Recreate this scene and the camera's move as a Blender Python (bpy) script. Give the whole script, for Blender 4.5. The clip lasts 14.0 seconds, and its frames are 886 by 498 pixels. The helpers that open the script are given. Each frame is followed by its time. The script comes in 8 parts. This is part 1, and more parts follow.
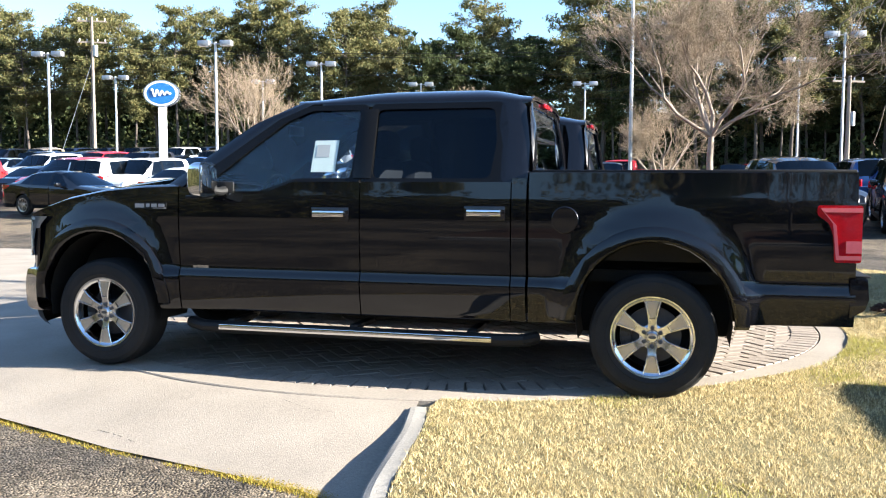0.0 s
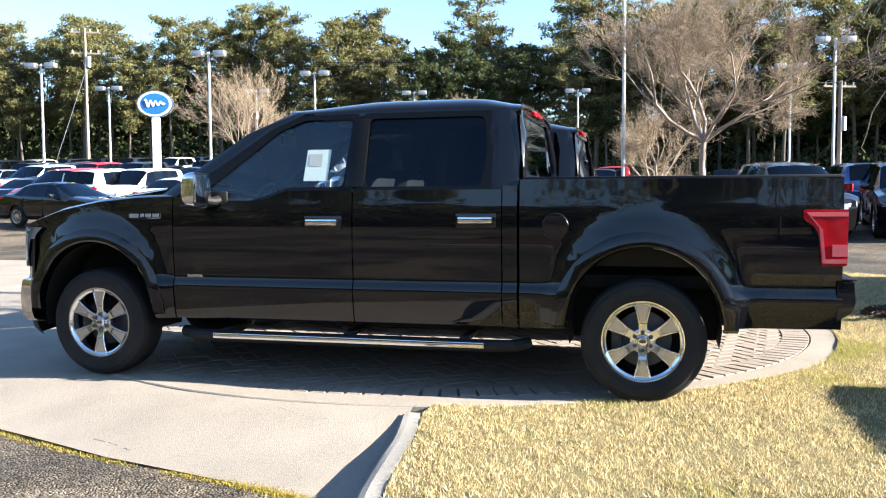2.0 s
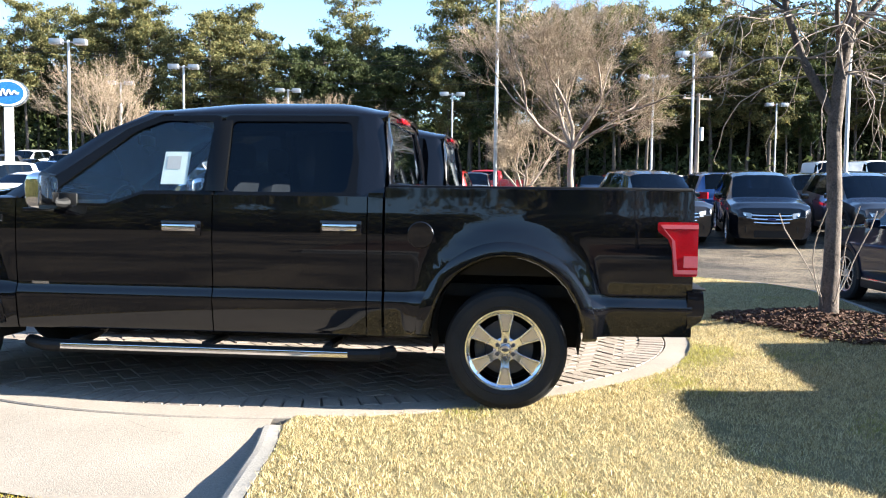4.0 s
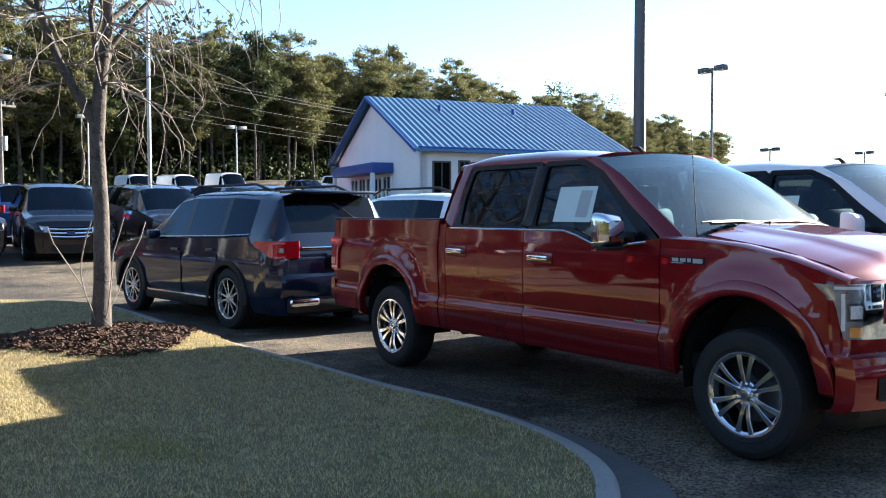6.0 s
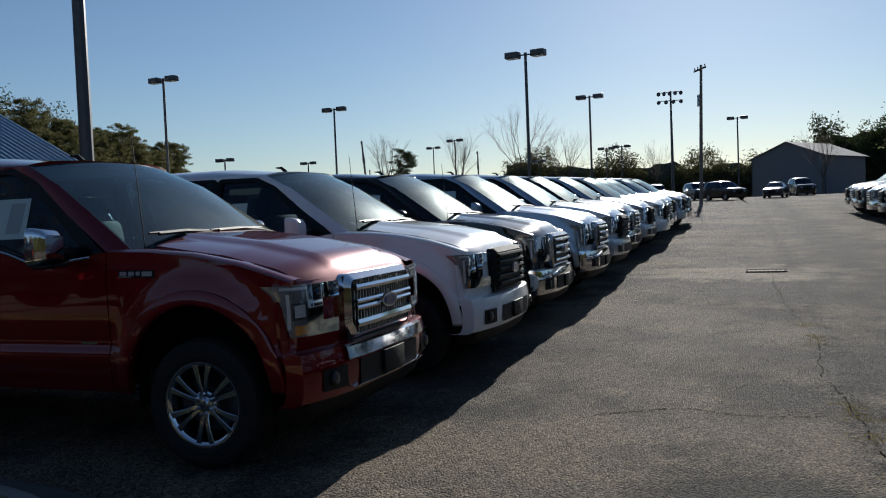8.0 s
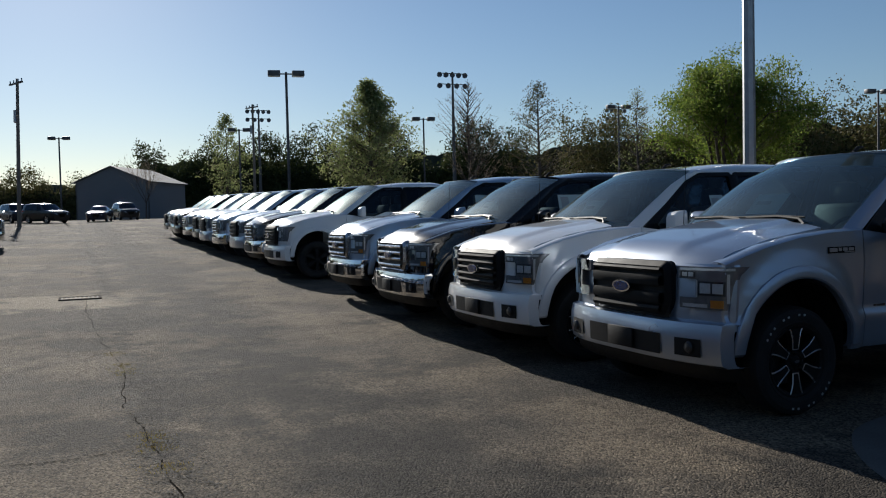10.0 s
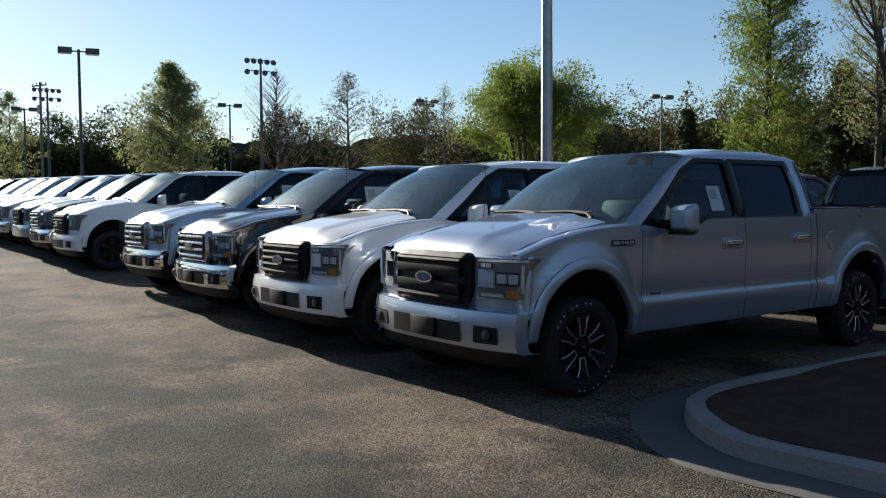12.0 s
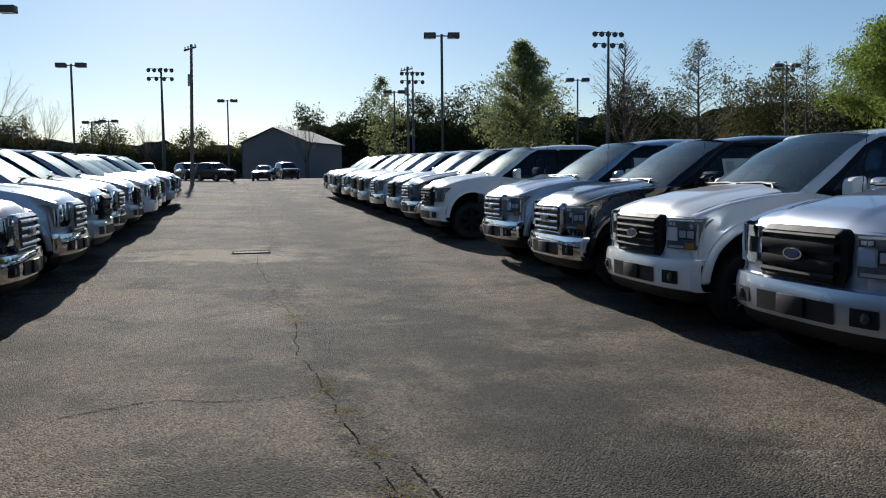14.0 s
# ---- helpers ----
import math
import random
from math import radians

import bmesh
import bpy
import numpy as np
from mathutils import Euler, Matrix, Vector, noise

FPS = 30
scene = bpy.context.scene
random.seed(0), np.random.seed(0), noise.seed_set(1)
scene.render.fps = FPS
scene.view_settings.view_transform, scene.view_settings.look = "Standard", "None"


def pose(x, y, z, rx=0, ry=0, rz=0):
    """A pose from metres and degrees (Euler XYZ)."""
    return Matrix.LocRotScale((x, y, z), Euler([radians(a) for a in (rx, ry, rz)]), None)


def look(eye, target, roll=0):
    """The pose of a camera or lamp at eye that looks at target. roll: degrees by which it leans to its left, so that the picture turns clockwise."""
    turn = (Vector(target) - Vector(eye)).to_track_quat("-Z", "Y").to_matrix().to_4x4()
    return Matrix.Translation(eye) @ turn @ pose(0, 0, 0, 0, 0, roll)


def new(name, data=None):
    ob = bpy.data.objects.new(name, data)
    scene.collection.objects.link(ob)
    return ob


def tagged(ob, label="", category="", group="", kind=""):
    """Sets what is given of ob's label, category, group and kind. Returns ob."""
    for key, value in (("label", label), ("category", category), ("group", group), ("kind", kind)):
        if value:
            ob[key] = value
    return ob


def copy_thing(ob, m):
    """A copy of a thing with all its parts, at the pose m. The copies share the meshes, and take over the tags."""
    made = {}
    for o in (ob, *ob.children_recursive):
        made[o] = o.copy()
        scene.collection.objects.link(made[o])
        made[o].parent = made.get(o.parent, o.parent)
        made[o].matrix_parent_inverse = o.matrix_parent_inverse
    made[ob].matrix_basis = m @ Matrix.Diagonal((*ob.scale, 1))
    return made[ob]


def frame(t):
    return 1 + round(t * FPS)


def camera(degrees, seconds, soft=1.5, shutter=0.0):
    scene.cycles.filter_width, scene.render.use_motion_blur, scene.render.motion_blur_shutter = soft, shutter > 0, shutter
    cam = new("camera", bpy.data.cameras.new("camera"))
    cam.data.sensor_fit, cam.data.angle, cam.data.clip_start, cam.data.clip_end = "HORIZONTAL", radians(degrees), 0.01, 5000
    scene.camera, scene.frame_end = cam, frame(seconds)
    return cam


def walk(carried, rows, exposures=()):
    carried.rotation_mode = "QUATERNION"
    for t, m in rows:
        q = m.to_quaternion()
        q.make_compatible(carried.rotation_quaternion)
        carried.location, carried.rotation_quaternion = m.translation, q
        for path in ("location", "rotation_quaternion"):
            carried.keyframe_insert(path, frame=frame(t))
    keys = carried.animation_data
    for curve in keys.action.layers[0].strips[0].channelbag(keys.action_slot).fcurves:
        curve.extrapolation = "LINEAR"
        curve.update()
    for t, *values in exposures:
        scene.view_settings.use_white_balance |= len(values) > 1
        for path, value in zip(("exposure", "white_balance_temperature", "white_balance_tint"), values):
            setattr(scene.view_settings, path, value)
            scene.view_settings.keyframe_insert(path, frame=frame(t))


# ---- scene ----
cam = camera(54.0, 14.0, 1.1)
PATH = [
    (0, (0.099, -5.406, 1.307), (-0.408, -3.476, 1.163), 0.2),
    (0.5, (0.11, -5.428, 1.309), (-0.395, -3.497, 1.167), 0.1),
    (1, (0.12, -5.442, 1.306), (-0.381, -3.51, 1.169), -0.1),
    (1.5, (0.128, -5.451, 1.306), (-0.371, -3.519, 1.175), -0.2),
    (2, (0.131, -5.455, 1.306), (-0.365, -3.521, 1.18), -0.3),
    (2.2, (0.131, -5.454, 1.307), (-0.364, -3.52, 1.184), -0.3),
    (4.3, (0.209, -5.382, 1.354), (0.151, -3.386, 1.233), 1.0),
    (4.5, (0.252, -5.372, 1.351), (0.339, -3.378, 1.234), 0.8),
    (5, (0.312, -5.281, 1.346), (0.823, -3.351, 1.236), 1.1),
    (5.5, (0.534, -5.221, 1.351), (1.407, -3.424, 1.26), 0.6),
    (6, (0.802, -5.16, 1.344), (1.986, -3.55, 1.26), 0.0),
    (6.5, (0.881, -5.153, 1.338), (2.354, -3.805, 1.222), -0.3),
    (7, (0.954, -5.075, 1.336), (2.626, -3.984, 1.223), -0.8),
    (7.5, (0.978, -5.077, 1.343), (2.762, -4.179, 1.247), -1.4),
    (8, (0.968, -5.146, 1.337), (2.853, -4.483, 1.253), -2.3),
    (8.5, (0.987, -5.23, 1.346), (2.967, -4.957, 1.259), -2.3),
    (9, (1.171, -5.284, 1.337), (3.163, -5.439, 1.25), -1.6),
    (9.2, (1.277, -5.336, 1.343), (3.251, -5.644, 1.26), -1.6),
    (11.3, (1.205, -5.382, 1.365), (2.853, -6.512, 1.274), -0.4),
    (11.5, (1.203, -5.385, 1.367), (2.84, -6.53, 1.272), -0.4),
    (12, (1.202, -5.377, 1.36), (2.828, -6.537, 1.255), -0.4),
    (12.5, (1.199, -5.35, 1.353), (2.854, -6.465, 1.232), -0.3),
    (13, (1.238, -5.332, 1.35), (2.975, -6.314, 1.212), -0.2),
    (13.5, (1.305, -5.348, 1.356), (3.153, -6.098, 1.205), -0.7),
    (14, (1.191, -5.236, 1.357), (3.132, -5.69, 1.198), -0.6),
]
EXPOSURES = [(0.0, 2.60, 6300, 10), (2.2, 2.62, 6300, 10), (4.5, 2.86, 6350, 10), (5.0, 3.02, 6450, 10), (5.5, 2.82, 6400, 10), (6.0, 2.44, 6350, 10), (6.5, 1.80, 6300, 10), (7.0, 0.90, 6200, 10),
             (7.5, 0.27, 6150, 10), (8.0, 0.12, 6100, 10), (9.2, 0.02, 6080, 10), (11.3, 0.72, 6560, 10), (12.5, 0.93, 6560, 10), (13.0, 0.86, 6450, 10), (13.4, 0.68, 6300, 10), (14.0, 0.42, 6150, 10)]
walk(cam, [(t, look(eye, target, roll)) for t, eye, target, roll in PATH], EXPOSURES)

# ---- light ----
world = bpy.data.worlds.new("sky_world")
scene.world = world
world.use_nodes = True
wn = world.node_tree
sky = wn.nodes.new("ShaderNodeTexSky")
sky.sky_type = 'NISHITA'
sky.sun_disc = False
sky.sun_elevation, sky.sun_rotation = radians(22), radians(88.1)
sky.air_density, sky.dust_density, sky.ozone_density = 1.0, 0.20, 3.5
wn.links.new(sky.outputs[0], wn.nodes["Background"].inputs[0])
wn.nodes["Background"].inputs[1].default_value = 0.065
sun = new("sun", bpy.data.lights.new("sun", "SUN"))
sun.data.energy, sun.data.angle, sun.data.color = 5.0, radians(0.5), (1.0, 0.93, 0.82)
sun.matrix_world = look((2.47, 0.08, 1), (0, 0, 0))

# ---- materials ----
MATS = {}


def node_mat(name, base, rough=0.6, metal=0.0, spec=0.5, scale=(8.0, 80.0), vary=0.25, coat=0.0, bump=0.0, bump_scale=60.0,
             second=None, rvary=0.1, sub=False):
    """A principled material with two scales of noise in its colour, a varying gloss and a fine relief."""
    m = bpy.data.materials.new(name)
    m.use_nodes = True
    nt = m.node_tree
    n, lk = nt.nodes, nt.links
    p = n["Principled BSDF"]
    p.inputs["Metallic"].default_value = metal
    p.inputs["Specular IOR Level"].default_value = spec
    p.inputs["Coat Weight"].default_value = coat
    p.inputs["Coat Roughness"].default_value = 0.03
    co = n.new("ShaderNodeTexCoord")
    big, fine = n.new("ShaderNodeTexNoise"), n.new("ShaderNodeTexNoise")
    big.inputs["Scale"].default_value, fine.inputs["Scale"].default_value = scale
    big.inputs["Detail"].default_value, fine.inputs["Detail"].default_value = 5, 4
    mix = n.new("ShaderNodeMix")
    mix.data_type = 'RGBA'
    b = Vector(base)
    s = Vector(second) if second else b * (1 - vary)
    mix.inputs[6].default_value = (*b, 1)
    mix.inputs[7].default_value = (*s, 1)
    add = n.new("ShaderNodeMath")
    add.operation = 'MULTIPLY_ADD'
    add.inputs[1].default_value, add.inputs[2].default_value = 0.5, 0.0
    sm = n.new("ShaderNodeMath")
    sm.operation = 'MULTIPLY_ADD'
    sm.inputs[1].default_value = 0.5
    ramp = n.new("ShaderNodeMapRange")
    ramp.inputs["From Min"].default_value, ramp.inputs["From Max"].default_value = 0.33, 0.67
    for t in (big, fine):
        lk.new(co.outputs["Object"], t.inputs["Vector"])
    lk.new(big.outputs["Fac"], add.inputs[0])
    lk.new(fine.outputs["Fac"], sm.inputs[0])
    lk.new(add.outputs[0], sm.inputs[2])
    lk.new(sm.outputs[0], ramp.inputs["Value"])
    lk.new(ramp.outputs[0], mix.inputs[0])
    lk.new(mix.outputs[2], p.inputs["Base Color"])
    rr = n.new("ShaderNodeMapRange")
    rr.inputs["To Min"].default_value, rr.inputs["To Max"].default_value = max(0.02, rough - rvary), min(1, rough + rvary)
    lk.new(big.outputs["Fac"], rr.inputs["Value"])
    lk.new(rr.outputs[0], p.inputs["Roughness"])
    if bump:
        bn = n.new("ShaderNodeTexNoise")
        bn.inputs["Scale"].default_value, bn.inputs["Detail"].default_value = bump_scale, 6
        bp = n.new("ShaderNodeBump")
        bp.inputs["Strength"].default_value, bp.inputs["Distance"].default_value = bump, 0.01
        lk.new(co.outputs["Object"], bn.inputs["Vector"])
        lk.new(bn.outputs["Fac"], bp.inputs["Height"])
        lk.new(bp.outputs[0], p.inputs["Normal"])
    MATS[name] = m
    return m


def paint_mat(name, base, metal=0.0, rough=0.35):
    """Car paint: flakes under a clear coat, with a little dust low in the gloss."""
    m = node_mat(name, base, rough, metal, 0.5 if max(base) > 0.3 else 0.05, (1.5, 700.0), 0.12 if metal else 0.05, 1.0, rvary=0.06)
    return m


def glass_mat(name, tint, gloss=0.02, dust=0.0, ior=1.45, mirror=(0.78, 0.92, 1.0)):
    """Thin glass: tinted see-through with a mirror-like surface by Fresnel, and a film of dust."""
    m = bpy.data.materials.new(name)
    m.use_nodes = True
    n, lk = m.node_tree.nodes, m.node_tree.links
    n.remove(n["Principled BSDF"])
    tr, gl, mx, fr = (n.new("ShaderNode" + k) for k in ("BsdfTransparent", "BsdfGlossy", "MixShader", "Fresnel"))
    tr.inputs[0].default_value = (*tint, 1)
    gl.inputs["Roughness"].default_value = gloss
    gl.inputs[0].default_value = (*mirror, 1)
    fr.inputs[0].default_value = ior
    lk.new(fr.outputs[0], mx.inputs[0])
    df, dm, nz, tc = (n.new("ShaderNode" + k) for k in ("BsdfDiffuse", "MixShader", "TexNoise", "TexCoord"))
    df.inputs[0].default_value = (0.46, 0.74, 0.68, 1)
    nz.inputs["Scale"].default_value, nz.inputs["Detail"].default_value = 2.5, 5
    rg = n.new("ShaderNodeMapRange")
    rg.inputs["To Min"].default_value, rg.inputs["To Max"].default_value = dust * 0.5, dust * 1.5
    lk.new(tc.outputs["Object"], nz.inputs["Vector"])
    lk.new(nz.outputs["Fac"], rg.inputs["Value"])
    lk.new(rg.outputs[0], dm.inputs[0])
    lk.new(tr.outputs[0], dm.inputs[1])
    hz, hm = n.new("ShaderNodeBsdfGlossy"), n.new("ShaderNodeMixShader")
    hz.inputs[0].default_value = (0.82, 0.90, 0.87, 1)
    hz.inputs["Roughness"].default_value = 0.36
    hm.inputs[0].default_value = 0.82
    lk.new(df.outputs[0], hm.inputs[1])
    lk.new(hz.outputs[0], hm.inputs[2])
    lk.new(hm.outputs[0], dm.inputs[2])
    lk.new(dm.outputs[0], mx.inputs[1])
    lk.new(gl.outputs[0], mx.inputs[2])
    lk.new(mx.outputs[0], n["Material Output"].inputs[0])
    MATS[name] = m
    return m


BLACK = paint_mat("paint_black", (0.0035, 0.0036, 0.0052), 0.0, 0.3)
BLUEBLACK = paint_mat("paint_midnight", (0.005, 0.010, 0.026), 0.1, 0.3)
RED = paint_mat("paint_ruby", (0.17, 0.005, 0.008), 0.40, 0.29)
WHITE = paint_mat("paint_white", (0.78, 0.78, 0.77), 0.0, 0.35)
# neutral silver with the sky's blue reflection put into its base colour
SILVER = paint_mat("paint_silver", (0.40, 0.455, 0.54), 0.65, 0.30)
GREY = paint_mat("paint_grey", (0.020, 0.019, 0.020), 0.4, 0.34)
PALEBLUE = paint_mat("paint_ice", (0.42, 0.50, 0.60), 0.5, 0.34)
RACERED = paint_mat("paint_red", (0.42, 0.012, 0.012), 0.0, 0.35)
BLUE = paint_mat("paint_blue", (0.03, 0.08, 0.22), 0.4, 0.34)
TAN = paint_mat("paint_tan", (0.30, 0.25, 0.19), 0.5, 0.34)
CHROME = node_mat("chrome", (0.75, 0.75, 0.76), 0.08, 1.0, vary=0.05, rvary=0.03)
ALLOY = node_mat("alloy", (0.70, 0.70, 0.71), 0.28, 0.85, vary=0.1, rvary=0.06)
DARKALLOY = node_mat("dark_alloy", (0.011, 0.0115, 0.012), 0.6, 0.0, 0.15, vary=0.2)
HUBCHROME = node_mat("wheel_chrome", (0.76, 0.78, 0.81), 0.16, 1.0, vary=0.12, rvary=0.08)
# warm tint puts the straw reflection of the grass into the panel metal
SPOKEPANEL = node_mat("spoke_panel", (0.60, 0.56, 0.50), 0.38, 0.9, vary=0.15)
SATIN = node_mat("satin_silver", (0.50, 0.50, 0.51), 0.25, 0.95, vary=0.08)
PLASTIC = node_mat("black_plastic", (0.010, 0.010, 0.010), 0.55, 0, 0.25, vary=0.3, bump=0.1, bump_scale=400)
GLOSSBLACK = node_mat("gloss_black", (0.005, 0.005, 0.005), 0.18, 0, 0.22, vary=0.2, rvary=0.04)
UNDER = node_mat("underbody", (0.012, 0.012, 0.011), 0.8, 0, 0.2, vary=0.4)
RUBBER = node_mat("tyre_rubber", (0.018, 0.018, 0.018), 0.75, 0, 0.3, (6.0, 120.0), 0.35, bump=0.25, bump_scale=160)
SEAT = node_mat("seat_leather", (0.13, 0.13, 0.135), 0.55, 0, 0.4, vary=0.3, bump=0.2, bump_scale=120)
HEADLINER = node_mat("headliner_cloth", (0.42, 0.42, 0.41), 0.9, 0, 0.2, vary=0.1)
DASH = node_mat("dash_plastic", (0.025, 0.025, 0.026), 0.6, 0, 0.4, vary=0.2)
REDLENS = node_mat("red_lens", (0.42, 0.006, 0.012), 0.1, 0, 0.6, coat=1.0, vary=0.25, rvary=0.04)
REDBAR = node_mat("red_lens_bar", (0.66, 0.13, 0.15), 0.12, 0, 0.6, coat=1.0, vary=0.15, rvary=0.04)
AMBER = node_mat("amber_lens", (0.75, 0.30, 0.06), 0.12, 0, 0.6, coat=1.0, vary=0.1)
LENSWHITE = node_mat("lamp_reflector", (0.88, 0.89, 0.90), 0.22, 0.4, vary=0.25, scale=(14.0, 60.0), rvary=0.05)
LAMPGREY = node_mat("lamp_housing", (0.34, 0.345, 0.36), 0.2, 0.5, vary=0.4, scale=(16.0, 60.0))
LAMPDARK = node_mat("lamp_recess", (0.035, 0.036, 0.038), 0.3, 0.1, vary=0.4, scale=(16.0, 60.0))
BADGE = node_mat("badge_silver", (0.45, 0.45, 0.47), 0.3, 0.5, vary=0.05)
PAPER = node_mat("paper", (0.78, 0.78, 0.74), 0.7, vary=0.06)
# the window glass's green dimming is put into this white paper's colour
STICKER = node_mat("price_sheet_paper", (0.50, 0.61, 0.58), 0.5, vary=0.08)
INK = node_mat("grey_print", (0.35, 0.38, 0.38), 0.7, vary=0.1)
SIGNBLUE = node_mat("sign_blue", (0.012, 0.12, 0.36), 0.25, 0.0, 0.5, coat=0.6, vary=0.1)
OVALBLUE = node_mat("badge_blue", (0.010, 0.040, 0.17), 0.2, 0.2, 0.5, coat=1.0, vary=0.1)
CLEAR = glass_mat("clear_glass", (0.92, 0.97, 0.98), 0.02, 0.02, 1.65)
SMOKE = glass_mat("smoked_glass", (0.24, 0.29, 0.31), 0.02, 0.008, 1.42, (0.62, 0.78, 0.94))
TINT = glass_mat("tinted_glass", (0.07, 0.085, 0.10), 0.02, 0.006, 1.36, (0.52, 0.68, 0.86))
PRIVACY = glass_mat("privacy_glass", (0.02, 0.022, 0.026), 0.02, 0.004, 1.30, (0.45, 0.58, 0.74))
SHIELD = glass_mat("windscreen_glass", (0.46, 0.66, 0.64), 0.02, 0.085, 1.48, (0.60, 0.79, 0.85))
LENS = glass_mat("lamp_lens", (0.93, 0.93, 0.93), 0.03)
LEAFGLASS = glass_mat("window_glass", (0.25, 0.30, 0.33), 0.03)

def asphalt_mat():
    """Worn asphalt: coloured stones in dark binder, with broad pale and dark wear."""
    m = node_mat("asphalt", (0.078, 0.067, 0.054), 0.90, 0, 0.15, (0.30, 9.0), second=(0.040, 0.035, 0.029), rvary=0.05)
    n, lk = m.node_tree.nodes, m.node_tree.links
    p = n["Principled BSDF"]
    co = n.new("ShaderNodeTexCoord")
    vo = n.new("ShaderNodeTexVoronoi")
    vo.inputs["Scale"].default_value = 74.0
    lk.new(co.outputs["Object"], vo.inputs["Vector"])
    hs = n.new("ShaderNodeSeparateColor")
    lk.new(vo.outputs["Color"], hs.inputs[0])
    mr = n.new("ShaderNodeMapRange")
    mr.inputs["From Min"].default_value, mr.inputs["To Min"].default_value, mr.inputs["To Max"].default_value = 0.0, 0.32, 2.1
    lk.new(hs.outputs[0], mr.inputs["Value"])
    old = p.inputs["Base Color"].links[0].from_socket
    mx = n.new("ShaderNodeMix")
    mx.data_type, mx.blend_type = 'RGBA', 'MULTIPLY'
    mx.inputs[0].default_value = 1.0
    cc = n.new("ShaderNodeCombineColor")
    for k in range(3):
        lk.new(mr.outputs[0], cc.inputs[k])
    lk.new(old, mx.inputs[6])
    lk.new(cc.outputs[0], mx.inputs[7])
    lk.new(mx.outputs[2], p.inputs["Base Color"])
    # wear: pale silt in broad patches and round the drain, a coarser darker lane beyond the seam
    def wear(scale, detail, lo, hi, colour, src, extra=None):
        nz, rg, mw = n.new("ShaderNodeTexNoise"), n.new("ShaderNodeMapRange"), n.new("ShaderNodeMix")
        nz.inputs["Scale"].default_value, nz.inputs["Detail"].default_value, nz.inputs["Roughness"].default_value = scale, detail, 0.65
        lk.new(co.outputs["Object"], nz.inputs["Vector"])
        val = nz.outputs["Fac"]
        if extra is not None:
            ad = n.new("ShaderNodeMath")
            ad.operation = 'ADD'
            lk.new(val, ad.inputs[0])
            lk.new(extra, ad.inputs[1])
            val = ad.outputs[0]
        rg.inputs["From Min"].default_value, rg.inputs["From Max"].default_value = lo, hi
        lk.new(val, rg.inputs["Value"])
        mw.data_type = 'RGBA'
        lk.new(rg.outputs[0], mw.inputs[0])
        lk.new(src, mw.inputs[6])
        mw.inputs[7].default_value = (*colour, 1)
        return mw.outputs[2]
    sx = n.new("ShaderNodeSeparateXYZ")
    lk.new(co.outputs["Object"], sx.inputs[0])

    def span(sock, centre, half, height):
        """A soft bump of a coordinate round a place."""
        a, b, c = (n.new("ShaderNodeMath") for _ in range(3))
        a.operation, b.operation = 'SUBTRACT', 'ABSOLUTE'
        lk.new(sock, a.inputs[0])
        a.inputs[1].default_value = centre
        lk.new(a.outputs[0], b.inputs[0])
        r = n.new("ShaderNodeMapRange")
        r.inputs["From Max"].default_value, r.inputs["To Min"].default_value, r.inputs["To Max"].default_value = half, height, 0.0
        r.interpolation_type = 'SMOOTHSTEP'
        lk.new(b.outputs[0], r.inputs["Value"])
        return r.outputs[0]

    def times(a, b):
        q = n.new("ShaderNodeMath")
        q.operation = 'MULTIPLY'
        lk.new(a, q.inputs[0])
        lk.new(b, q.inputs[1])
        return q.outputs[0]
    now = old
    now = wear(0.22, 5, 0.43, 0.57, (0.135, 0.108, 0.076), now)
    now = wear(0.7, 6, 0.50, 0.62, (0.042, 0.036, 0.029), now)
    now = wear(5.0, 6, 0.62, 0.95, (0.016, 0.014, 0.012), now, span(sx.outputs[1], -5.88, 0.42, 0.30))
    now = wear(1.1, 5, 0.62, 0.80, (0.24, 0.20, 0.145), now, times(span(sx.outputs[0], 17.0, 2.2, 0.5), span(sx.outputs[1], -5.0, 3.2, 0.8)))
    now = wear(1.4, 6, 0.60, 0.95, (0.027, 0.024, 0.020), now, span(sx.outputs[1], -7.1, 1.7, 0.42))
    lk.new(now, mx.inputs[6])
    bp = n.new("ShaderNodeBump")
    bp.inputs["Strength"].default_value, bp.inputs["Distance"].default_value = 1.0, 0.013
    lk.new(vo.outputs["Distance"], bp.inputs["Height"])
    bp.invert = True
    lk.new(bp.outputs[0], p.inputs["Normal"])
    return m


ASPHALT = asphalt_mat()
CONCRETE = node_mat("concrete", (0.300, 0.262, 0.215), 0.88, 0, 0.3, (1.6, 60.0), second=(0.205, 0.178, 0.146), bump=0.4, bump_scale=120)
GUTTER = node_mat("gutter_concrete", (0.13, 0.125, 0.115), 0.9, 0, 0.3, (2.5, 70.0), second=(0.085, 0.08, 0.073), bump=0.25, bump_scale=90)
KERB = node_mat("kerb_concrete", (0.30, 0.282, 0.25), 0.88, 0, 0.3, (2.5, 70.0), second=(0.20, 0.188, 0.165), bump=0.25, bump_scale=90)
PAVER = node_mat("paver", (0.29, 0.245, 0.20), 0.9, 0, 0.3, (3.0, 60.0), second=(0.18, 0.152, 0.128), bump=0.5, bump_scale=110)
SAND = node_mat("joint_sand", (0.13, 0.115, 0.095), 0.95, 0, 0.2, (4.0, 200.0), bump=0.5, bump_scale=300)
SOIL = node_mat("lawn_soil", (0.19, 0.155, 0.08), 0.95, 0, 0.2, (1.2, 60.0), second=(0.11, 0.095, 0.042), bump=0.6, bump_scale=120)
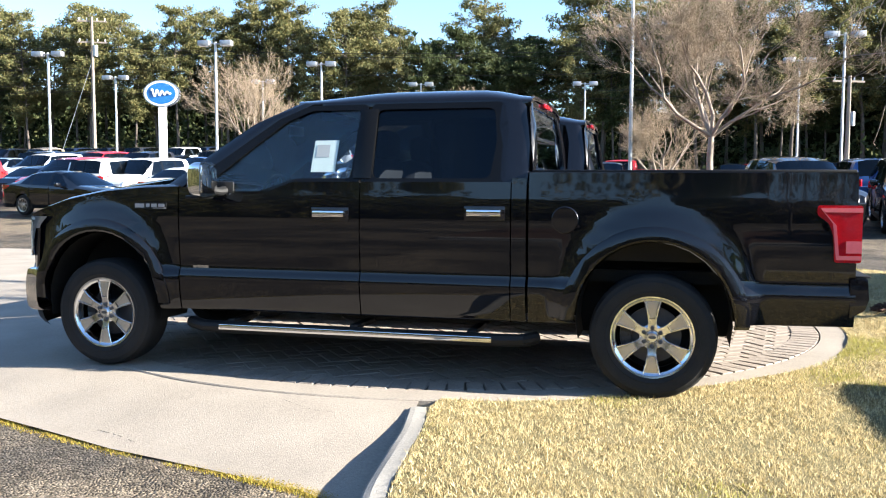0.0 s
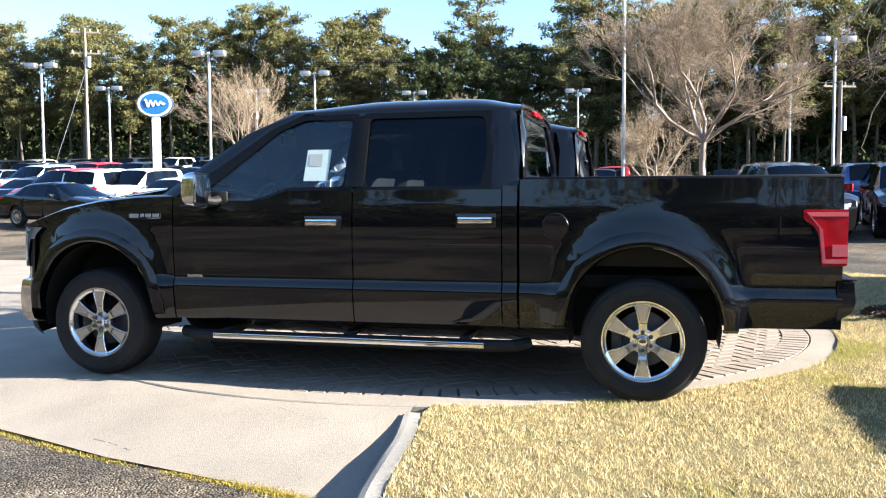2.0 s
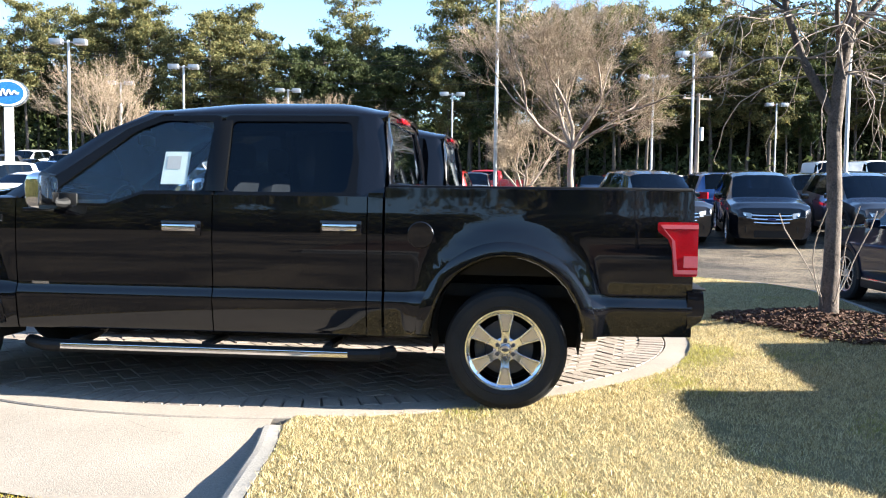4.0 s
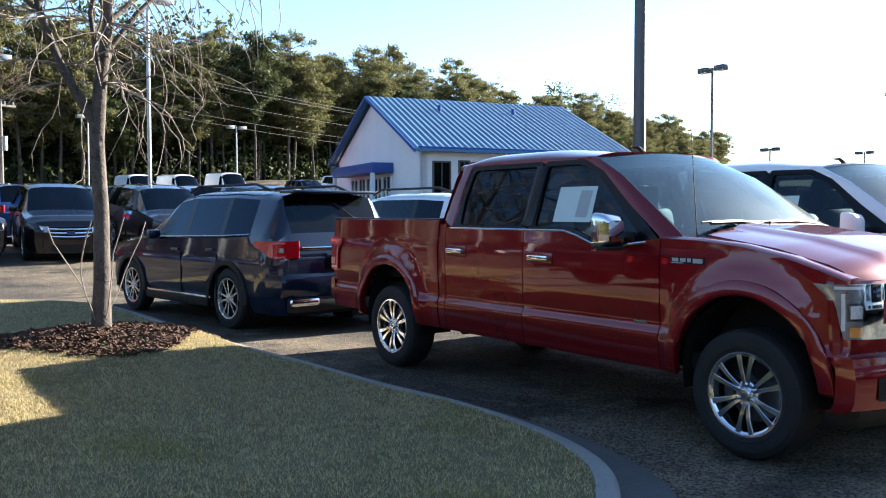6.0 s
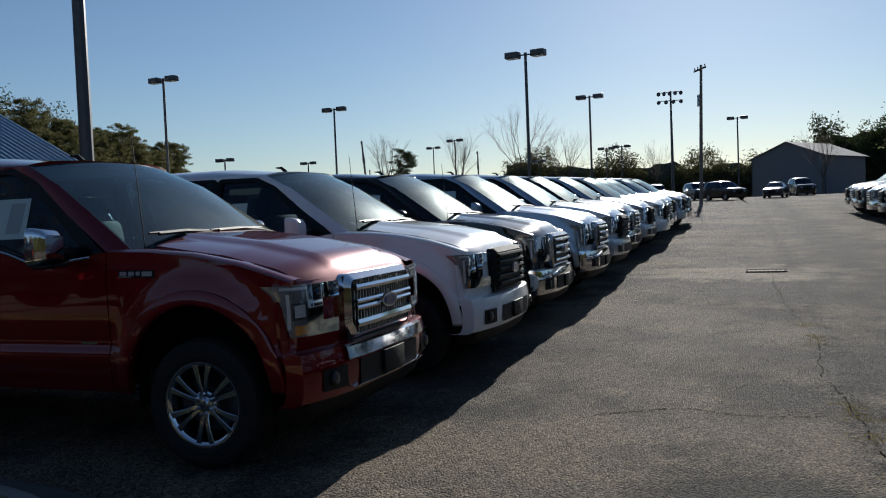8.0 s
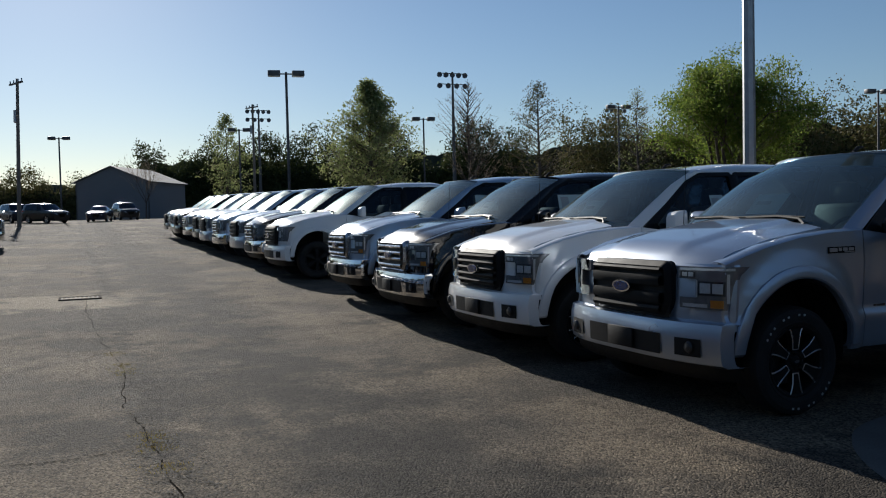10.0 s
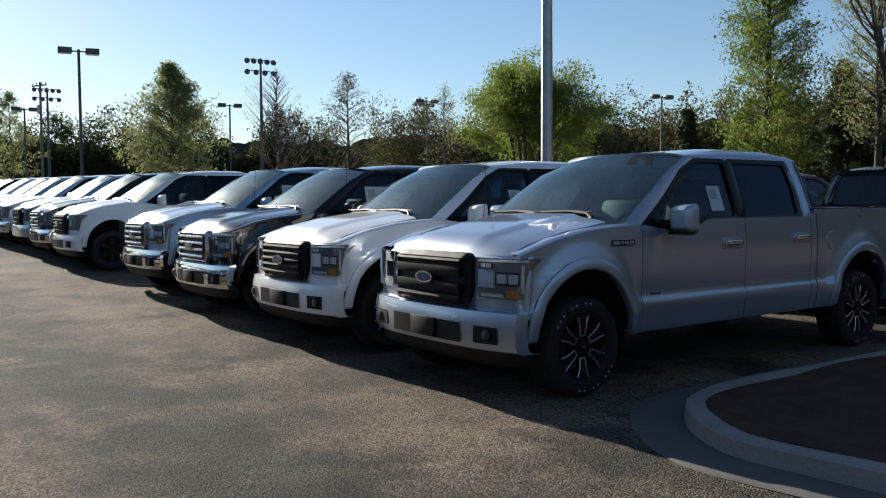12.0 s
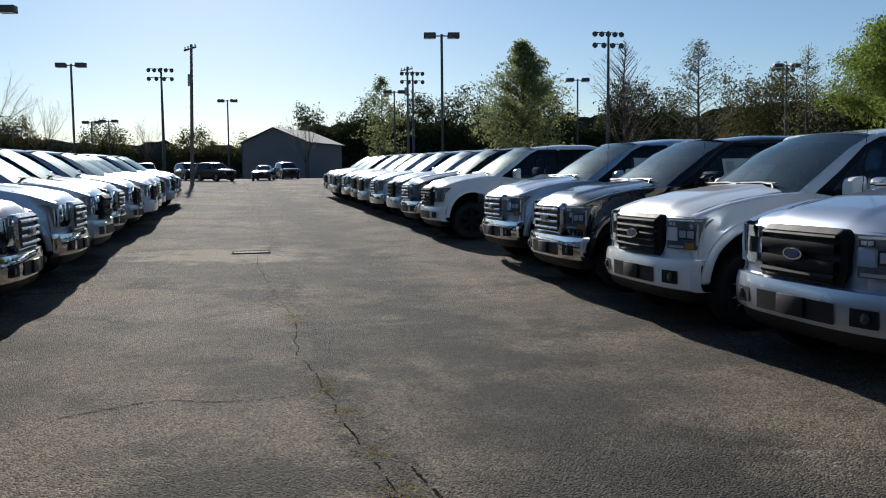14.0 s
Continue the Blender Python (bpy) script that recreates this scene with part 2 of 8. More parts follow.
MULCH = node_mat("mulch_bark", (0.10, 0.055, 0.035), 0.95, 0, 0.2, (4.0, 60.0), second=(0.035, 0.02, 0.014), bump=0.8, bump_scale=90)
SLABGAP = node_mat("slab_gap", (0.05, 0.045, 0.04), 0.95, vary=0.3)
GRIT = node_mat("asphalt_grit", (0.07, 0.062, 0.052), 0.9, 0, 0.3, (8.0, 90.0), second=(0.03, 0.027, 0.023))
TAR = node_mat("crack_tar", (0.026, 0.023, 0.019), 1.0, 0, 0.0, (4.0, 60.0), bump=0.6, bump_scale=120)
RUSTY = node_mat("rusty_steel", (0.055, 0.045, 0.035), 1.0, 0.0, 0.03, vary=0.4)
GALV = node_mat("galvanised_steel", (0.42, 0.43, 0.44), 0.45, 0.8, vary=0.2)
DARKSTEEL = node_mat("bronze_steel", (0.10, 0.10, 0.105), 0.5, 0.5, vary=0.25)
PALEPOLE = node_mat("painted_pole", (0.42, 0.42, 0.41), 0.5, 0.3, vary=0.15)
POLEWOOD = node_mat("pole_wood", (0.25, 0.215, 0.18), 0.9, 0, 0.2, (1.0, 30.0), vary=0.4, bump=0.5, bump_scale=40)
STUCCO = node_mat("white_wall", (0.76, 0.77, 0.78), 0.75, 0, 0.3, (0.6, 30.0), vary=0.12, bump=0.2, bump_scale=80)
BLUEROOF = node_mat("blue_metal_roof", (0.085, 0.19, 0.285), 0.38, 0.35, 0.5, (0.5, 12.0), vary=0.25)
BLUETRIM = node_mat("blue_trim", (0.02, 0.08, 0.30), 0.4, 0.1, vary=0.15)
# grey lightened so that the distance haze sits in the wall colour
HAZYWALL = node_mat("hazy_grey_wall", (0.19, 0.20, 0.215), 0.8, vary=0.25)
BARK = node_mat("bark", (0.145, 0.12, 0.10), 0.95, 0, 0.2, (9.0, 60.0), second=(0.038, 0.032, 0.028), bump=0.9, bump_scale=45)
PALEBARK = node_mat("pale_bark", (0.34, 0.285, 0.23), 0.95, 0, 0.2, (2.0, 30.0), second=(0.19, 0.15, 0.12), bump=0.6, bump_scale=30)
TWIG = node_mat("twig", (0.31, 0.245, 0.175), 0.95, 0, 0.2, (1.5, 20.0), second=(0.19, 0.145, 0.10))


def leaf_mat(name, base, second, rough=0.7, through_light=0.35):
    """Leaves and blades: each island its own shade, and light that passes through them."""
    m = bpy.data.materials.new(name)
    m.use_nodes = True
    n, lk = m.node_tree.nodes, m.node_tree.links
    p = n["Principled BSDF"]
    geo, mix = n.new("ShaderNodeNewGeometry"), n.new("ShaderNodeMix")
    mix.data_type = 'RGBA'
    mix.inputs[6].default_value, mix.inputs[7].default_value = (*base, 1), (*second, 1)
    lk.new(geo.outputs["Random Per Island"], mix.inputs[0])
    lk.new(mix.outputs[2], p.inputs["Base Color"])
    p.inputs["Roughness"].default_value = rough
    p.inputs["Specular IOR Level"].default_value = 0.25
    tl, ms = n.new("ShaderNodeBsdfTranslucent"), n.new("ShaderNodeMixShader")
    lk.new(mix.outputs[2], tl.inputs[0])
    ms.inputs[0].default_value = through_light
    lk.new(p.outputs[0], ms.inputs[1])
    lk.new(tl.outputs[0], ms.inputs[2])
    lk.new(ms.outputs[0], n["Material Output"].inputs[0])
    MATS[name] = m
    return m


# dark colours that put the shade inside the woods into the wood_mass banks
WOODSHADE = node_mat("wood_interior", (0.030, 0.036, 0.016), 1.0, 0, 0.0, (0.5, 4.0), second=(0.010, 0.012, 0.006))
# aerial haze is put into this paler, greyer tone of the far banks
HAZYMASS = node_mat("hazy_far_wood", (0.075, 0.085, 0.070), 1.0, 0, 0.0, (0.3, 3.0), second=(0.035, 0.042, 0.036))
BRUSHSHADE = node_mat("brush_interior", (0.075, 0.065, 0.034), 1.0, 0, 0.0, (0.5, 4.0), second=(0.030, 0.028, 0.014))
NEEDLES = leaf_mat("pine_needles", (0.070, 0.086, 0.030), (0.20, 0.172, 0.070))
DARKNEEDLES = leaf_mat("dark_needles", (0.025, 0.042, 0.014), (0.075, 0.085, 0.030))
SPRING = leaf_mat("spring_leaves", (0.085, 0.15, 0.022), (0.24, 0.29, 0.060), through_light=0.5)
PALELEAF = leaf_mat("pale_leaves", (0.16, 0.20, 0.07), (0.30, 0.32, 0.14), through_light=0.5)
BRUSH = leaf_mat("undergrowth_leaves", (0.07, 0.085, 0.025), (0.16, 0.13, 0.06))
STRAW = leaf_mat("dormant_grass", (0.74, 0.62, 0.35), (0.20, 0.145, 0.055), 0.85, 0.3)
GREENBLADE = leaf_mat("green_blades", (0.24, 0.24, 0.05), (0.42, 0.36, 0.13), 0.8, 0.35)
WEED = leaf_mat("weed_blades", (0.27, 0.24, 0.03), (0.38, 0.26, 0.07), 0.8, 0.3)


# ---- building helpers ----
def part(name, bm, material, parent, label="", angle=32):
    """Links a bmesh as one mesh object under a thing or a part."""
    me = bpy.data.meshes.new(name)
    bm.normal_update()
    for f in bm.faces:
        f.smooth = True
    bm.to_mesh(me)
    bm.free()
    me.set_sharp_from_angle(angle=radians(angle))
    me.materials.append(material)
    ob = new(name, me)
    ob.parent = parent
    return tagged(ob, label)


def base(name, m, label="", category="", group="", kind=""):
    """An empty that carries a thing's parts."""
    ob = new(name)
    ob.matrix_basis = m
    ob.empty_display_size = 0.3
    return tagged(ob, label, category, group, kind)


def box(bm, c, s, bevel=0.0, rot=None):
    r = bmesh.ops.create_cube(bm, size=1)
    vs = r["verts"]
    m = Matrix.Translation(c) @ (rot.to_4x4() if rot else Matrix()) @ Matrix.Diagonal((*s, 1))
    bmesh.ops.transform(bm, matrix=m, verts=vs)
    if bevel:
        es = list({e for v in vs for e in v.link_edges})
        bmesh.ops.bevel(bm, geom=es, offset=bevel, segments=2, affect='EDGES', profile=0.5)


def sheet(bm, rows):
    """A grid of faces over rows of points."""
    vs = [[bm.verts.new(p) for p in r] for r in rows]
    for a, b in zip(vs, vs[1:]):
        for i in range(len(a) - 1):
            bm.faces.new((a[i], a[i + 1], b[i + 1], b[i]))


def shell(rows, inward, outward=None):
    """A sheet with merged points, turned to face outward, and a rim that gives its edge a depth."""
    bm = bmesh.new()
    sheet(bm, rows)
    bmesh.ops.remove_doubles(bm, verts=bm.verts, dist=1e-4)
    bmesh.ops.dissolve_degenerate(bm, dist=1e-5, edges=bm.edges)
    bm.normal_update()
    if outward is not None:
        tot = sum((f.normal * f.calc_area() for f in bm.faces), Vector())
        if tot.dot(Vector(outward)) < 0:
            bmesh.ops.reverse_faces(bm, faces=bm.faces)
    es = [e for e in bm.edges if e.is_boundary]
    r = bmesh.ops.extrude_edge_only(bm, edges=es)
    bmesh.ops.translate(bm, vec=inward, verts=[g for g in r["geom"] if isinstance(g, bmesh.types.BMVert)])
    return bm


def tube(bm, pts, radii, n=8, cap=True):
    """A round tube along points."""
    pts = [Vector(p) for p in pts]
    if not isinstance(radii, (list, tuple)):
        radii = [radii] * len(pts)
    rings = []
    side = None
    for i, p in enumerate(pts):
        d = (pts[min(i + 1, len(pts) - 1)] - pts[max(i - 1, 0)]).normalized()
        if side is None:
            side = d.orthogonal().normalized()
        side = (side - d * side.dot(d)).normalized()
        up = d.cross(side)
        rings.append([bm.verts.new(p + (side * math.cos(2 * math.pi * k / n) + up * math.sin(2 * math.pi * k / n)) * radii[i]) for k in range(n)])
    for a, b in zip(rings, rings[1:]):
        for k in range(n):
            bm.faces.new((a[k], a[(k + 1) % n], b[(k + 1) % n], b[k]))
    if cap:
        bm.faces.new(rings[0][::-1])
        bm.faces.new(rings[-1])


def revolve(bm, prof, n=32, y0=0.0, close=False):
    """Turns a profile of (radius, y) about the y axis."""
    rings = [[bm.verts.new((r * math.cos(2 * math.pi * k / n), y0 + y, r * math.sin(2 * math.pi * k / n))) for k in range(n)] for r, y in prof]
    pairs = list(zip(rings, rings[1:])) + ([(rings[-1], rings[0])] if close else [])
    for a, b in pairs:
        for k in range(n):
            bm.faces.new((a[k], a[(k + 1) % n], b[(k + 1) % n], b[k]))
    return rings


def prism(bm, poly, to3, depth):
    """A flat polygon mapped by to3 and pushed out by the vector depth."""
    a = [bm.verts.new(to3(*p)) for p in poly]
    b = [bm.verts.new(Vector(to3(*p)) + Vector(depth)) for p in poly]
    bm.faces.new(a[::-1])
    bm.faces.new(b)
    for i in range(len(a)):
        j = (i + 1) % len(a)
        bm.faces.new((a[i], a[j], b[j], b[i]))
    bmesh.ops.recalc_face_normals(bm, faces=bm.faces)


def rounded(poly, r, n=4):
    """A polygon with its corners rounded."""
    out = []
    for i, p in enumerate(poly):
        p = Vector(p)
        a, b = Vector(poly[i - 1]), Vector(poly[(i + 1) % len(poly)])
        da, db = (a - p), (b - p)
        ra, rb = min(r, da.length * .45), min(r, db.length * .45)
        s, e = p + da.normalized() * ra, p + db.normalized() * rb
        for k in range(n + 1):
            t = k / n
            out.append(tuple(s * (1 - t) ** 2 + p * 2 * t * (1 - t) + e * t * t))
    return out


def lerp(x, table):
    """Straight-line interpolation in a table of (x, value)."""
    if x <= table[0][0]:
        return table[0][1]
    for (a, va), (b, vb) in zip(table, table[1:]):
        if x <= b:
            return va + (vb - va) * (x - a) / (b - a)
    return table[-1][1]


def smooth(t):
    t = max(0.0, min(1.0, t))
    return t * t * (3 - 2 * t)


def land(x, y):
    """The height of the paved ground."""
    h = -0.12 + 0.02 * max(0.0, min(x - 8, 90)) * smooth((x - 6) / 10)
    k = smooth((x + 25) / 15) * (1 - smooth((x - 22) / 20))
    rise = 0.062 * max(0.0, y - 12) * smooth((y - 11) / 6) - 0.042 * k * max(0.0, y - 20)
    return h + rise * (1 - smooth((y - 80) / 40)) + 3.5 * smooth((y - 90) / 40)


# ---- ground ----
def mesh_object(name, verts, faces, material, parent=None, label="", category="", kind="", smooth_faces=True, group=""):
    me = bpy.data.meshes.new(name)
    me.from_pydata([tuple(v) for v in verts], [], faces)
    if smooth_faces:
        me.polygons.foreach_set("use_smooth", [True] * len(me.polygons))
    me.materials.append(material)
    ob = new(name, me)
    ob.parent = parent
    return tagged(ob, label, category, group, kind)


def spread(a, b, near0, near1, step, growth=1.18):
    """Stations, even between near0 and near1 and widening beyond."""
    out = list(np.arange(near0, near1 + step / 2, step))
    d, x = step, near1
    while x < b:
        d *= growth
        x += d
        out.append(min(x, b))
    d, x = step, near0
    while x > a:
        d *= growth
        x -= d
        out.insert(0, max(x, a))
    return out


gx, gy_ = spread(-900, 900, -20, 60, 2.0), spread(-900, 900, -26, 90, 2.0)
gv = [(x, y, land(x, y)) for y in gy_ for x in gx]
nx = len(gx)
gf = [(j * nx + i, j * nx + i + 1, (j + 1) * nx + i + 1, (j + 1) * nx + i) for j in range(len(gy_) - 1) for i in range(nx - 1)]
mesh_object("ground", gv, gf, ASPHALT, kind="structure", label="worn grey asphalt car park", category="ground")

ISLAND = [(-1.40, -0.55), (-1.31, -1.0), (-1.26, -1.4), (-1.16, -2.05), (-0.95, -2.7), (-0.5, -3.15), (0.3, -3.42), (1.5, -3.48), (2.6, -3.24), (3.3, -2.86), (3.86, -2.43), (4.28, -1.94),
          (4.52, -1.25), (4.57, -0.4), (4.51, 0.6), (4.45, 2.2), (4.38, 3.9), (4.38, 5.5), (4.42, 7.4), (4.2, 8.6), (3.6, 9.35), (2.65, 9.75), (0.5, 10.0), (-2.0, 10.1)]
ISLAND2 = [(-4.0, -9.78), (2.2, -9.76), (3.4, -9.68), (4.13, -9.60), (4.42, -9.66), (4.70, -9.82), (4.96, -10.04), (5.15, -10.30), (5.26, -10.67), (5.30, -11.1), (5.30, -12.2), (5.26, -14.0), (5.22, -17.0)]


def fair(pts, n=6):
    """A smooth line through points."""
    out = []
    for i in range(len(pts) - 1):
        p0, p1, p2, p3 = (Vector(pts[max(0, min(len(pts) - 1, k))]) for k in (i - 1, i, i + 1, i + 2))
        for k in range(n):
            t = k / n
            out.append(0.5 * ((2 * p1) + (p2 - p0) * t + (2 * p0 - 5 * p1 + 4 * p2 - p3) * t * t + (3 * p1 - p0 - 3 * p2 + p3) * t ** 3))
    out.append(Vector(pts[-1]))
    return out


def offset_line(line, d):
    """The line shifted to its left by d."""
    out = []
    for i, p in enumerate(line):
        t = (line[min(i + 1, len(line) - 1)] - line[max(i - 1, 0)]).normalized()
        out.append(p + Vector((-t.y, t.x)) * d)
    return out


def swept_strip(name, line, section, material, label, category):
    """A profile of (offset to the left, z) swept along a line on the ground, with a joint each couple of metres."""
    lines = [offset_line(line, d) for d, z in section]
    verts, faces = [], []
    m = len(section)
    run = 0.0
    for i in range(len(line)):
        if i:
            run += (line[i] - line[i - 1]).length
        for k, (d, z) in enumerate(section):
            p = lines[k][i]
            verts.append((p.x, p.y, z + 0.004 * math.sin(run * 3.1 + k)))
    for i in range(len(line) - 1):
        for k in range(m - 1):
            faces.append((i * m + k, i * m + k + 1, (i + 1) * m + k + 1, (i + 1) * m + k))
    return mesh_object(name, verts, faces, material, kind="structure", label=label, category=category, smooth_faces=False)


edge1 = fair(ISLAND)
edge2 = fair(ISLAND2)[::-1]
KERB_SECTION = [(0.0, -0.125), (0.012, -0.02), (0.03, -0.002), (0.06, 0.004), (0.13, 0.004), (0.15, -0.03)]
swept_strip("kerb_1", edge1, KERB_SECTION, KERB, "weathered concrete kerb round the grass island", "kerb")
swept_strip("kerb_2", edge2, KERB_SECTION, KERB, "weathered concrete kerb of the planted island", "kerb")
swept_strip("gutter_1", edge1[16:], [(-0.30, -0.117), (-0.28, -0.113), (0.01, -0.116)], GUTTER, "dark stained concrete gutter along the kerb", "gutter")
swept_strip("gutter_2", edge2, [(-0.36, -0.117), (-0.34, -0.113), (0.01, -0.116)], GUTTER, "dark stained concrete gutter along the kerb", "gutter")
PAD = Vector((-2.0, 3.25))
PAD_R = 3.67
TREE = Vector((3.2, 3.95))


def inside(poly, xs, ys):
    """Which of the points lie in the polygon."""
    res = np.zeros(len(xs), bool)
    for i in range(len(poly)):
        (x0, y0), (x1, y1) = poly[i - 1], poly[i]
        hit = ((y0 > ys) != (y1 > ys)) & (xs < (x1 - x0) * (ys - y0) / ((y1 - y0) or 1e-9) + x0)
        res ^= hit
    return res


def lawn_z(x, y):
    r2 = (x - TREE.x) ** 2 + (y - TREE.y) ** 2
    return 0.006 + 0.02 * noise.noise((x * 0.9, y * 0.9, 0)) + 0.010 * noise.noise((x * 9, y * 9, 4)) + 0.16 * math.exp(-r2 / 0.9)


def filled(name, outline, material, zf, label, category, step=0.25, skip=None):
    """A gently uneven sheet inside an outline."""
    o = [(p[0], p[1]) for p in outline]
    x0, x1 = min(p[0] for p in o), max(p[0] for p in o)
    y0, y1 = min(p[1] for p in o), max(p[1] for p in o)
    bm = bmesh.new()
    vs = [bm.verts.new((x, y, 0)) for x, y in o]
    f = bm.faces.new(vs)
    bm.normal_update()
    bmesh.ops.triangulate(bm, faces=[f], ngon_method='EAR_CLIP')
    k = step
    x = x0 + k
    while x < x1:
        bmesh.ops.bisect_plane(bm, geom=bm.verts[:] + bm.edges[:] + bm.faces[:], plane_co=(x, 0, 0), plane_no=(1, 0, 0))
        x += k
    y = y0 + k
    while y < y1:
        bmesh.ops.bisect_plane(bm, geom=bm.verts[:] + bm.edges[:] + bm.faces[:], plane_co=(0, y, 0), plane_no=(0, 1, 0))
        y += k
    for v in bm.verts:
        v.co.z = zf(v.co.x, v.co.y)
    bm.normal_update()
    if sum(fc.normal.z for fc in bm.faces) < 0:
        bmesh.ops.reverse_faces(bm, faces=bm.faces)
    ob = part(name, bm, material, None, label)
    return tagged(ob, "", category, "", "structure")


lawn_line = offset_line(edge1, 0.14)
lawn_outline = [(p.x, p.y) for p in lawn_line] + [(PAD.x + (PAD_R - 0.03) * math.cos(radians(a)), PAD.y + (PAD_R - 0.03) * math.sin(radians(a))) for a in range(90, -79, -4)]
filled("lawn_soil", lawn_outline, SOIL, lawn_z, "thin dry soil under dormant grass", "lawn", 0.4)
bed2 = [(p.x, p.y) for p in offset_line(edge2, 0.14)] + [(-4.0, -17.0)]
filled("planting_bed", bed2, MULCH, lambda x, y: -0.01 + 0.04 * noise.noise((x, y, 3)), "dark mulched planting bed", "planting bed", 0.6)

# concrete apron that slopes from the pad to the asphalt
APRON = [(-1.36, -0.45), (-1.29, -1.0), (-1.22, -1.4), (-1.20, -1.92), (-1.55, -1.73), (-1.95, -1.62), (-2.8, -1.42), (-3.85, -1.06), (-5.2, -0.45), (-7.2, 0.6), (-11.0, 2.0), (-18.0, 5.2), (-26.0, 9.0), (-24.0, 10.9), (-9.0, 10.9), (-6.0, 10.4), (-2.0, 10.0), (-2.0, 3.25)]


def apron_z(x, y):
    d = math.hypot(x - PAD.x, y - PAD.y) - PAD_R
    return -0.006 - 0.107 * smooth(d / (1.25 if x > -4 else 1.6))


filled("apron", APRON, CONCRETE, apron_z, "pale concrete apron with fine cracks", "apron", 0.3)
verts, faces = [], []
for i in range(97):
    a = 2 * math.pi * i / 96
    for r, z in ((PAD_R - 0.25, -0.01), (PAD_R - 0.245, 0.004), (PAD_R - 0.01, 0.004), (PAD_R, -0.004), (PAD_R + 0.004, -0.13)):
        verts.append((PAD.x + r * math.cos(a), PAD.y + r * math.sin(a), z))
for i in range(96):
    for k in range(4):
        faces.append((i * 5 + k, (i + 1) * 5 + k, (i + 1) * 5 + k + 1, i * 5 + k + 1))
mesh_object("pad_border", verts, faces, CONCRETE, kind="structure", label="pale concrete ring round the brick pad", category="border", smooth_faces=False)
bm = bmesh.new()
bm.faces.new([bm.verts.new((PAD.x + (PAD_R - 0.24) * math.cos(2 * math.pi * k / 64), PAD.y + (PAD_R - 0.24) * math.sin(2 * math.pi * k / 64), -0.010)) for k in range(64)])
pad = part("pavement", bm, SAND, None, "round display pad of interlocking brown pavers")
tagged(pad, "", "pavement", "", "structure")

# crack lines and the drain in the aisle


def crack(pts, width, name, material=TAR, kinds="stuff", label="irregular dark crack in the asphalt", lift=0.004):
    line = fair([Vector(p) for p in pts], 26)
    rnd = random.Random(len(pts) * 7 + int(width * 1000))
    verts, faces = [], []
    for i, p in enumerate(line):
        t = (line[min(i + 1, len(line) - 1)] - line[max(i - 1, 0)]).normalized()
        nrm = Vector((-t.y, t.x))
        p = p + nrm * (rnd.uniform(-1, 1) * width * 0.4 + 0.05 * noise.noise((p.x * 2.5, p.y * 2.5, width * 100)))
        for s in (-1, 1):
            q = p + nrm * s * width * rnd.uniform(0.15, 1.0)
            verts.append((q.x, q.y, land(q.x, q.y) + lift))
    for i in range(len(line) - 1):
        if noise.noise((i * 0.35, width * 90, 2)) > -0.22:
            faces.append((2 * i, 2 * i + 1, 2 * i + 3, 2 * i + 2))
    return mesh_object(name, verts, faces, material, kind=kinds, label=label, category="crack", smooth_faces=False)


crack([(3.6, -6.0), (5.0, -5.95), (6.4, -5.82), (7.3, -5.80), (8.6, -5.7), (10.5, -5.75), (13, -5.6), (16, -5.5), (17.5, -5.6)], 0.008, "asphalt_crack")
crack([(7.3, -5.85), (7.1, -5.3), (7.25, -4.7), (7.0, -4.1)], 0.010, "asphalt_crack")
crack([(18.5, -5.7), (22, -5.5), (27, -5.6), (34, -5.4)], 0.008, "asphalt_crack")
crack([(4.2, -6.6), (4.6, -6.2), (5.5, -6.05)], 0.012, "asphalt_crack")
for pts, w in (([(-3.85, 0.35), (-3.6, 0.26), (-3.39, 0.10), (-3.2, 0.02), (-3.05, -0.10)], 0.007), ([(-3.05, -1.17), (-2.9, -1.24), (-2.72, -1.32)], 0.004), ([(-2.2, -0.55), (-1.95, -0.70), (-1.8, -0.72)], 0.002)):
    sc = crack(pts, w, "slab_crack", SLABGAP, "stuff", "thin dark crack in the concrete slab", 0.0)
    for v in sc.data.vertices:
        v.co.z = apron_z(v.co.x, v.co.y) + 0.003
# crumbled edge of the long crack: small pits where stones have come out
rk = random.Random(31)
seam = fair([Vector(p) for p in ((3.6, -6.0), (5.0, -5.95), (6.4, -5.82), (7.3, -5.80), (8.6, -5.7), (10.5, -5.75), (13, -5.6))], 40)
verts, faces = [], []
for k in range(9000):
    p = rk.choice(seam)
    x, y = p.x + rk.gauss(0, 0.06), p.y - 0.05 + rk.gauss(0, 0.12) + 0.10 * noise.noise((p.x * 2.2, 0, 1))
    if noise.noise((x * 4.5, y * 4.5, 2)) < -0.12:
        continue
    r = rk.uniform(0.002, 0.010)
    b = len(verts)
    a0 = rk.uniform(0, 6.3)
    for i in range(5):
        verts.append((x + r * math.cos(a0 + 1.257 * i) * rk.uniform(.5, 1.4), y + r * math.sin(a0 + 1.257 * i) * rk.uniform(.5, 1.4), land(x, y) + 0.003))
    faces.append(tuple(b + i for i in range(5)))
mesh_object("asphalt_pits", verts, faces, GRIT, kind="stuff", label="small dark pits along the crumbled crack", category="crack", smooth_faces=False)


# ---- pickup trucks ----
WB, TYRE = 3.83, 0.388
AXLES = (0.033, -WB)
SILL = [(-5.2, 0.50), (-4.2, 0.49), (-3.1, 0.45), (-0.6, 0.44), (0.33, 0.44), (0.48, 0.68), (0.8, 0.70)]


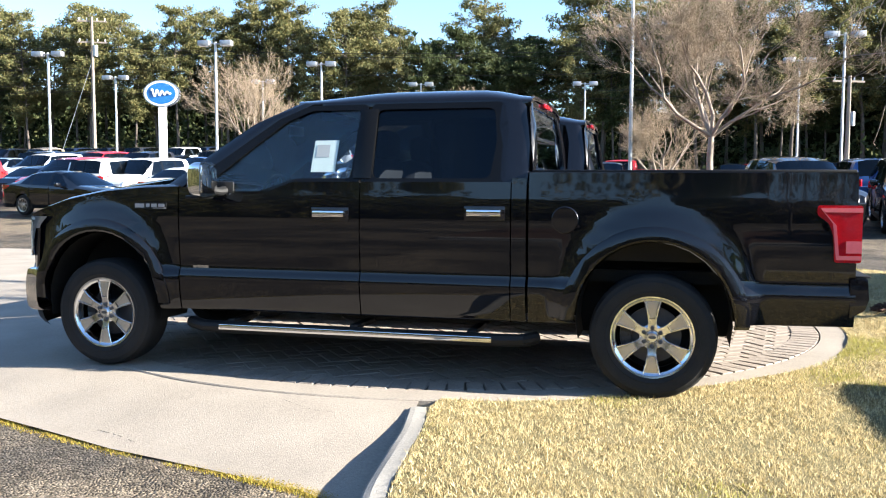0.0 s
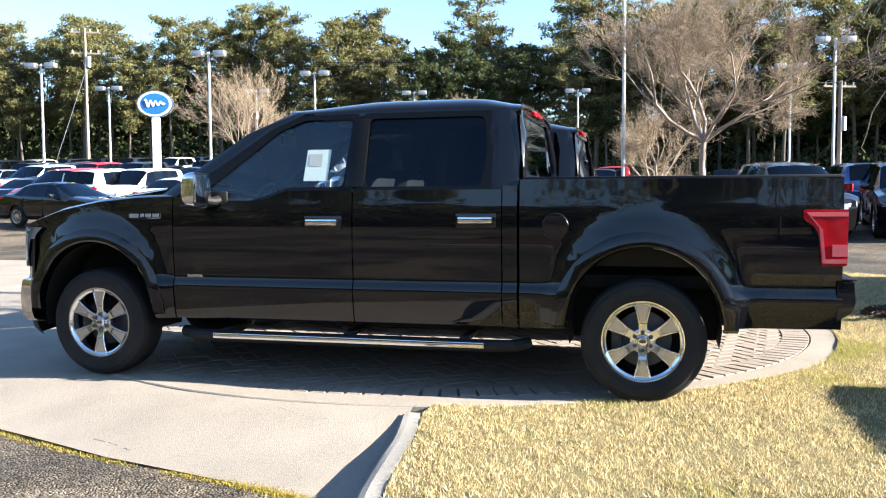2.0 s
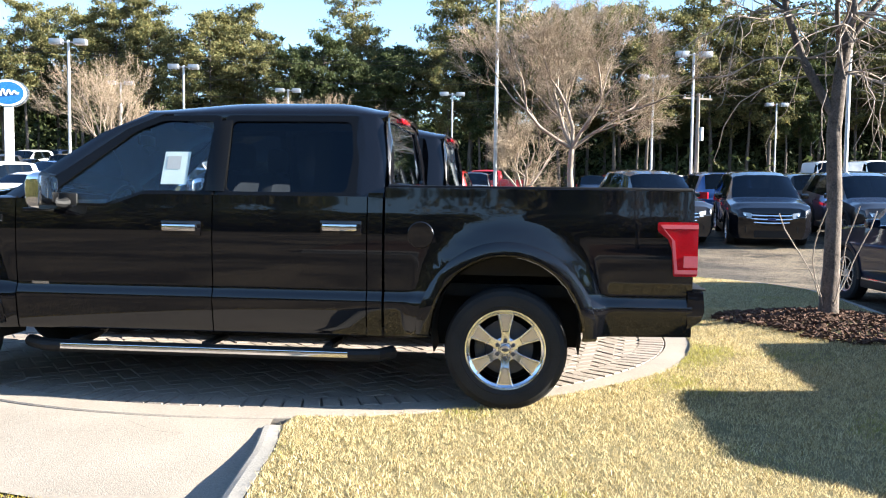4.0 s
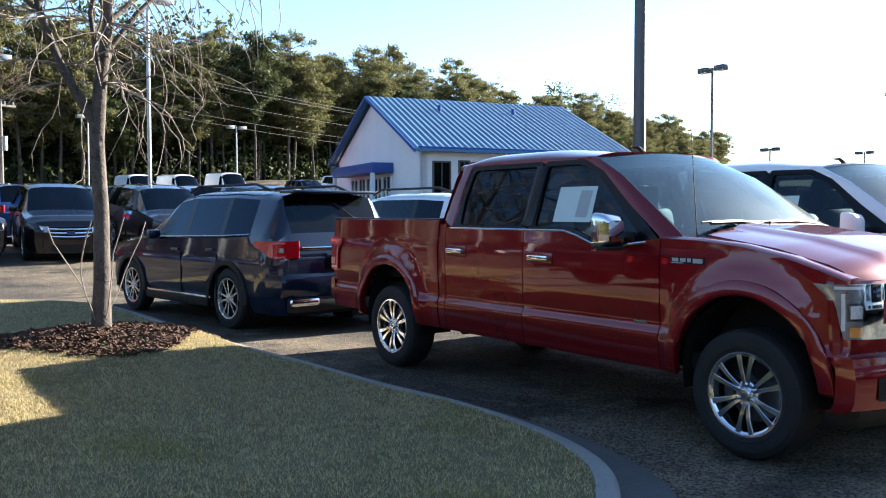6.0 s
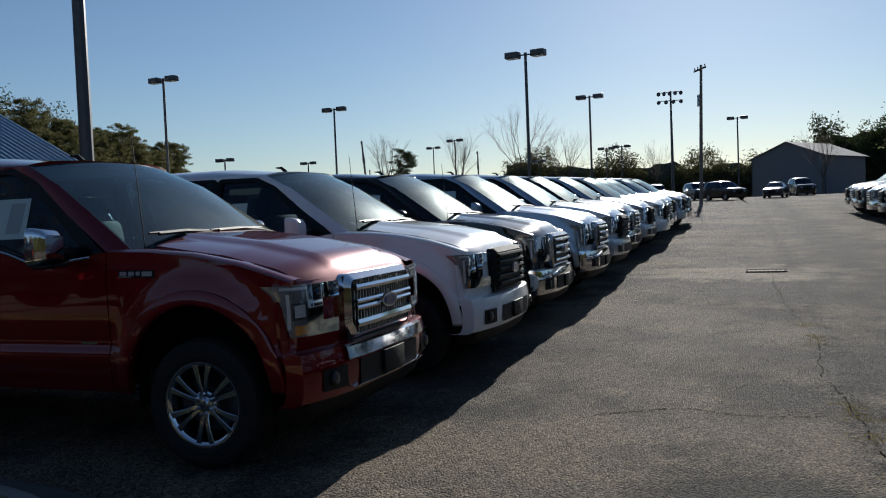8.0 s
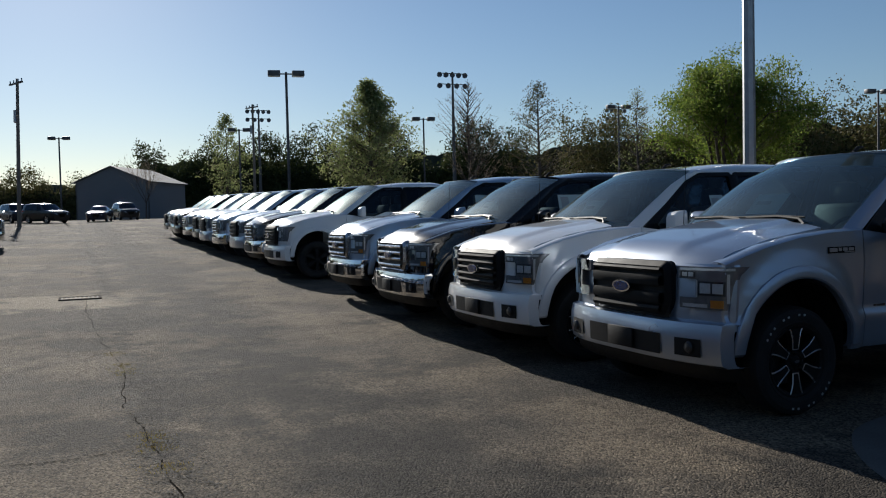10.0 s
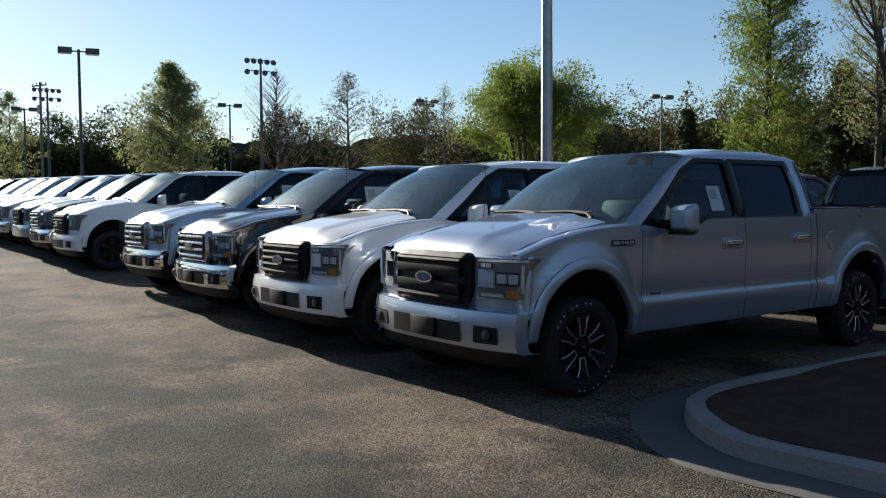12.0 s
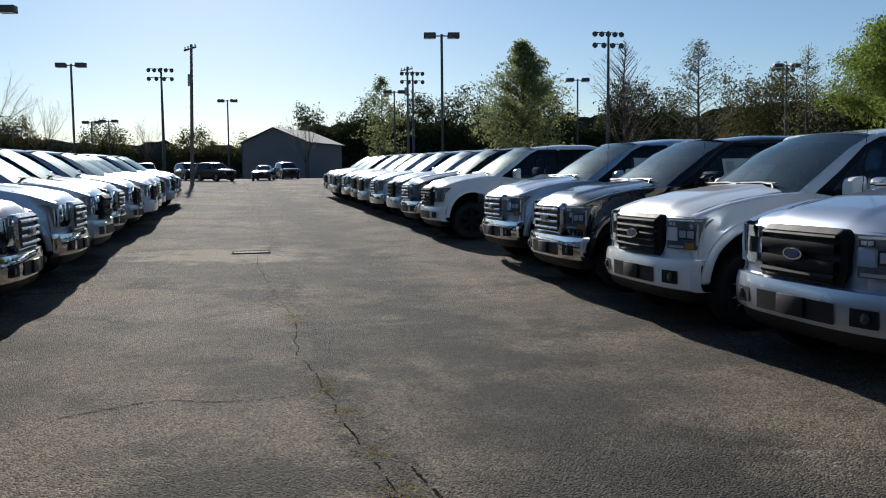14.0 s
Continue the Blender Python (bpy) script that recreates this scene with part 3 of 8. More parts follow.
def flank(x, z):
    """Half width of the truck's side at a place."""
    y = lerp(z, [(0.40, 0.925), (0.46, 0.955), (0.55, 0.972), (0.675, 0.990), (0.735, 0.966), (0.90, 0.978), (1.10, 0.982), (1.20, 0.978), (1.26, 0.971), (1.335, 0.964), (1.42, 0.957)])
    if x > 0.15:
        y -= 0.045 * ((x - 0.15) / 0.5) ** 2
    if x < -4.4:
        y -= 0.018 * ((-4.4 - x) / 0.5) ** 2
    for xa in AXLES:
        d = math.hypot(x - xa, (z - 0.48) * 0.95)
        y += 0.042 * smooth(1 - (d - 0.535) / 0.13)
    return y


def arch(x):
    """Lower edge of the flank, with the wheel openings."""
    z = lerp(x, SILL)
    for xa in AXLES:
        u = abs(x - xa) / 0.475
        if u < 1:
            z = max(z, 0.48 + 0.50 * math.sqrt(1 - u * u))
    return z


def belt(x):
    return lerp(x, [(-3.2, 1.335), (-1.46, 1.335), (-1.22, 1.25), (-0.92, 1.255), (-0.60, 1.30), (-0.3, 1.290), (0.0, 1.262), (0.3, 1.205), (0.48, 1.150), (0.66, 1.085)])


def flank_panel(side, x0, x1, top, crown=()):
    """A body panel between two stations, following the flank, with a rim."""
    n = max(4, int(abs(x1 - x0) / 0.035))
    zs = [0.40, 0.43, 0.46, 0.50, 0.55, 0.61, 0.665, 0.685, 0.71, 0.735, 0.76, 0.82, 0.90, 0.98, 1.06, 1.14, 1.20, 1.25, 1.29, 1.32, 1.345, 1.37, 1.40]
    rows = []
    for i in range(n + 1):
        x = x0 + (x1 - x0) * i / n
        b, t = arch(x), top(x)
        r = []
        for z in zs + [1.45]:
            zz = min(max(z, b), t)
            r.append((x, side * flank(x, zz), zz))
        yt = flank(x, t)
        for dy, dz in crown:
            r.append((x, side * (yt - dy), t + dz))
        rows.append(r)
    return shell(rows, (0, -side * 0.03, 0), (0, side, 0))


def glaze(z):
    """Half width of the glasshouse."""
    return 0.948 - max(0.0, z - 1.30) * 0.37


def ring_panel(outer, inner, side, lift=0.0, depth=0.03):
    """A frame between two outlines of (x, z) with the same count, on the side of the glasshouse."""
    bm = bmesh.new()
    n = len(outer)
    loops = []
    for poly, d in ((outer, 0), (inner, 0), (inner, depth), (outer, depth)):
        loops.append([bm.verts.new((x, side * (glaze(z) + lift - d), z)) for x, z in poly])
    for a, b in zip(loops, loops[1:] + loops[:1]):
        for i in range(n):
            j = (i + 1) % n
            bm.faces.new((a[i], a[j], b[j], b[i]))
    bmesh.ops.recalc_face_normals(bm, faces=bm.faces)
    return bm


def pane(poly, side, lift):
    bm = bmesh.new()
    bm.faces.new([bm.verts.new((x, side * (glaze(z) + lift), z)) for x, z in poly])
    bm.normal_update()
    for f in bm.faces:
        if f.normal.y * side < 0:
            bmesh.ops.reverse_faces(bm, faces=[f])
    return bm


def nose(y):
    """Front edge of the truck in plan."""
    return 0.765 - 0.125 * (abs(y) / 0.95) ** 3.2


def front_sheet(ys, zs, out, round_side=0.0):
    """Rows over the nose: zs is a list of (z, dx); the ends wrap back along the sides by round_side."""
    rows = []
    for z, dx in zs:
        r = []
        if round_side:
            r.append((nose(0.95) + out + dx - round_side, -0.972, z))
        r += [(nose(y) + out + dx, y, z) for y in ys]
        if round_side:
            r.append((nose(0.95) + out + dx - round_side, 0.972, z))
        rows.append(r)
    return rows


def spoke(bm, rot, stations, depth=0.05, inset=0.0, sink=0.0):
    """One wheel spoke: stations of (radius, offset, half width, face y), with side walls and a sunk middle panel."""
    rows = []
    for r, c, h, y in stations:
        across = [(c - h, y - depth), (c - h, y - 0.003), (c - h + 0.003, y)]
        if inset:
            across += [(c - h + inset, y), (c - h + inset + 0.004, y - sink), (c + h - inset - 0.004, y - sink), (c + h - inset, y)]
        across += [(c + h - 0.003, y), (c + h, y - 0.003), (c + h, y - depth)]
        rows.append([rot @ Vector((r, yy, zz)) for zz, yy in across])
    sheet(bm, rows)


def wheel(parent, x, y, side, rim_mat, style, r=TYRE, rim_r=0.252, width=0.27, letters=False):
    """A wheel: barrel, brake disc and caliper, tyre, spoked rim, nuts and cap."""
    bm = bmesh.new()
    revolve(bm, [(rim_r - 0.015, -0.09), (rim_r - 0.03, -0.10), (rim_r - 0.03, -width * 0.8), (rim_r - 0.005, -width * 0.85)], 32)
    revolve(bm, [(0.0, -0.13), (rim_r - 0.03, -0.13)], 24)
    w = part("wheel", bm, UNDER, parent)
    bm = bmesh.new()
    h = width / 2
    revolve(bm, [(rim_r - 0.01, h - 0.025), (rim_r + 0.012, h - 0.006), (rim_r + 0.030, h + 0.003), (rim_r + 0.034, h), (rim_r + 0.060, h + 0.006), (r - 0.045, h + 0.002), (r - 0.040, h - 0.003), (r - 0.018, h - 0.012),
                 (r - 0.004, h - 0.035), (r, h - 0.07), (r, -h + 0.07), (r - 0.004, -h + 0.035), (r - 0.03, -h + 0.008), (rim_r + 0.03, -h), (rim_r - 0.01, -h + 0.02)], 48, -h + 0.075)
    t = part("tyre", bm, RUBBER, w, "black rubber tyre with block tread")
    if letters:
        bm = bmesh.new()
        for a0 in (70, 250):
            for k in range(9):
                if k in (3, 6):
                    continue
                a = radians(a0 + (k - 4.5) * 8.5)
                box(bm, (math.cos(a) * (rim_r + 0.080), 0.0805, math.sin(a) * (rim_r + 0.080)), (0.014, 0.003, 0.016), 0.0, Matrix.Rotation(-a, 3, 'Y'))
        part("raised_bars", bm, INK, t, "raised white bars on the tyre wall")
    bm = bmesh.new()
    revolve(bm, [(0.05, -0.050), (0.175, -0.050), (0.175, -0.068), (0.05, -0.068)], 28, close=True)
    part("brake_disc", bm, DARKSTEEL, w)
    bm = bmesh.new()
    for k in range(5):
        a = radians(-22 + 11 * k)
        box(bm, (0.165 * math.cos(a), -0.045, 0.165 * math.sin(a)), (0.07, 0.055, 0.05), 0.01, Matrix.Rotation(-a, 3, 'Y'))
    part("brake_caliper", bm, LAMPDARK, w)
    bm = bmesh.new()
    revolve(bm, [(rim_r + 0.002, 0.052), (rim_r + 0.006, 0.062), (rim_r + 0.002, 0.068), (rim_r - 0.008, 0.066), (rim_r - 0.013, 0.059), (rim_r - 0.026, 0.052), (rim_r - 0.030, 0.020), (rim_r - 0.032, -0.09)], 48)
    hub = 0.078
    for k in range(6):
        faces = bmesh.new()
        rot = Matrix.Rotation(-2 * math.pi * (k + 0.5) / 6, 3, 'Y')
        if style == "slot":
            spoke(bm, rot, [(0.05, 0, 0.032, 0.046), (0.085, 0, 0.026, 0.050), (0.112, 0, 0.028, 0.056)])
            spoke(bm, rot, [(0.112, 0, 0.028, 0.056), (0.16, 0, 0.037, 0.062), (rim_r - 0.024, 0, 0.054, 0.060)], 0.05, 0.008, 0.010)
            spoke(faces, rot, [(0.120, 0, 0.0155, 0.0525), (0.16, 0, 0.0235, 0.0555), (rim_r - 0.032, 0, 0.038, 0.0545)], 0.003)
        elif style == "split":
            for o in (-1, 1):
                spoke(bm, rot, [(0.05, o * 0.010, 0.013, 0.045), (0.09, o * 0.016, 0.0125, 0.052), (0.15, o * 0.027, 0.015, 0.060), (rim_r - 0.014, o * 0.047, 0.020, 0.058)], 0.045)
        else:
            spoke(bm, rot, [(0.05, 0, 0.030, 0.046), (0.09, 0, 0.027, 0.052), (0.16, 0, 0.037, 0.058), (rim_r - 0.018, 0, 0.056, 0.056)], 0.05)
            for o in (-1, 1):
                spoke(faces, rot, [(0.085, o * 0.024, 0.0045, 0.0535), (0.16, o * 0.033, 0.0052, 0.0605), (rim_r - 0.040, o * 0.046, 0.0058, 0.0600), (rim_r - 0.018, o * 0.058, 0.0065, 0.0590)], 0.006)
            spoke(faces, rot, [(0.081, 0, 0.0270, 0.0532), (0.089, 0, 0.0270, 0.0538)], 0.006)
        if faces.faces:
            bmesh.ops.recalc_face_normals(faces, faces=faces.faces)
            part("spoke_face", faces, ALLOY if style == "six" else SPOKEPANEL, w, "machined bright spoke face")
        else:
            faces.free()
    revolve(bm, [(0.0, 0.046), (0.040, 0.046), (0.046, 0.040), (hub - 0.010, 0.042), (hub, 0.036), (hub, 0.0)], 28)
    for k in range(6):
        a = 2 * math.pi * (k + 0.5) / 6
        nut = [(0.057 * math.cos(a), yy, 0.057 * math.sin(a)) for yy in (0.030, 0.056, 0.060)]
        if style == "slot":
            nb = bmesh.new()
            tube(nb, nut, [0.0135, 0.0135, 0.008], 6)
            part("lug_nut", nb, DARKSTEEL, w, "dark lug nut")
        else:
            tube(bm, nut, [0.011, 0.011, 0.007], 6)
    bmesh.ops.recalc_face_normals(bm, faces=bm.faces)
    part("rim", bm, DARKALLOY if style == "six" else rim_mat, w, "dark six-spoke wheel rim" if style == "six" else "bright six-spoke wheel rim", 30)
    bm = bmesh.new()
    revolve(bm, [(0.0, 0.064), (0.028, 0.062), (0.036, 0.054), (0.038, 0.044)], 24)
    cap = part("hub_cap", bm, rim_mat, w)
    bm = bmesh.new()
    revolve(bm, [(0.0, 0.0655), (0.017, 0.0645), (0.020, 0.0625)], 20)
    bmesh.ops.transform(bm, matrix=Matrix.Diagonal((1.15, 1, 0.55, 1)), verts=bm.verts)
    part("cap_badge", bm, DARKSTEEL, cap)
    w.matrix_basis = pose(x, y, r, 0, 0, 0 if side > 0 else 180)
    return w


def bars(parent, name, mat, items, to3, depth, label=""):
    """Plain raised bars in place of lettering."""
    bm = bmesh.new()
    for x0, z0, x1, z1 in items:
        prism(bm, [(x0, z0), (x1, z0), (x1, z1), (x0, z1)], to3, depth)
    return part(name, bm, mat, parent, label)


def pickup(m, paint, label, grille="black", bumper=None, rear_bumper=None, letters=False, front_glass=SMOKE, mirror=None, rim=CHROME, style="slot", handles=CHROME, step=True, trim=False, group="", front_sticker=False, side_sticker=True):
    """A crew-cab pickup, its front axle over the origin, nose along +x."""
    bumper, mirror = bumper or CHROME, mirror or paint
    t = base("pickup_truck", m, label, "pickup truck", group)
    gap = 0.004
    for s in (1, -1):
        f = part("front_fender", flank_panel(s, -0.597 + gap, 0.64, belt, ((0.03, 0.014), (0.075, 0.018), (0.112, 0.012))), paint, t)
        door = part("front_door", flank_panel(s, -1.937 + gap, -0.597 - gap, belt), paint, t)
        rdoor = part("rear_door", flank_panel(s, -2.948 + gap, -1.937 - gap, belt), paint, t)
        part("cab_corner", flank_panel(s, -3.045, -2.948 - gap, lambda x: 1.36), paint, t)
        part("bed_side", flank_panel(s, -4.965, -3.062, lambda x: 1.395, ((0.012, 0.006),)), paint, t)
        # lips round the wheel openings
        for xa in AXLES:
            rows = []
            for i in range(25):
                a = radians(-8 + 196 * i / 24)
                r = []
                for k, (rr, out) in enumerate(((0.478, -0.035), (0.478, 0.012), (0.49, 0.020), (0.53, 0.018), (0.562, 0.004), (0.566, -0.012))):
                    x = xa + rr * math.cos(a) * (1.0 if rr < .5 else 1.0)
                    z = 0.48 + rr * 1.045 * math.sin(a)
                    z = max(z, 0.46)
                    r.append((x, s * (flank(xa + 0.53 * math.cos(a), 0.48 + 0.53 * math.sin(a)) + out), z))
                rows.append(r)
            part("wheel_arch_lip", shell(rows, (0, -s * 0.01, 0), (0, s, 0)), paint, t)
            bm = bmesh.new()
            rows = []
            for i in range(17):
                a = radians(-15 + 210 * i / 16)
                rows.append([(xa + 0.47 * math.cos(a), s * y, 0.48 + 0.49 * math.sin(a)) for y in (0.94, 0.60)])
            sheet(bm, rows)
            bm.faces.new([bm.verts.new(r[1]) for r in rows])
            part("wheel_liner", bm, UNDER, t)
            wheel(t, xa, s * 0.90, s, rim, style, letters=letters)
        # glasshouse
        fo = rounded([(-0.62, 1.285), (-0.95, 1.235), (-1.20, 1.235), (-1.46, 1.325), (-1.925, 1.325), (-1.925, 1.862), (-1.50, 1.858), (-1.28, 1.77)], 0.04)
        fi = rounded([(-0.80, 1.315), (-0.95, 1.268), (-1.20, 1.268), (-1.46, 1.358), (-1.855, 1.358), (-1.875, 1.822), (-1.52, 1.822), (-1.33, 1.742)], 0.035)
        part("window_frame", ring_panel(fo, fi, s, 0.004), GLOSSBLACK, door)
        part("window", pane(fi, s, -0.012), front_glass, door, "clear front side window" if front_glass is CLEAR else "smoked front side window")
        ro = rounded([(-1.949, 1.325), (-2.90, 1.325), (-2.90, 1.70), (-2.86, 1.862), (-1.949, 1.862)], 0.04)
        ri = rounded([(-2.005, 1.358), (-2.80, 1.358), (-2.83, 1.60), (-2.80, 1.822), (-1.995, 1.822)], 0.05)
        part("window_frame", ring_panel(ro, ri, s, 0.004), GLOSSBLACK, rdoor)
        part("window", pane(ri, s, -0.012), TINT, rdoor, "dark tinted rear side window")
        bm = bmesh.new()
        box(bm, (-1.937, s * (glaze(1.585) + 0.003), 1.590), (0.125, 0.012, 0.50), 0.002, Matrix.Rotation(s * 0.354, 3, 'X'))
        part("door_pillar", bm, GLOSSBLACK, t)
        # pillar from cowl to roof
        a0 = [(-0.44, 0.905, 1.29), (-0.79, 0.845, 1.53), (-1.10, 0.792, 1.735), (-1.40, 0.725, 1.872)]
        b0 = [(-0.60, glaze(1.30) + .004, 1.29), (-0.96, glaze(1.52) + .004, 1.53), (-1.28, glaze(1.76) + .004, 1.765), (-1.52, glaze(1.86) + .002, 1.868)]
        part("roof_pillar", shell([[(x, s * y, z) for x, y, z in a0], [((x1 + x2) / 2, s * ((y1 + y2) / 2 + 0.012), (z1 + z2) / 2 + .008) for (x1, y1, z1), (x2, y2, z2) in zip(a0, b0)],
                                   [(x, s * y, z) for x, y, z in b0]], (0, -s * 0.03, -0.01), (0, s, 0.3)), paint, t)
        rows = []
        for z in (1.33, 1.45, 1.58, 1.70, 1.80, 1.868):
            g = glaze(z) + 0.004
            k = 0.05 * smooth((z - 1.6) / .26)
            rows.append([(-2.84 - 0.03 * (z < 1.7), s * g, z), (-3.00 + k, s * g, z), (-3.045 + k, s * (g - 0.012), z), (-3.07 + k, s * (g - 0.04), z), (-3.08 + k, s * (g - 0.10), z)])
        part("rear_pillar", shell(rows, (0.02, -s * 0.02, 0), (-0.3, s, 0)), paint, t)
        # handles, mirror, badge, step
        for xh, zh, d in ((-1.73, 1.118, door), (-2.78, 1.135, rdoor)):
            y = flank(xh, zh)
            bm = bmesh.new()
            box(bm, (xh, s * (y + 0.002), zh), (0.265, 0.012, 0.095), 0.005)
            part("handle_cup", bm, paint, d)
            bm = bmesh.new()
            box(bm, (xh, s * (y + 0.034), zh + 0.005), (0.225, 0.022, 0.044), 0.009)
            for dx in (-0.095, 0.095):
                box(bm, (xh + dx, s * (y + 0.015), zh + 0.005), (0.03, 0.03, 0.03), 0.004)
            part("door_handle", bm, handles, d, "chrome door handle" if handles is CHROME else "")
        bm = bmesh.new()
        tube(bm, [(-0.94, s * 0.93, 1.275), (-0.93, s * 1.00, 1.265), (-0.90, s * 1.08, 1.275)], [0.036, 0.030, 0.030], 10)
        box(bm, (-0.92, s * 0.945, 1.285), (0.18, 0.02, 0.10), 0.008)
        part("mirror_arm", bm, PLASTIC, door)
        bm = bmesh.new()
        rows = []
        for u, k in ((0.0, 0.62), (0.22, 0.86), (0.55, 0.97), (1.0, 1.0)):
            ring = rounded([(-0.125 * k, -0.115 * k), (0.125 * k, -0.125 * k), (0.118 * k, 0.135 * k), (-0.115 * k, 0.120 * k)], 0.05 * k, 4)
            rows.append([(-0.815 - 0.115 * u, s * (1.148 + a * 0.95), 1.342 + b * 0.92) for a, b in ring + ring[:1]])
        sheet(bm, rows)
        bm.faces.new([bm.verts.new(p) for p in rows[0][:-1]])
        bm.faces.new([bm.verts.new(p) for p in rows[-1][:-1]])
        bmesh.ops.remove_doubles(bm, verts=bm.verts, dist=1e-4)
        bmesh.ops.recalc_face_normals(bm, faces=bm.faces)
        part("mirror_housing", bm, mirror, door, "chrome mirror cap" if mirror is CHROME else "")
        bm = bmesh.new()
        box(bm, (-0.934, s * 1.145, 1.350), (0.006, 0.195, 0.185), 0.002)
        part("mirror_glass", bm, CHROME, door)
        bm = bmesh.new()
        box(bm, (-0.86, s * 1.148, 1.230), (0.10, 0.20, 0.022), 0.008)
        part("mirror_lamp", bm, PLASTIC, door)
        y = flank(-0.4, 1.16)
        fb3 = lambda x, z: (x, s * (flank(x, z) - 0.004), z)
        fbg = bars(f, "fender_badge", DARKALLOY, [(-0.245, 1.140, -0.505, 1.186)], fb3, (0, s * 0.009, 0), "chrome model badge")
        for it in ((-0.258, 1.150, -0.330, 1.178), (-0.345, 1.155, -0.372, 1.178), (-0.386, 1.155, -0.428, 1.178), (-0.442, 1.155, -0.490, 1.178), (-0.40, 1.145, -0.50, 1.150)):
            bars(fbg, "badge_bar", BADGE, [it], fb3, (0, s * 0.012, 0))
        bars(door, "door_badge", CHROME, [(-0.70, 0.735, -0.82, 0.752)], lambda x, z: (x, s * (flank(x, z) - 0.004), z), (0, s * 0.008, 0))
        bm = bmesh.new()
        revolve(bm, [(0.0, 0.003), (0.080, 0.003), (0.086, -0.004)], 28)
        bmesh.ops.transform(bm, matrix=pose(-3.29, s * (flank(-3.29, 1.10) + 0.002), 1.10, 0, 0, 0 if s > 0 else 180), verts=bm.verts)
        if s > 0:
            part("fuel_door", bm, paint, t)
        else:
            bm.free()
        if step:
            bm = bmesh.new()
            tube(bm, [(-0.62, s * 0.86, 0.335), (-0.78, s * 0.965, 0.33), (-0.90, s * 0.985, 0.33), (-2.90, s * 0.985, 0.33), (-3.02, s * 0.965, 0.33), (-3.10, s * 0.86, 0.335)], 0.042, 10)
            for bx in (-1.0, -1.9, -2.7):
                box(bm, (bx, s * 0.82, 0.37), (0.06, 0.34, 0.03), 0.005)
            st = part("running_board", bm, PLASTIC, t, "black running board")
            if step == "bright":
                bm = bmesh.new()
                box(bm, (-1.88, s * 1.022, 0.335), (1.92, 0.014, 0.038), 0.005)
                part("step_strip", bm, CHROME, st)
        # tail lamp
        to3 = lambda x, z: (x, s * (flank(x, z) - 0.05), z)
        bm = bmesh.new()
        prism(bm, rounded([(-4.742, 1.205), (-4.987, 1.205), (-4.987, 0.875), (-4.842, 0.875), (-4.832, 1.03), (-4.807, 1.10), (-4.742, 1.15)], 0.015, 3), to3, (0, s * 0.068, 0))
        tl = part("tail_lamp", bm, REDLENS, t, "red tail lamp")
        bm = bmesh.new()
        prism(bm, [(-4.757, 1.19), (-4.987, 1.19), (-4.987, 1.165), (-4.782, 1.165)], to3, (0, s * 0.072, 0))
        prism(bm, [(-4.757, 1.19), (-4.782, 1.165), (-4.847, 1.09), (-4.867, 0.90), (-4.850, 0.89), (-4.827, 1.10)], to3, (0, s * 0.072, 0))
        prism(bm, [(-4.987, 0.915), (-4.987, 0.89), (-4.852, 0.89), (-4.862, 0.915)], to3, (0, s * 0.072, 0))
        part("lamp_outline", bm, REDBAR, tl)
        bm = bmesh.new()
        prism(bm, [(-4.902, 1.00), (-4.987, 1.00), (-4.987, 0.93), (-4.902, 0.93)], to3, (0, s * 0.071, 0))
        part("reverse_lamp", bm, REDBAR, tl)
        # headlamp: a C-shaped housing that opens towards the grille
        way = [Vector((nose(y) + 0.006, y)) for y in (0.565 + 0.365 * i / 10 for i in range(11))] + [Vector((0.605, 0.968)), Vector((0.54, 0.985)), Vector((0.46, 0.992)), Vector((0.34, 0.992))]
        run = [0.0]
        for p, q in zip(way, way[1:]):
            run.append(run[-1] + (q - p).length)

        def on_lamp(a, z, lift):
            x, y = (lerp(a, [(r, p[c]) for r, p in zip(run, way)]) for c in range(2))
            return (x + lift * 0.8 - 0.05 * max(0, z - 0.95), s * (y + lift * 0.45), z)

        def lamp_strip(lift, z0, z1, left, right, nz=3, na=12):
            return [[on_lamp(left(z) + (right(z) - left(z)) * k / na, z, lift) for k in range(na + 1)] for z in (z0 + (z1 - z0) * q / nz for q in range(nz + 1))]
        outer_edge = lambda z: lerp(z, [(0.78, 0.405), (0.84, 0.425), (0.96, 0.450), (1.02, 0.475), (1.078, 0.540)])
        hl = part("headlamp", shell(lamp_strip(0.002, 0.992, 1.078, lambda z: 0.0, outer_edge), (-0.03, 0, 0), (1, s * .5, 0)), LAMPGREY, t, "clear C-shaped headlamp with bright reflectors")
        bm = bmesh.new()
        sheet(bm, lamp_strip(0.002, 0.862, 0.992, lambda z: 0.165, outer_edge))
        sheet(bm, lamp_strip(0.002, 0.785, 0.862, lambda z: 0.02 + 0.3 * max(0, 0.80 - z), outer_edge))
        bmesh.ops.recalc_face_normals(bm, faces=bm.faces)
        part("lamp_housing", bm, LAMPGREY, hl)
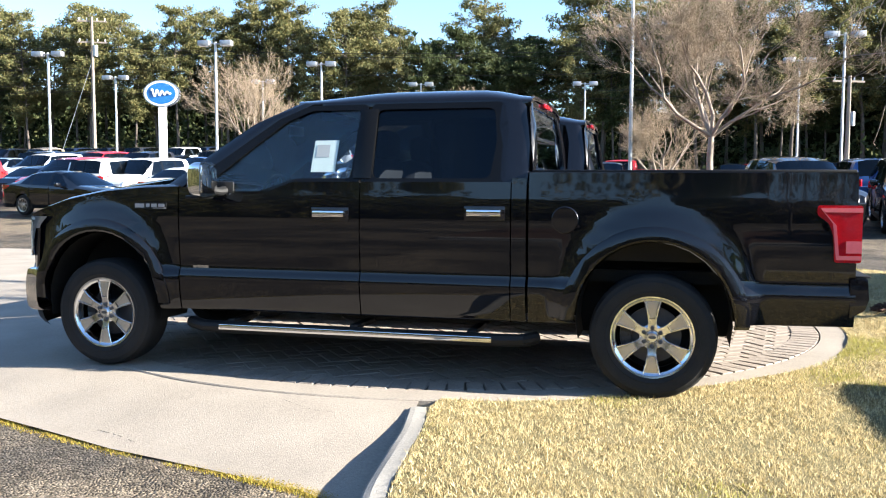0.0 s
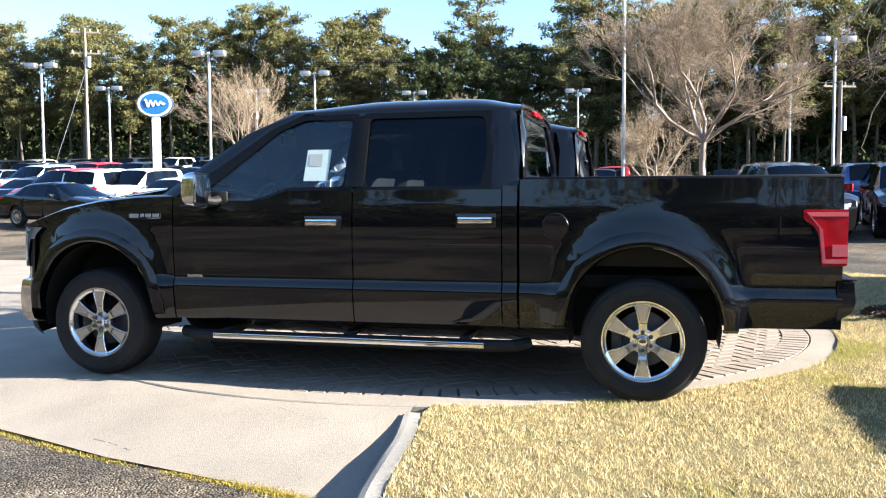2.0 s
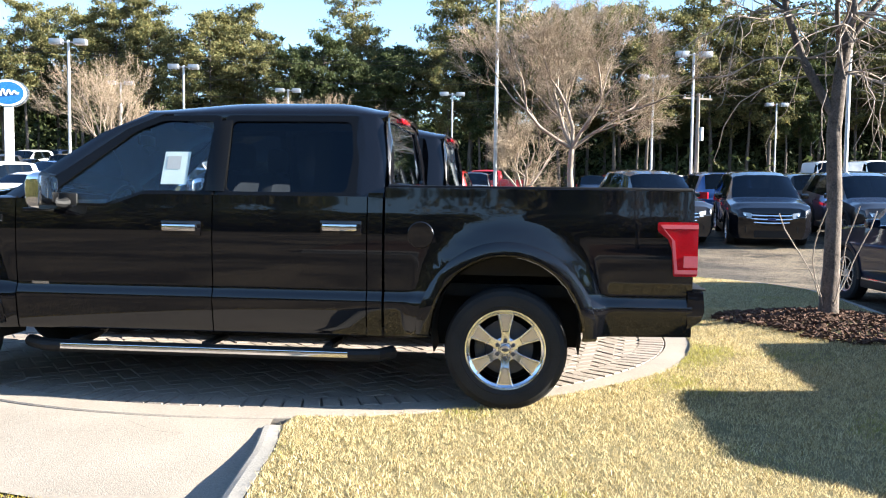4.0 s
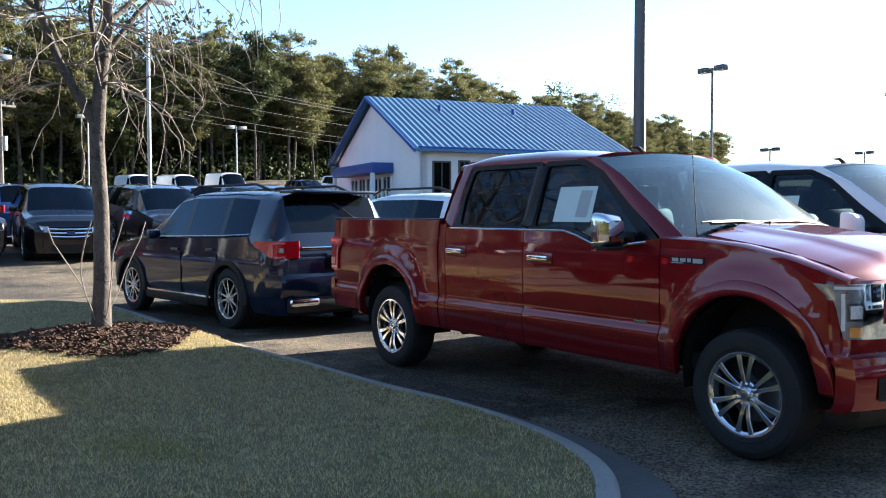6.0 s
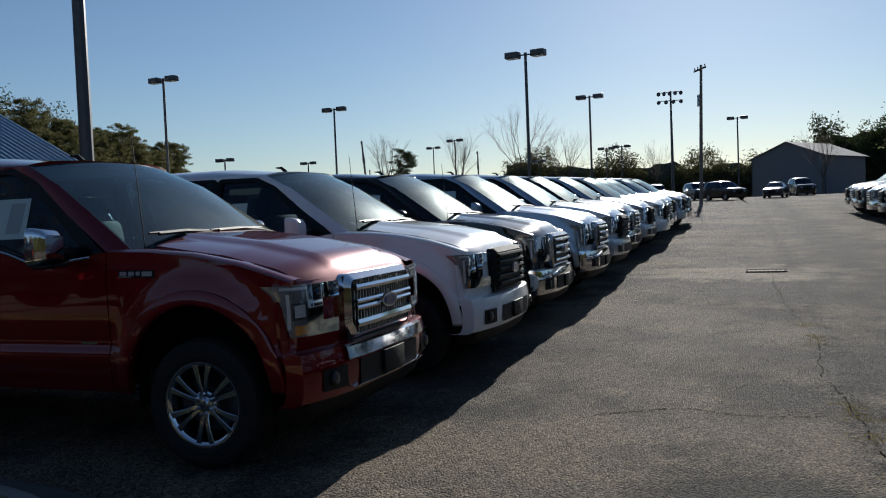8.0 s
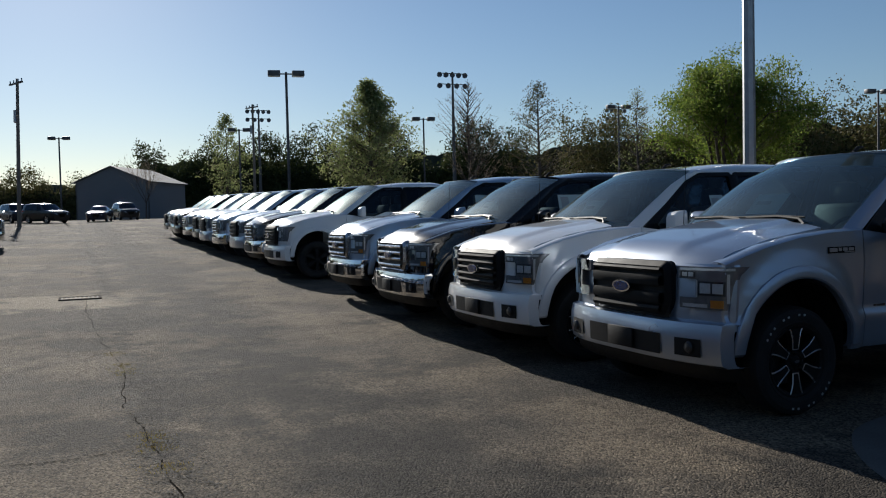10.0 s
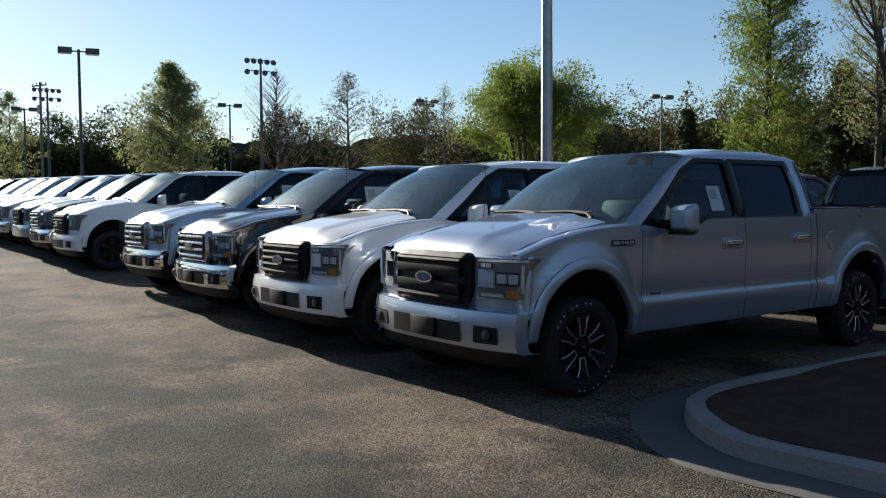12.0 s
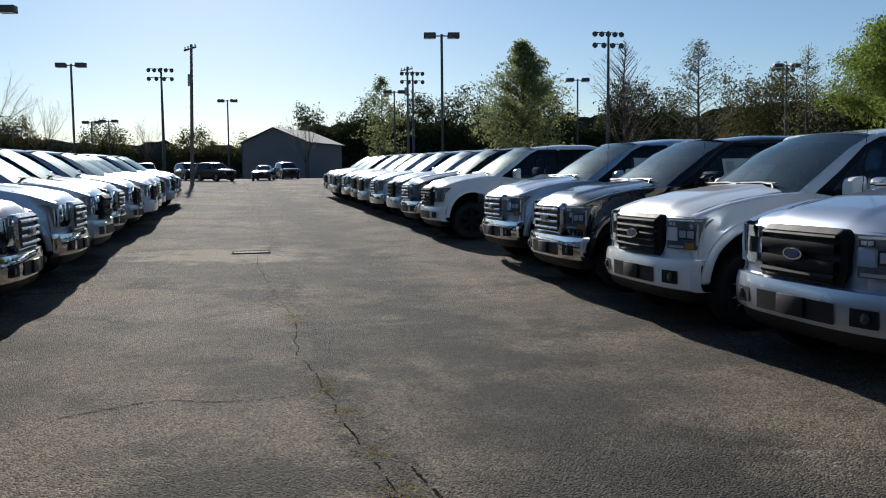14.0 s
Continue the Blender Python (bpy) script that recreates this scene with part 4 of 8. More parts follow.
        for nm, mt, lift, ua, ub, za, zb in (("lamp_pocket", LAMPDARK, 0.005, 0.185, 0.395, 0.880, 0.978), ("lamp_pocket", LAMPDARK, 0.005, 0.03, 0.160, 1.002, 1.044), ("reflector", LENSWHITE, 0.008, 0.02, 0.46, 1.052, 1.068),
                                             ("reflector", LENSWHITE, 0.008, 0.045, 0.090, 1.008, 1.038), ("reflector", LENSWHITE, 0.008, 0.100, 0.145, 1.008, 1.038), ("reflector", LENSWHITE, 0.008, 0.405, 0.425, 0.83, 1.03),
                                             ("reflector", LENSWHITE, 0.008, 0.170, 0.180, 0.865, 0.985), ("reflector", LENSWHITE, 0.008, 0.05, 0.26, 0.796, 0.820), ("reflector", LENSWHITE, 0.009, 0.20, 0.285, 0.895, 0.965),
                                             ("reflector", LENSWHITE, 0.009, 0.30, 0.380, 0.895, 0.965)):
            bm = bmesh.new()
            sheet(bm, lamp_strip(lift, za, zb, lambda z: ua, lambda z: ub, 2, 6))
            part(nm, bm, mt, hl)
        bm = bmesh.new()
        sheet(bm, lamp_strip(0.012, 0.796, 0.850, lambda z: 0.285, lambda z: 0.385, 2, 3))
        part("turn_signal", bm, AMBER, hl, "amber turn signal")
        bm = bmesh.new()
        sheet(bm, lamp_strip(0.014, 0.992, 1.080, lambda z: -0.003, outer_edge))
        sheet(bm, lamp_strip(0.014, 0.862, 0.992, lambda z: 0.162, outer_edge))
        sheet(bm, lamp_strip(0.014, 0.783, 0.862, lambda z: 0.015 + 0.3 * max(0, 0.80 - z), outer_edge))
        bmesh.ops.remove_doubles(bm, verts=bm.verts, dist=1e-4)
        lg = part("lamp_lens", bm, LENS, hl)
        lg.visible_shadow = False
        # fog lamp pocket
        bm = bmesh.new()
        q = [0.60, 0.68, 0.76, 0.82]
        sheet(bm, [[(nose(y) + 0.073, s * y, z) for y in q] for z in (0.455, 0.58)])
        fp = part("fog_pocket", bm, PLASTIC, t)
        bm = bmesh.new()
        revolve(bm, [(0.0, 0.02), (0.035, 0.014), (0.042, 0.0)], 16)
        bmesh.ops.transform(bm, matrix=pose(nose(.72) + 0.075, s * 0.73, 0.52, 0, 0, -90), verts=bm.verts)
        part("fog_lamp", bm, LAMPDARK, fp)
    # hood
    rows = []
    for i in range(25):
        u = i / 24
        r = []
        for j in range(33):
            v = -1 + 2 * j / 32
            y = v * (0.845 - 0.02 * (1 - u))
            xf = nose(y) - 0.055
            x = xf + (-0.42 + 0.10 * v * v - xf) * u
            z = lerp(u, [(0, 1.075), (0.02, 1.108), (0.06, 1.160), (0.15, 1.218), (0.5, 1.302), (1, 1.372)])
            z -= 0.048 * abs(v) ** 3 * smooth(u * 4 + 0.3)
            z += 0.020 * smooth((0.60 - abs(v)) / 0.10) * smooth(u * 5)
            r.append((x, y, z))
        rows.append(r)
    part("hood", shell(rows, (0, 0, -0.03), (0, 0, 1)), paint, t)
    bm = bmesh.new()
    sheet(bm, [[(x0 - 0.06 * (y / .88) ** 2, y, z - 0.052 * abs(y / .88) ** 3) for y in (-0.88, -0.6, -0.3, 0, 0.3, 0.6, 0.88)] for x0, z in ((-0.30, 1.340), (-0.40, 1.325), (-0.52, 1.335))])
    cowl = part("cowl", bm, PLASTIC, t)
    bm = bmesh.new()
    for y0 in (0.55, -0.10):
        tube(bm, [(-0.36, y0 + 0.10, 1.345), (-0.43, y0 - 0.02, 1.385), (-0.445, y0 - 0.25, 1.402), (-0.43, y0 - 0.58, 1.395)], 0.013, 5)
        tube(bm, [(-0.45, y0 + 0.02, 1.398), (-0.455, y0 - 0.28, 1.410), (-0.44, y0 - 0.66, 1.400)], 0.008, 5)
    part("wiper", bm, PLASTIC, cowl)
    # windscreen, its sides on the pillars
    edge = [(-0.445, 0.905, 1.292), (-0.795, 0.847, 1.532), (-1.105, 0.794, 1.737), (-1.405, 0.727, 1.872)]
    mid = [(-0.37, 1.345), (-0.67, 1.565), (-0.98, 1.765), (-1.27, 1.915)]
    rows = []
    for i in range(10):
        u = i / 3.0
        ex, ey, ez = (lerp(u, [(k, p[c]) for k, p in enumerate(edge)]) for c in range(3))
        mx, mz = (lerp(u, [(k, p[c]) for k, p in enumerate(mid)]) for c in range(2))
        r = []
        for j in range(17):
            v = -1 + j / 8
            f = abs(v) ** 2.3
            r.append((mx + (ex - mx) * f, ey * v, mz + (ez - mz) * f))
        rows.append(r)
    bm = bmesh.new()
    sheet(bm, rows)
    ws = part("windscreen", bm, SHIELD, t, "sloping windscreen glass")
    # roof and rear wall
    rows = []
    for i in range(21):
        u = i / 20
        r = []
        for j in range(29):
            v = -math.cos(math.pi * j / 28)
            f = abs(v) ** 2.3
            xa = -1.268 - 0.137 * f
            crown = 0.05 + 0.055 * smooth(u * 2.2) - 0.045 * smooth((u - 0.78) / 0.22)
            z = 1.868 + crown * max(0.0, 1 - abs(v) ** 5) ** 0.62 - 0.012 * smooth((u - 0.85) / 0.15)
            r.append((xa + (-3.035 - xa) * u, v * (0.728 + 0.012 * smooth(u * 6)), z))
        rows.append(r)
    part("roof", shell(rows, (0, 0, -0.03), (0, 0, 1)), paint, t)

    def rear(y, z):
        return (-3.078 + 0.055 * smooth((z - 1.45) / 0.45), y, z)
    ro = rounded([(-0.925, 1.34), (0.925, 1.34), (0.775, 1.80), (0.66, 1.915), (-0.66, 1.915), (-0.775, 1.80)], 0.05)
    ri = rounded([(-0.74, 1.43), (0.74, 1.43), (0.68, 1.72), (0.615, 1.835), (-0.615, 1.835), (-0.68, 1.72)], 0.05)
    bm = bmesh.new()
    loops = [[bm.verts.new(rear(y, z)) for y, z in ro], [bm.verts.new(rear(y, z)) for y, z in ri], [bm.verts.new(Vector(rear(y, z)) + Vector((0.02, 0, 0))) for y, z in ri]]
    for a, b in zip(loops, loops[1:]):
        for i in range(len(a)):
            bm.faces.new((a[i], a[(i + 1) % len(a)], b[(i + 1) % len(a)], b[i]))
    sheet(bm, [[(-3.080, -0.93, 0.9), (-3.080, 0.93, 0.9)], [(-3.080, -0.925, 1.36), (-3.080, 0.925, 1.36)]])
    bmesh.ops.recalc_face_normals(bm, faces=bm.faces)
    rw = part("rear_wall", bm, paint, t)
    bm = bmesh.new()
    bm.faces.new([bm.verts.new(Vector(rear(y, z)) + Vector((0.014, 0, 0))) for y, z in ri])
    rg = part("rear_window", bm, TINT, t)
    rg.visible_shadow = False
    bm = bmesh.new()
    box(bm, (-3.034, 0, 1.878), (0.03, 0.36, 0.035), 0.008)
    part("brake_lamp", bm, REDLENS, t)
    bm = bmesh.new()
    tube(bm, [(-1.60, 0, 1.940), (-1.65, 0, 1.985), (-1.72, 0, 1.990)], [0.022, 0.016, 0.005], 8)
    part("roof_antenna", bm, PLASTIC, t)
    bm = bmesh.new()
    tube(bm, [(-0.42, -0.83, 1.30), (-0.47, -0.84, 2.0)], [0.004, 0.0025], 5)
    part("whip_antenna", bm, PLASTIC, t)
    # front: painted fascia, grille, bumper
    ys = [-0.95 + 1.9 * i / 24 for i in range(25)]
    part("front_fascia", shell(front_sheet(ys, [(0.64, -0.02), (0.80, -0.03), (1.0, -0.045), (1.092, -0.070)], 0.0, 0.03), (-0.02, 0, 0), (1, 0, 0)), paint, t)
    gy = [-0.49 + 0.98 * i / 16 for i in range(17)]
    bm = bmesh.new()
    sheet(bm, front_sheet(gy, [(0.70, 0.012), (0.95, 0.006), (1.095, -0.015)], 0.0))
    gr = part("grille", bm, PLASTIC if grille != "chrome" else DARKALLOY, t, "dark grille" if grille != "chrome" else "bright mesh grille")
    bar_mat = {"black": DARKALLOY, "chrome": CHROME, "satin": SATIN, "bars": DARKALLOY}[grille]
    outer = rounded([(-0.505, 0.80), (-0.44, 0.700), (0.44, 0.700), (0.505, 0.80), (0.495, 1.05), (0.46, 1.105), (-0.46, 1.105), (-0.495, 1.05)], 0.04)
    inner = rounded([(-0.468, 0.82), (-0.41, 0.735), (0.41, 0.735), (0.468, 0.82), (0.458, 1.035), (0.43, 1.068), (-0.43, 1.068), (-0.458, 1.035)], 0.03)
    bm = bmesh.new()
    loops = []
    for poly, d in ((outer, -0.05), (outer, 0.004), (inner, 0.034), (inner, 0.0)):
        loops.append([bm.verts.new((nose(y) + d - 0.07 * max(0, z - .95), y, z)) for y, z in poly])
    for a, b in zip(loops, loops[1:]):
        for i in range(len(a)):
            j = (i + 1) % len(a)
            bm.faces.new((a[i], a[j], b[j], b[i]))
    bmesh.ops.recalc_face_normals(bm, faces=bm.faces)
    part("grille_surround", bm, bar_mat, gr)
    levels = {"black": ((0.760, 0.045), (0.840, 0.075), (0.965, 0.075), (1.045, 0.03)), "chrome": ((0.80, 0.045), (0.895, 0.026), (0.935, 0.026), (1.02, 0.035)), "satin": ((0.78, 0.035), (0.865, 0.035), (0.945, 0.035), (1.025, 0.035)),
              "bars": ((0.78, 0.036), (0.845, 0.036), (0.91, 0.036), (0.975, 0.036), (1.038, 0.036))}[grille]
    for zc, h in levels:
        rows = front_sheet([y for y in gy if abs(y) < 0.47], [(zc - h / 2, 0.02), (zc - h / 2, 0.052), (zc, 0.06), (zc + h / 2, 0.052), (zc + h / 2, 0.02)], -0.07 * max(0, zc - .95))
        bm = bmesh.new()
        sheet(bm, rows)
        bmesh.ops.recalc_face_normals(bm, faces=bm.faces)
        part("grille_bar", bm, bar_mat, gr)
    bm = bmesh.new()
    for i in range(23 if grille == "chrome" else 0):
        y = -0.44 + 0.88 * i / 22
        box(bm, (nose(y) + 0.012, y, 0.90), (0.012, 0.010, 0.34))
    if grille == "chrome":
        part("grille_mesh", bm, SATIN, gr)
    else:
        bm.free()
    for nm, sc, mt, d in (("badge_rim", 1.0, CHROME, 0.0), ("badge_face", 0.76, OVALBLUE, 0.006)):
        bm = bmesh.new()
        poly = [(0.115 * sc * math.cos(2 * math.pi * k / 28), 0.905 + 0.047 * sc * math.sin(2 * math.pi * k / 28)) for k in range(28)]
        prism(bm, poly, lambda y, z: (nose(0) + 0.055, y, z), (0.02 + d, 0, 0))
        part(nm, bm, mt, gr, "blue oval badge" if nm == "badge_face" else "")
    section = [(0.70, -0.06), (0.698, 0.01), (0.685, 0.045), (0.62, 0.062), (0.56, 0.068), (0.45, 0.062), (0.405, 0.045), (0.385, 0.0), (0.39, -0.06)]
    fb = part("front_bumper", shell(front_sheet([-0.955] + ys[1:-1] + [0.955], section, 0.0, 0.10), (-0.005, 0, 0), (1, 0, 0)), bumper, t)
    bm = bmesh.new()
    sheet(bm, front_sheet([-0.46, -0.3, -0.15, 0, 0.15, 0.3, 0.46], [(0.44, 0.072), (0.59, 0.076)], 0.0))
    part("bumper_opening", bm, PLASTIC, fb)
    if trim:
        for s in (1, -1):
            bm = bmesh.new()
            line = [(-2.90, 1.330), (-2.2, 1.330), (-1.50, 1.330), (-1.36, 1.298), (-1.20, 1.243), (-0.95, 1.240), (-0.72, 1.268)]
            tube(bm, [(x, s * (glaze(z) + 0.022), z) for x, z in line], 0.009, 6)
            part("window_strip", bm, CHROME, t, "chrome strip under the side windows")
        for z0, z1, w in ((0.60, 0.692, 0.60), (0.425, 0.45, 0.56)):
            bm = bmesh.new()
            q = [-w + 2 * w * i / 10 for i in range(11)]
            sheet(bm, front_sheet(q, [(z0, 0.074), (z0 + 0.01, 0.086), (z1 - 0.012, 0.070 if z1 > .6 else 0.086), (z1, 0.045)], 0.0))
            part("bumper_trim", bm, CHROME, fb, "chrome bumper trim")
    bm = bmesh.new()
    box(bm, (nose(0) + 0.085, 0, 0.52), (0.02, 0.32, 0.15), 0.004)
    part("plate_holder", bm, PLASTIC, fb)
    bm = bmesh.new()
    sheet(bm, front_sheet(ys[1:-1], [(0.40, 0.02), (0.32, -0.01), (0.28, -0.06)], 0.0, 0.10))
    part("air_dam", bm, PLASTIC, t)
    # bed
    bm = bmesh.new()
    sheet(bm, [[(-3.13, -0.78, 0.84), (-3.13, 0.78, 0.84)], [(-4.86, -0.78, 0.84), (-4.86, 0.78, 0.84)]])
    for s in (1, -1):
        sheet(bm, [[(-3.13, s * 0.80, 0.84), (-4.86, s * 0.80, 0.84)], [(-3.13, s * 0.86, 1.395), (-4.86, s * 0.86, 1.395)]])
    sheet(bm, [[(-3.12, -0.9, 0.5), (-3.12, 0.9, 0.5)], [(-3.12, -0.9, 1.39), (-3.12, 0.9, 1.39)]])
    part("bed_liner", bm, PLASTIC, t, "black bed lining")
    for s in (1, -1):
        bm = bmesh.new()
        box(bm, (-4.015, s * 0.895, 1.400), (1.88, 0.105, 0.022), 0.006)
        part("bed_rail", bm, PLASTIC, t)
    rows = []
    for z, dx in ((0.79, 0.012), (0.83, 0), (1.0, -0.004), (1.20, -0.008), (1.36, -0.016), (1.395, 0.0), (1.40, 0.02)):
        rows.append([(-4.97 + dx, -0.80 + 1.6 * i / 8, z) for i in range(9)])
    tg = part("tailgate", shell(rows, (0.04, 0, 0), (-1, 0, 0)), paint, t)
    bm = bmesh.new()
    box(bm, (-4.985, 0, 1.28), (0.015, 0.30, 0.07), 0.006)
    part("tailgate_handle", bm, PLASTIC, tg)
    rows = []
    for z, dx in ((0.775, 0.10), (0.785, 0.0), (0.77, -0.02), (0.66, -0.03), (0.60, -0.01), (0.555, 0.06)):
        rows.append([(-4.94, -0.965, z), (-5.01 + dx, -0.955, z)] + [(-5.06 + dx + 0.03 * (y / 0.85) ** 2, y, z) for y in (-0.85, -0.5, 0, 0.5, 0.85)] + [(-5.01 + dx, 0.955, z), (-4.94, 0.965, z)])
    rb = part("rear_bumper", shell(rows, (0.005, 0, 0), (-1, 0, 0)), rear_bumper or bumper, t)
    bm = bmesh.new()
    box(bm, (-4.985, 0, 0.788), (0.14, 1.80, 0.012), 0.004)
    box(bm, (-5.085, 0, 0.68), (0.02, 0.34, 0.16), 0.004)
    part("bumper_pad", bm, PLASTIC, rb)
    # under the body
    bm = bmesh.new()
    for s in (1, -1):
        box(bm, (-2.1, s * 0.42, 0.50), (5.4, 0.08, 0.14), 0.01)
    box(bm, (-1.4, 0, 0.52), (3.1, 1.70, 0.10))
    box(bm, (-3.9, 0, 0.74), (1.8, 1.50, 0.08))
    box(bm, (0.25, 0, 0.80), (1.0, 0.9, 0.60), 0.05)
    box(bm, (-2.2, 0.45, 0.46), (1.1, 0.35, 0.20), 0.04)
    part("chassis", bm, UNDER, t)
    bm = bmesh.new()
    tube(bm, [(0, -0.72, TYRE), (0, 0.72, TYRE)], 0.05, 8)
    part("front_axle", bm, UNDER, t)
    bm = bmesh.new()
    tube(bm, [(-WB, -0.72, TYRE), (-WB, -0.12, TYRE), (-WB, -0.10, TYRE), (-WB, 0.10, TYRE), (-WB, 0.12, TYRE), (-WB, 0.72, TYRE)], [0.05, 0.05, 0.16, 0.16, 0.05, 0.05], 10)
    part("rear_axle", bm, UNDER, t)
    bm = bmesh.new()
    tube(bm, [(-1.4, -0.3, 0.38), (-3.0, -0.35, 0.38), (-3.6, -0.55, 0.5), (-4.5, -0.6, 0.45), (-4.75, -0.85, 0.42)], 0.035, 8)
    part("exhaust_pipe", bm, DARKALLOY, t)
    # inside
    bm = bmesh.new()
    box(bm, (-1.75, 0, 0.60), (2.5, 1.76, 0.06))
    box(bm, (-0.62, 0, 1.10), (0.42, 1.66, 0.36), 0.08)
    box(bm, (-1.35, 0, 0.85), (0.9, 0.30, 0.30), 0.04)
    part("dashboard", bm, DASH, t)
    for y in (0.42, -0.42):
        bm = bmesh.new()
        box(bm, (-1.55, y, 0.86), (0.56, 0.56, 0.20), 0.06)
        box(bm, (-1.86, y, 1.17), (0.18, 0.54, 0.68), 0.07, Matrix.Rotation(-0.2, 3, 'Y'))
        box(bm, (-1.95, y, 1.60), (0.12, 0.30, 0.20), 0.05)
        part("front_seat", bm, SEAT, t)
    bm = bmesh.new()
    box(bm, (-2.58, 0, 0.86), (0.52, 1.55, 0.20), 0.06)
    box(bm, (-2.90, 0, 1.17), (0.18, 1.55, 0.66), 0.07)
    for y in (-0.5, 0, 0.5):
        box(bm, (-2.93, y, 1.56), (0.10, 0.28, 0.17), 0.04)
    part("rear_seat", bm, SEAT, t)
    bm = bmesh.new()
    pts = [(0.19 * math.cos(2 * math.pi * k / 20), 0.19 * math.sin(2 * math.pi * k / 20)) for k in range(21)]
    rot = Matrix.Rotation(radians(-25), 3, 'Y')
    tube(bm, [Vector((-1.02, 0.42, 1.21)) + rot @ Vector((0, a, b)) for a, b in pts], 0.016, 6, False)
    tube(bm, [(-1.02, 0.42, 1.21), (-0.75, 0.42, 1.12)], 0.04, 8)
    box(bm, (-1.01, 0.42, 1.21), (0.03, 0.36, 0.05), 0.01)
    part("steering_wheel", bm, DASH, t)
    bm = bmesh.new()
    box(bm, (-1.05, 0, 1.735), (0.03, 0.26, 0.075), 0.012)
    part("rearview_mirror", bm, PLASTIC, t)
    rows = [[(-1.36 - 1.60 * i / 4, y, 1.885 - 0.03 * abs(y)) for y in (-0.68, 0, 0.68)] for i in range(5)]
    bm = bmesh.new()
    sheet(bm, rows)
    part("headliner", bm, HEADLINER, t)
    if side_sticker:
        for s in (1, -1):
            poly = [(-1.29, 1.395), (-1.68, 1.395), (-1.69, 1.655), (-1.305, 1.655)]
            if side_sticker == "small":
                poly = [(-1.56, 1.40), (-1.735, 1.40), (-1.74, 1.615), (-1.565, 1.615)]
            bm = pane(poly, s, -0.007)
            st = part("window_sticker", bm, STICKER, t, "white paper price sheet")
            x1, x2, z1, z2 = (-1.585, -1.68, 1.585, 1.50) if side_sticker == "small" else (-1.34, -1.46, 1.625, 1.43)
            bm = bmesh.new()
            bm.faces.new([bm.verts.new((x, s * (glaze(z) - 0.0055), z)) for x, z in ((x1, z1), (x2, z1), (x2, z2), (x1, z2))])
            part("printed_block", bm, INK, st)
    if front_sticker:
        bm = bmesh.new()
        def wsp(u, y):
            return (-0.60 - 0.16 * u, y, 1.425 + 0.165 * u)
        bm.faces.new([bm.verts.new(wsp(u, y)) for u, y in ((0.0, 0.12), (1.0, 0.12), (1.0, -0.24), (0.0, -0.24))])
        st = part("windscreen_sheet", bm, PAPER, t, "white paper sheet on the windscreen")
        bm = bmesh.new()
        bm.faces.new([bm.verts.new(Vector(wsp(u, y)) + Vector((0.006, 0, 0.004))) for u, y in ((0.62, -0.02), (0.62, -0.18), (0.45, -0.18), (0.45, -0.02))])
        part("printed_block", bm, INK, st)
    return t


def repaint(thing, table):
    """Gives a copy other paints: table maps a material to another."""
    for o in thing.children_recursive:
        for sl in o.material_slots:
            if sl.material in table:
                mt = table[sl.material]
                sl.link = 'OBJECT'
                sl.material = mt


SMALL = {"printed_block", "tow_hook", "fog_lamp", "headliner", "rearview_mirror", "exhaust_pipe", "front_axle", "rear_axle", "whip_antenna", "brake_lamp", "handle_cup", "mirror_lamp", "mirror_glass",
         "hub_cap", "cap_badge", "brake_disc", "brake_caliper", "raised_bars", "fuel_door", "bumper_pad", "plate_holder", "tailgate_handle", "lamp_outline", "steering_wheel", "wheel_liner", "door_badge", "bed_liner", "turn_signal", "fender_badge", "step_strip",
         "dashboard", "mirror_arm", "running_board", "window_sticker", "badge_bar", "spoke_face", "lamp_pocket", "reflector", "reverse_lamp"}
FARTHER = SMALL | {"front_seat", "rear_seat", "chassis", "roof_antenna", "air_dam", "bumper_opening", "windscreen_sheet", "bed_rail", "fog_pocket", "cowl", "wiper", "door_handle", "badge_rim", "badge_face", "cab_corner", "front_fascia"}
FARTHER -= {"cab_corner", "front_fascia"}


def thin(thing, SMALL=SMALL):
    """Takes the smallest parts off a truck that stands far down the row."""
    for o in sorted(thing.children_recursive, key=lambda q: -len(q.children_recursive)):
        if o.name.split(".")[0] in SMALL and not o.children:
            bpy.data.objects.remove(o)
    for o in list(thing.children_recursive):
        if o.name.split(".")[0] in SMALL and not o.children:
            bpy.data.objects.remove(o)


black_truck = pickup(pose(-WB, 0.98, 0, 0, 0, 180), BLACK, "glossy black crew-cab pickup with chrome wheels on the brick display pad", rim=HUBCHROME, grille="chrome", rear_bumper=BLACK, front_glass=CLEAR, mirror=CHROME, step="bright", side_sticker="small", group="display trucks")
far_black = copy_thing(black_truck, pose(-WB + 0.12, 3.32, 0.012, 0, 0, 180))
red_truck = pickup(pose(6.22, -2.08, land(6.1, -2), 0, 0, -90.4), RED, "ruby red crew-cab pickup with chrome grille and bright split-spoke wheels", grille="chrome", bumper=RED, trim=True, mirror=CHROME, rim=HUBCHROME, style="split", step=False, group="trucks along the aisle")
silver_truck = pickup(pose(6.86, -10.06, land(6.8, -10), 0, 0, 90), SILVER, "silver crew-cab pickup with a black grille beside the kerb island", grille="black", bumper=SILVER, rim=DARKALLOY, style="six", handles=CHROME, step=False, letters=True,
                      group="trucks along the aisle", front_sticker=True, side_sticker="small")
white_truck = pickup(pose(9.48, -10.02, land(9.48, -10), 0, 0, 90), WHITE, "white crew-cab pickup with a black slatted grille and white bumper", grille="bars", bumper=WHITE, rim=ALLOY, style="six", handles=PLASTIC,
                     group="trucks along the aisle", front_sticker=True, side_sticker="small")
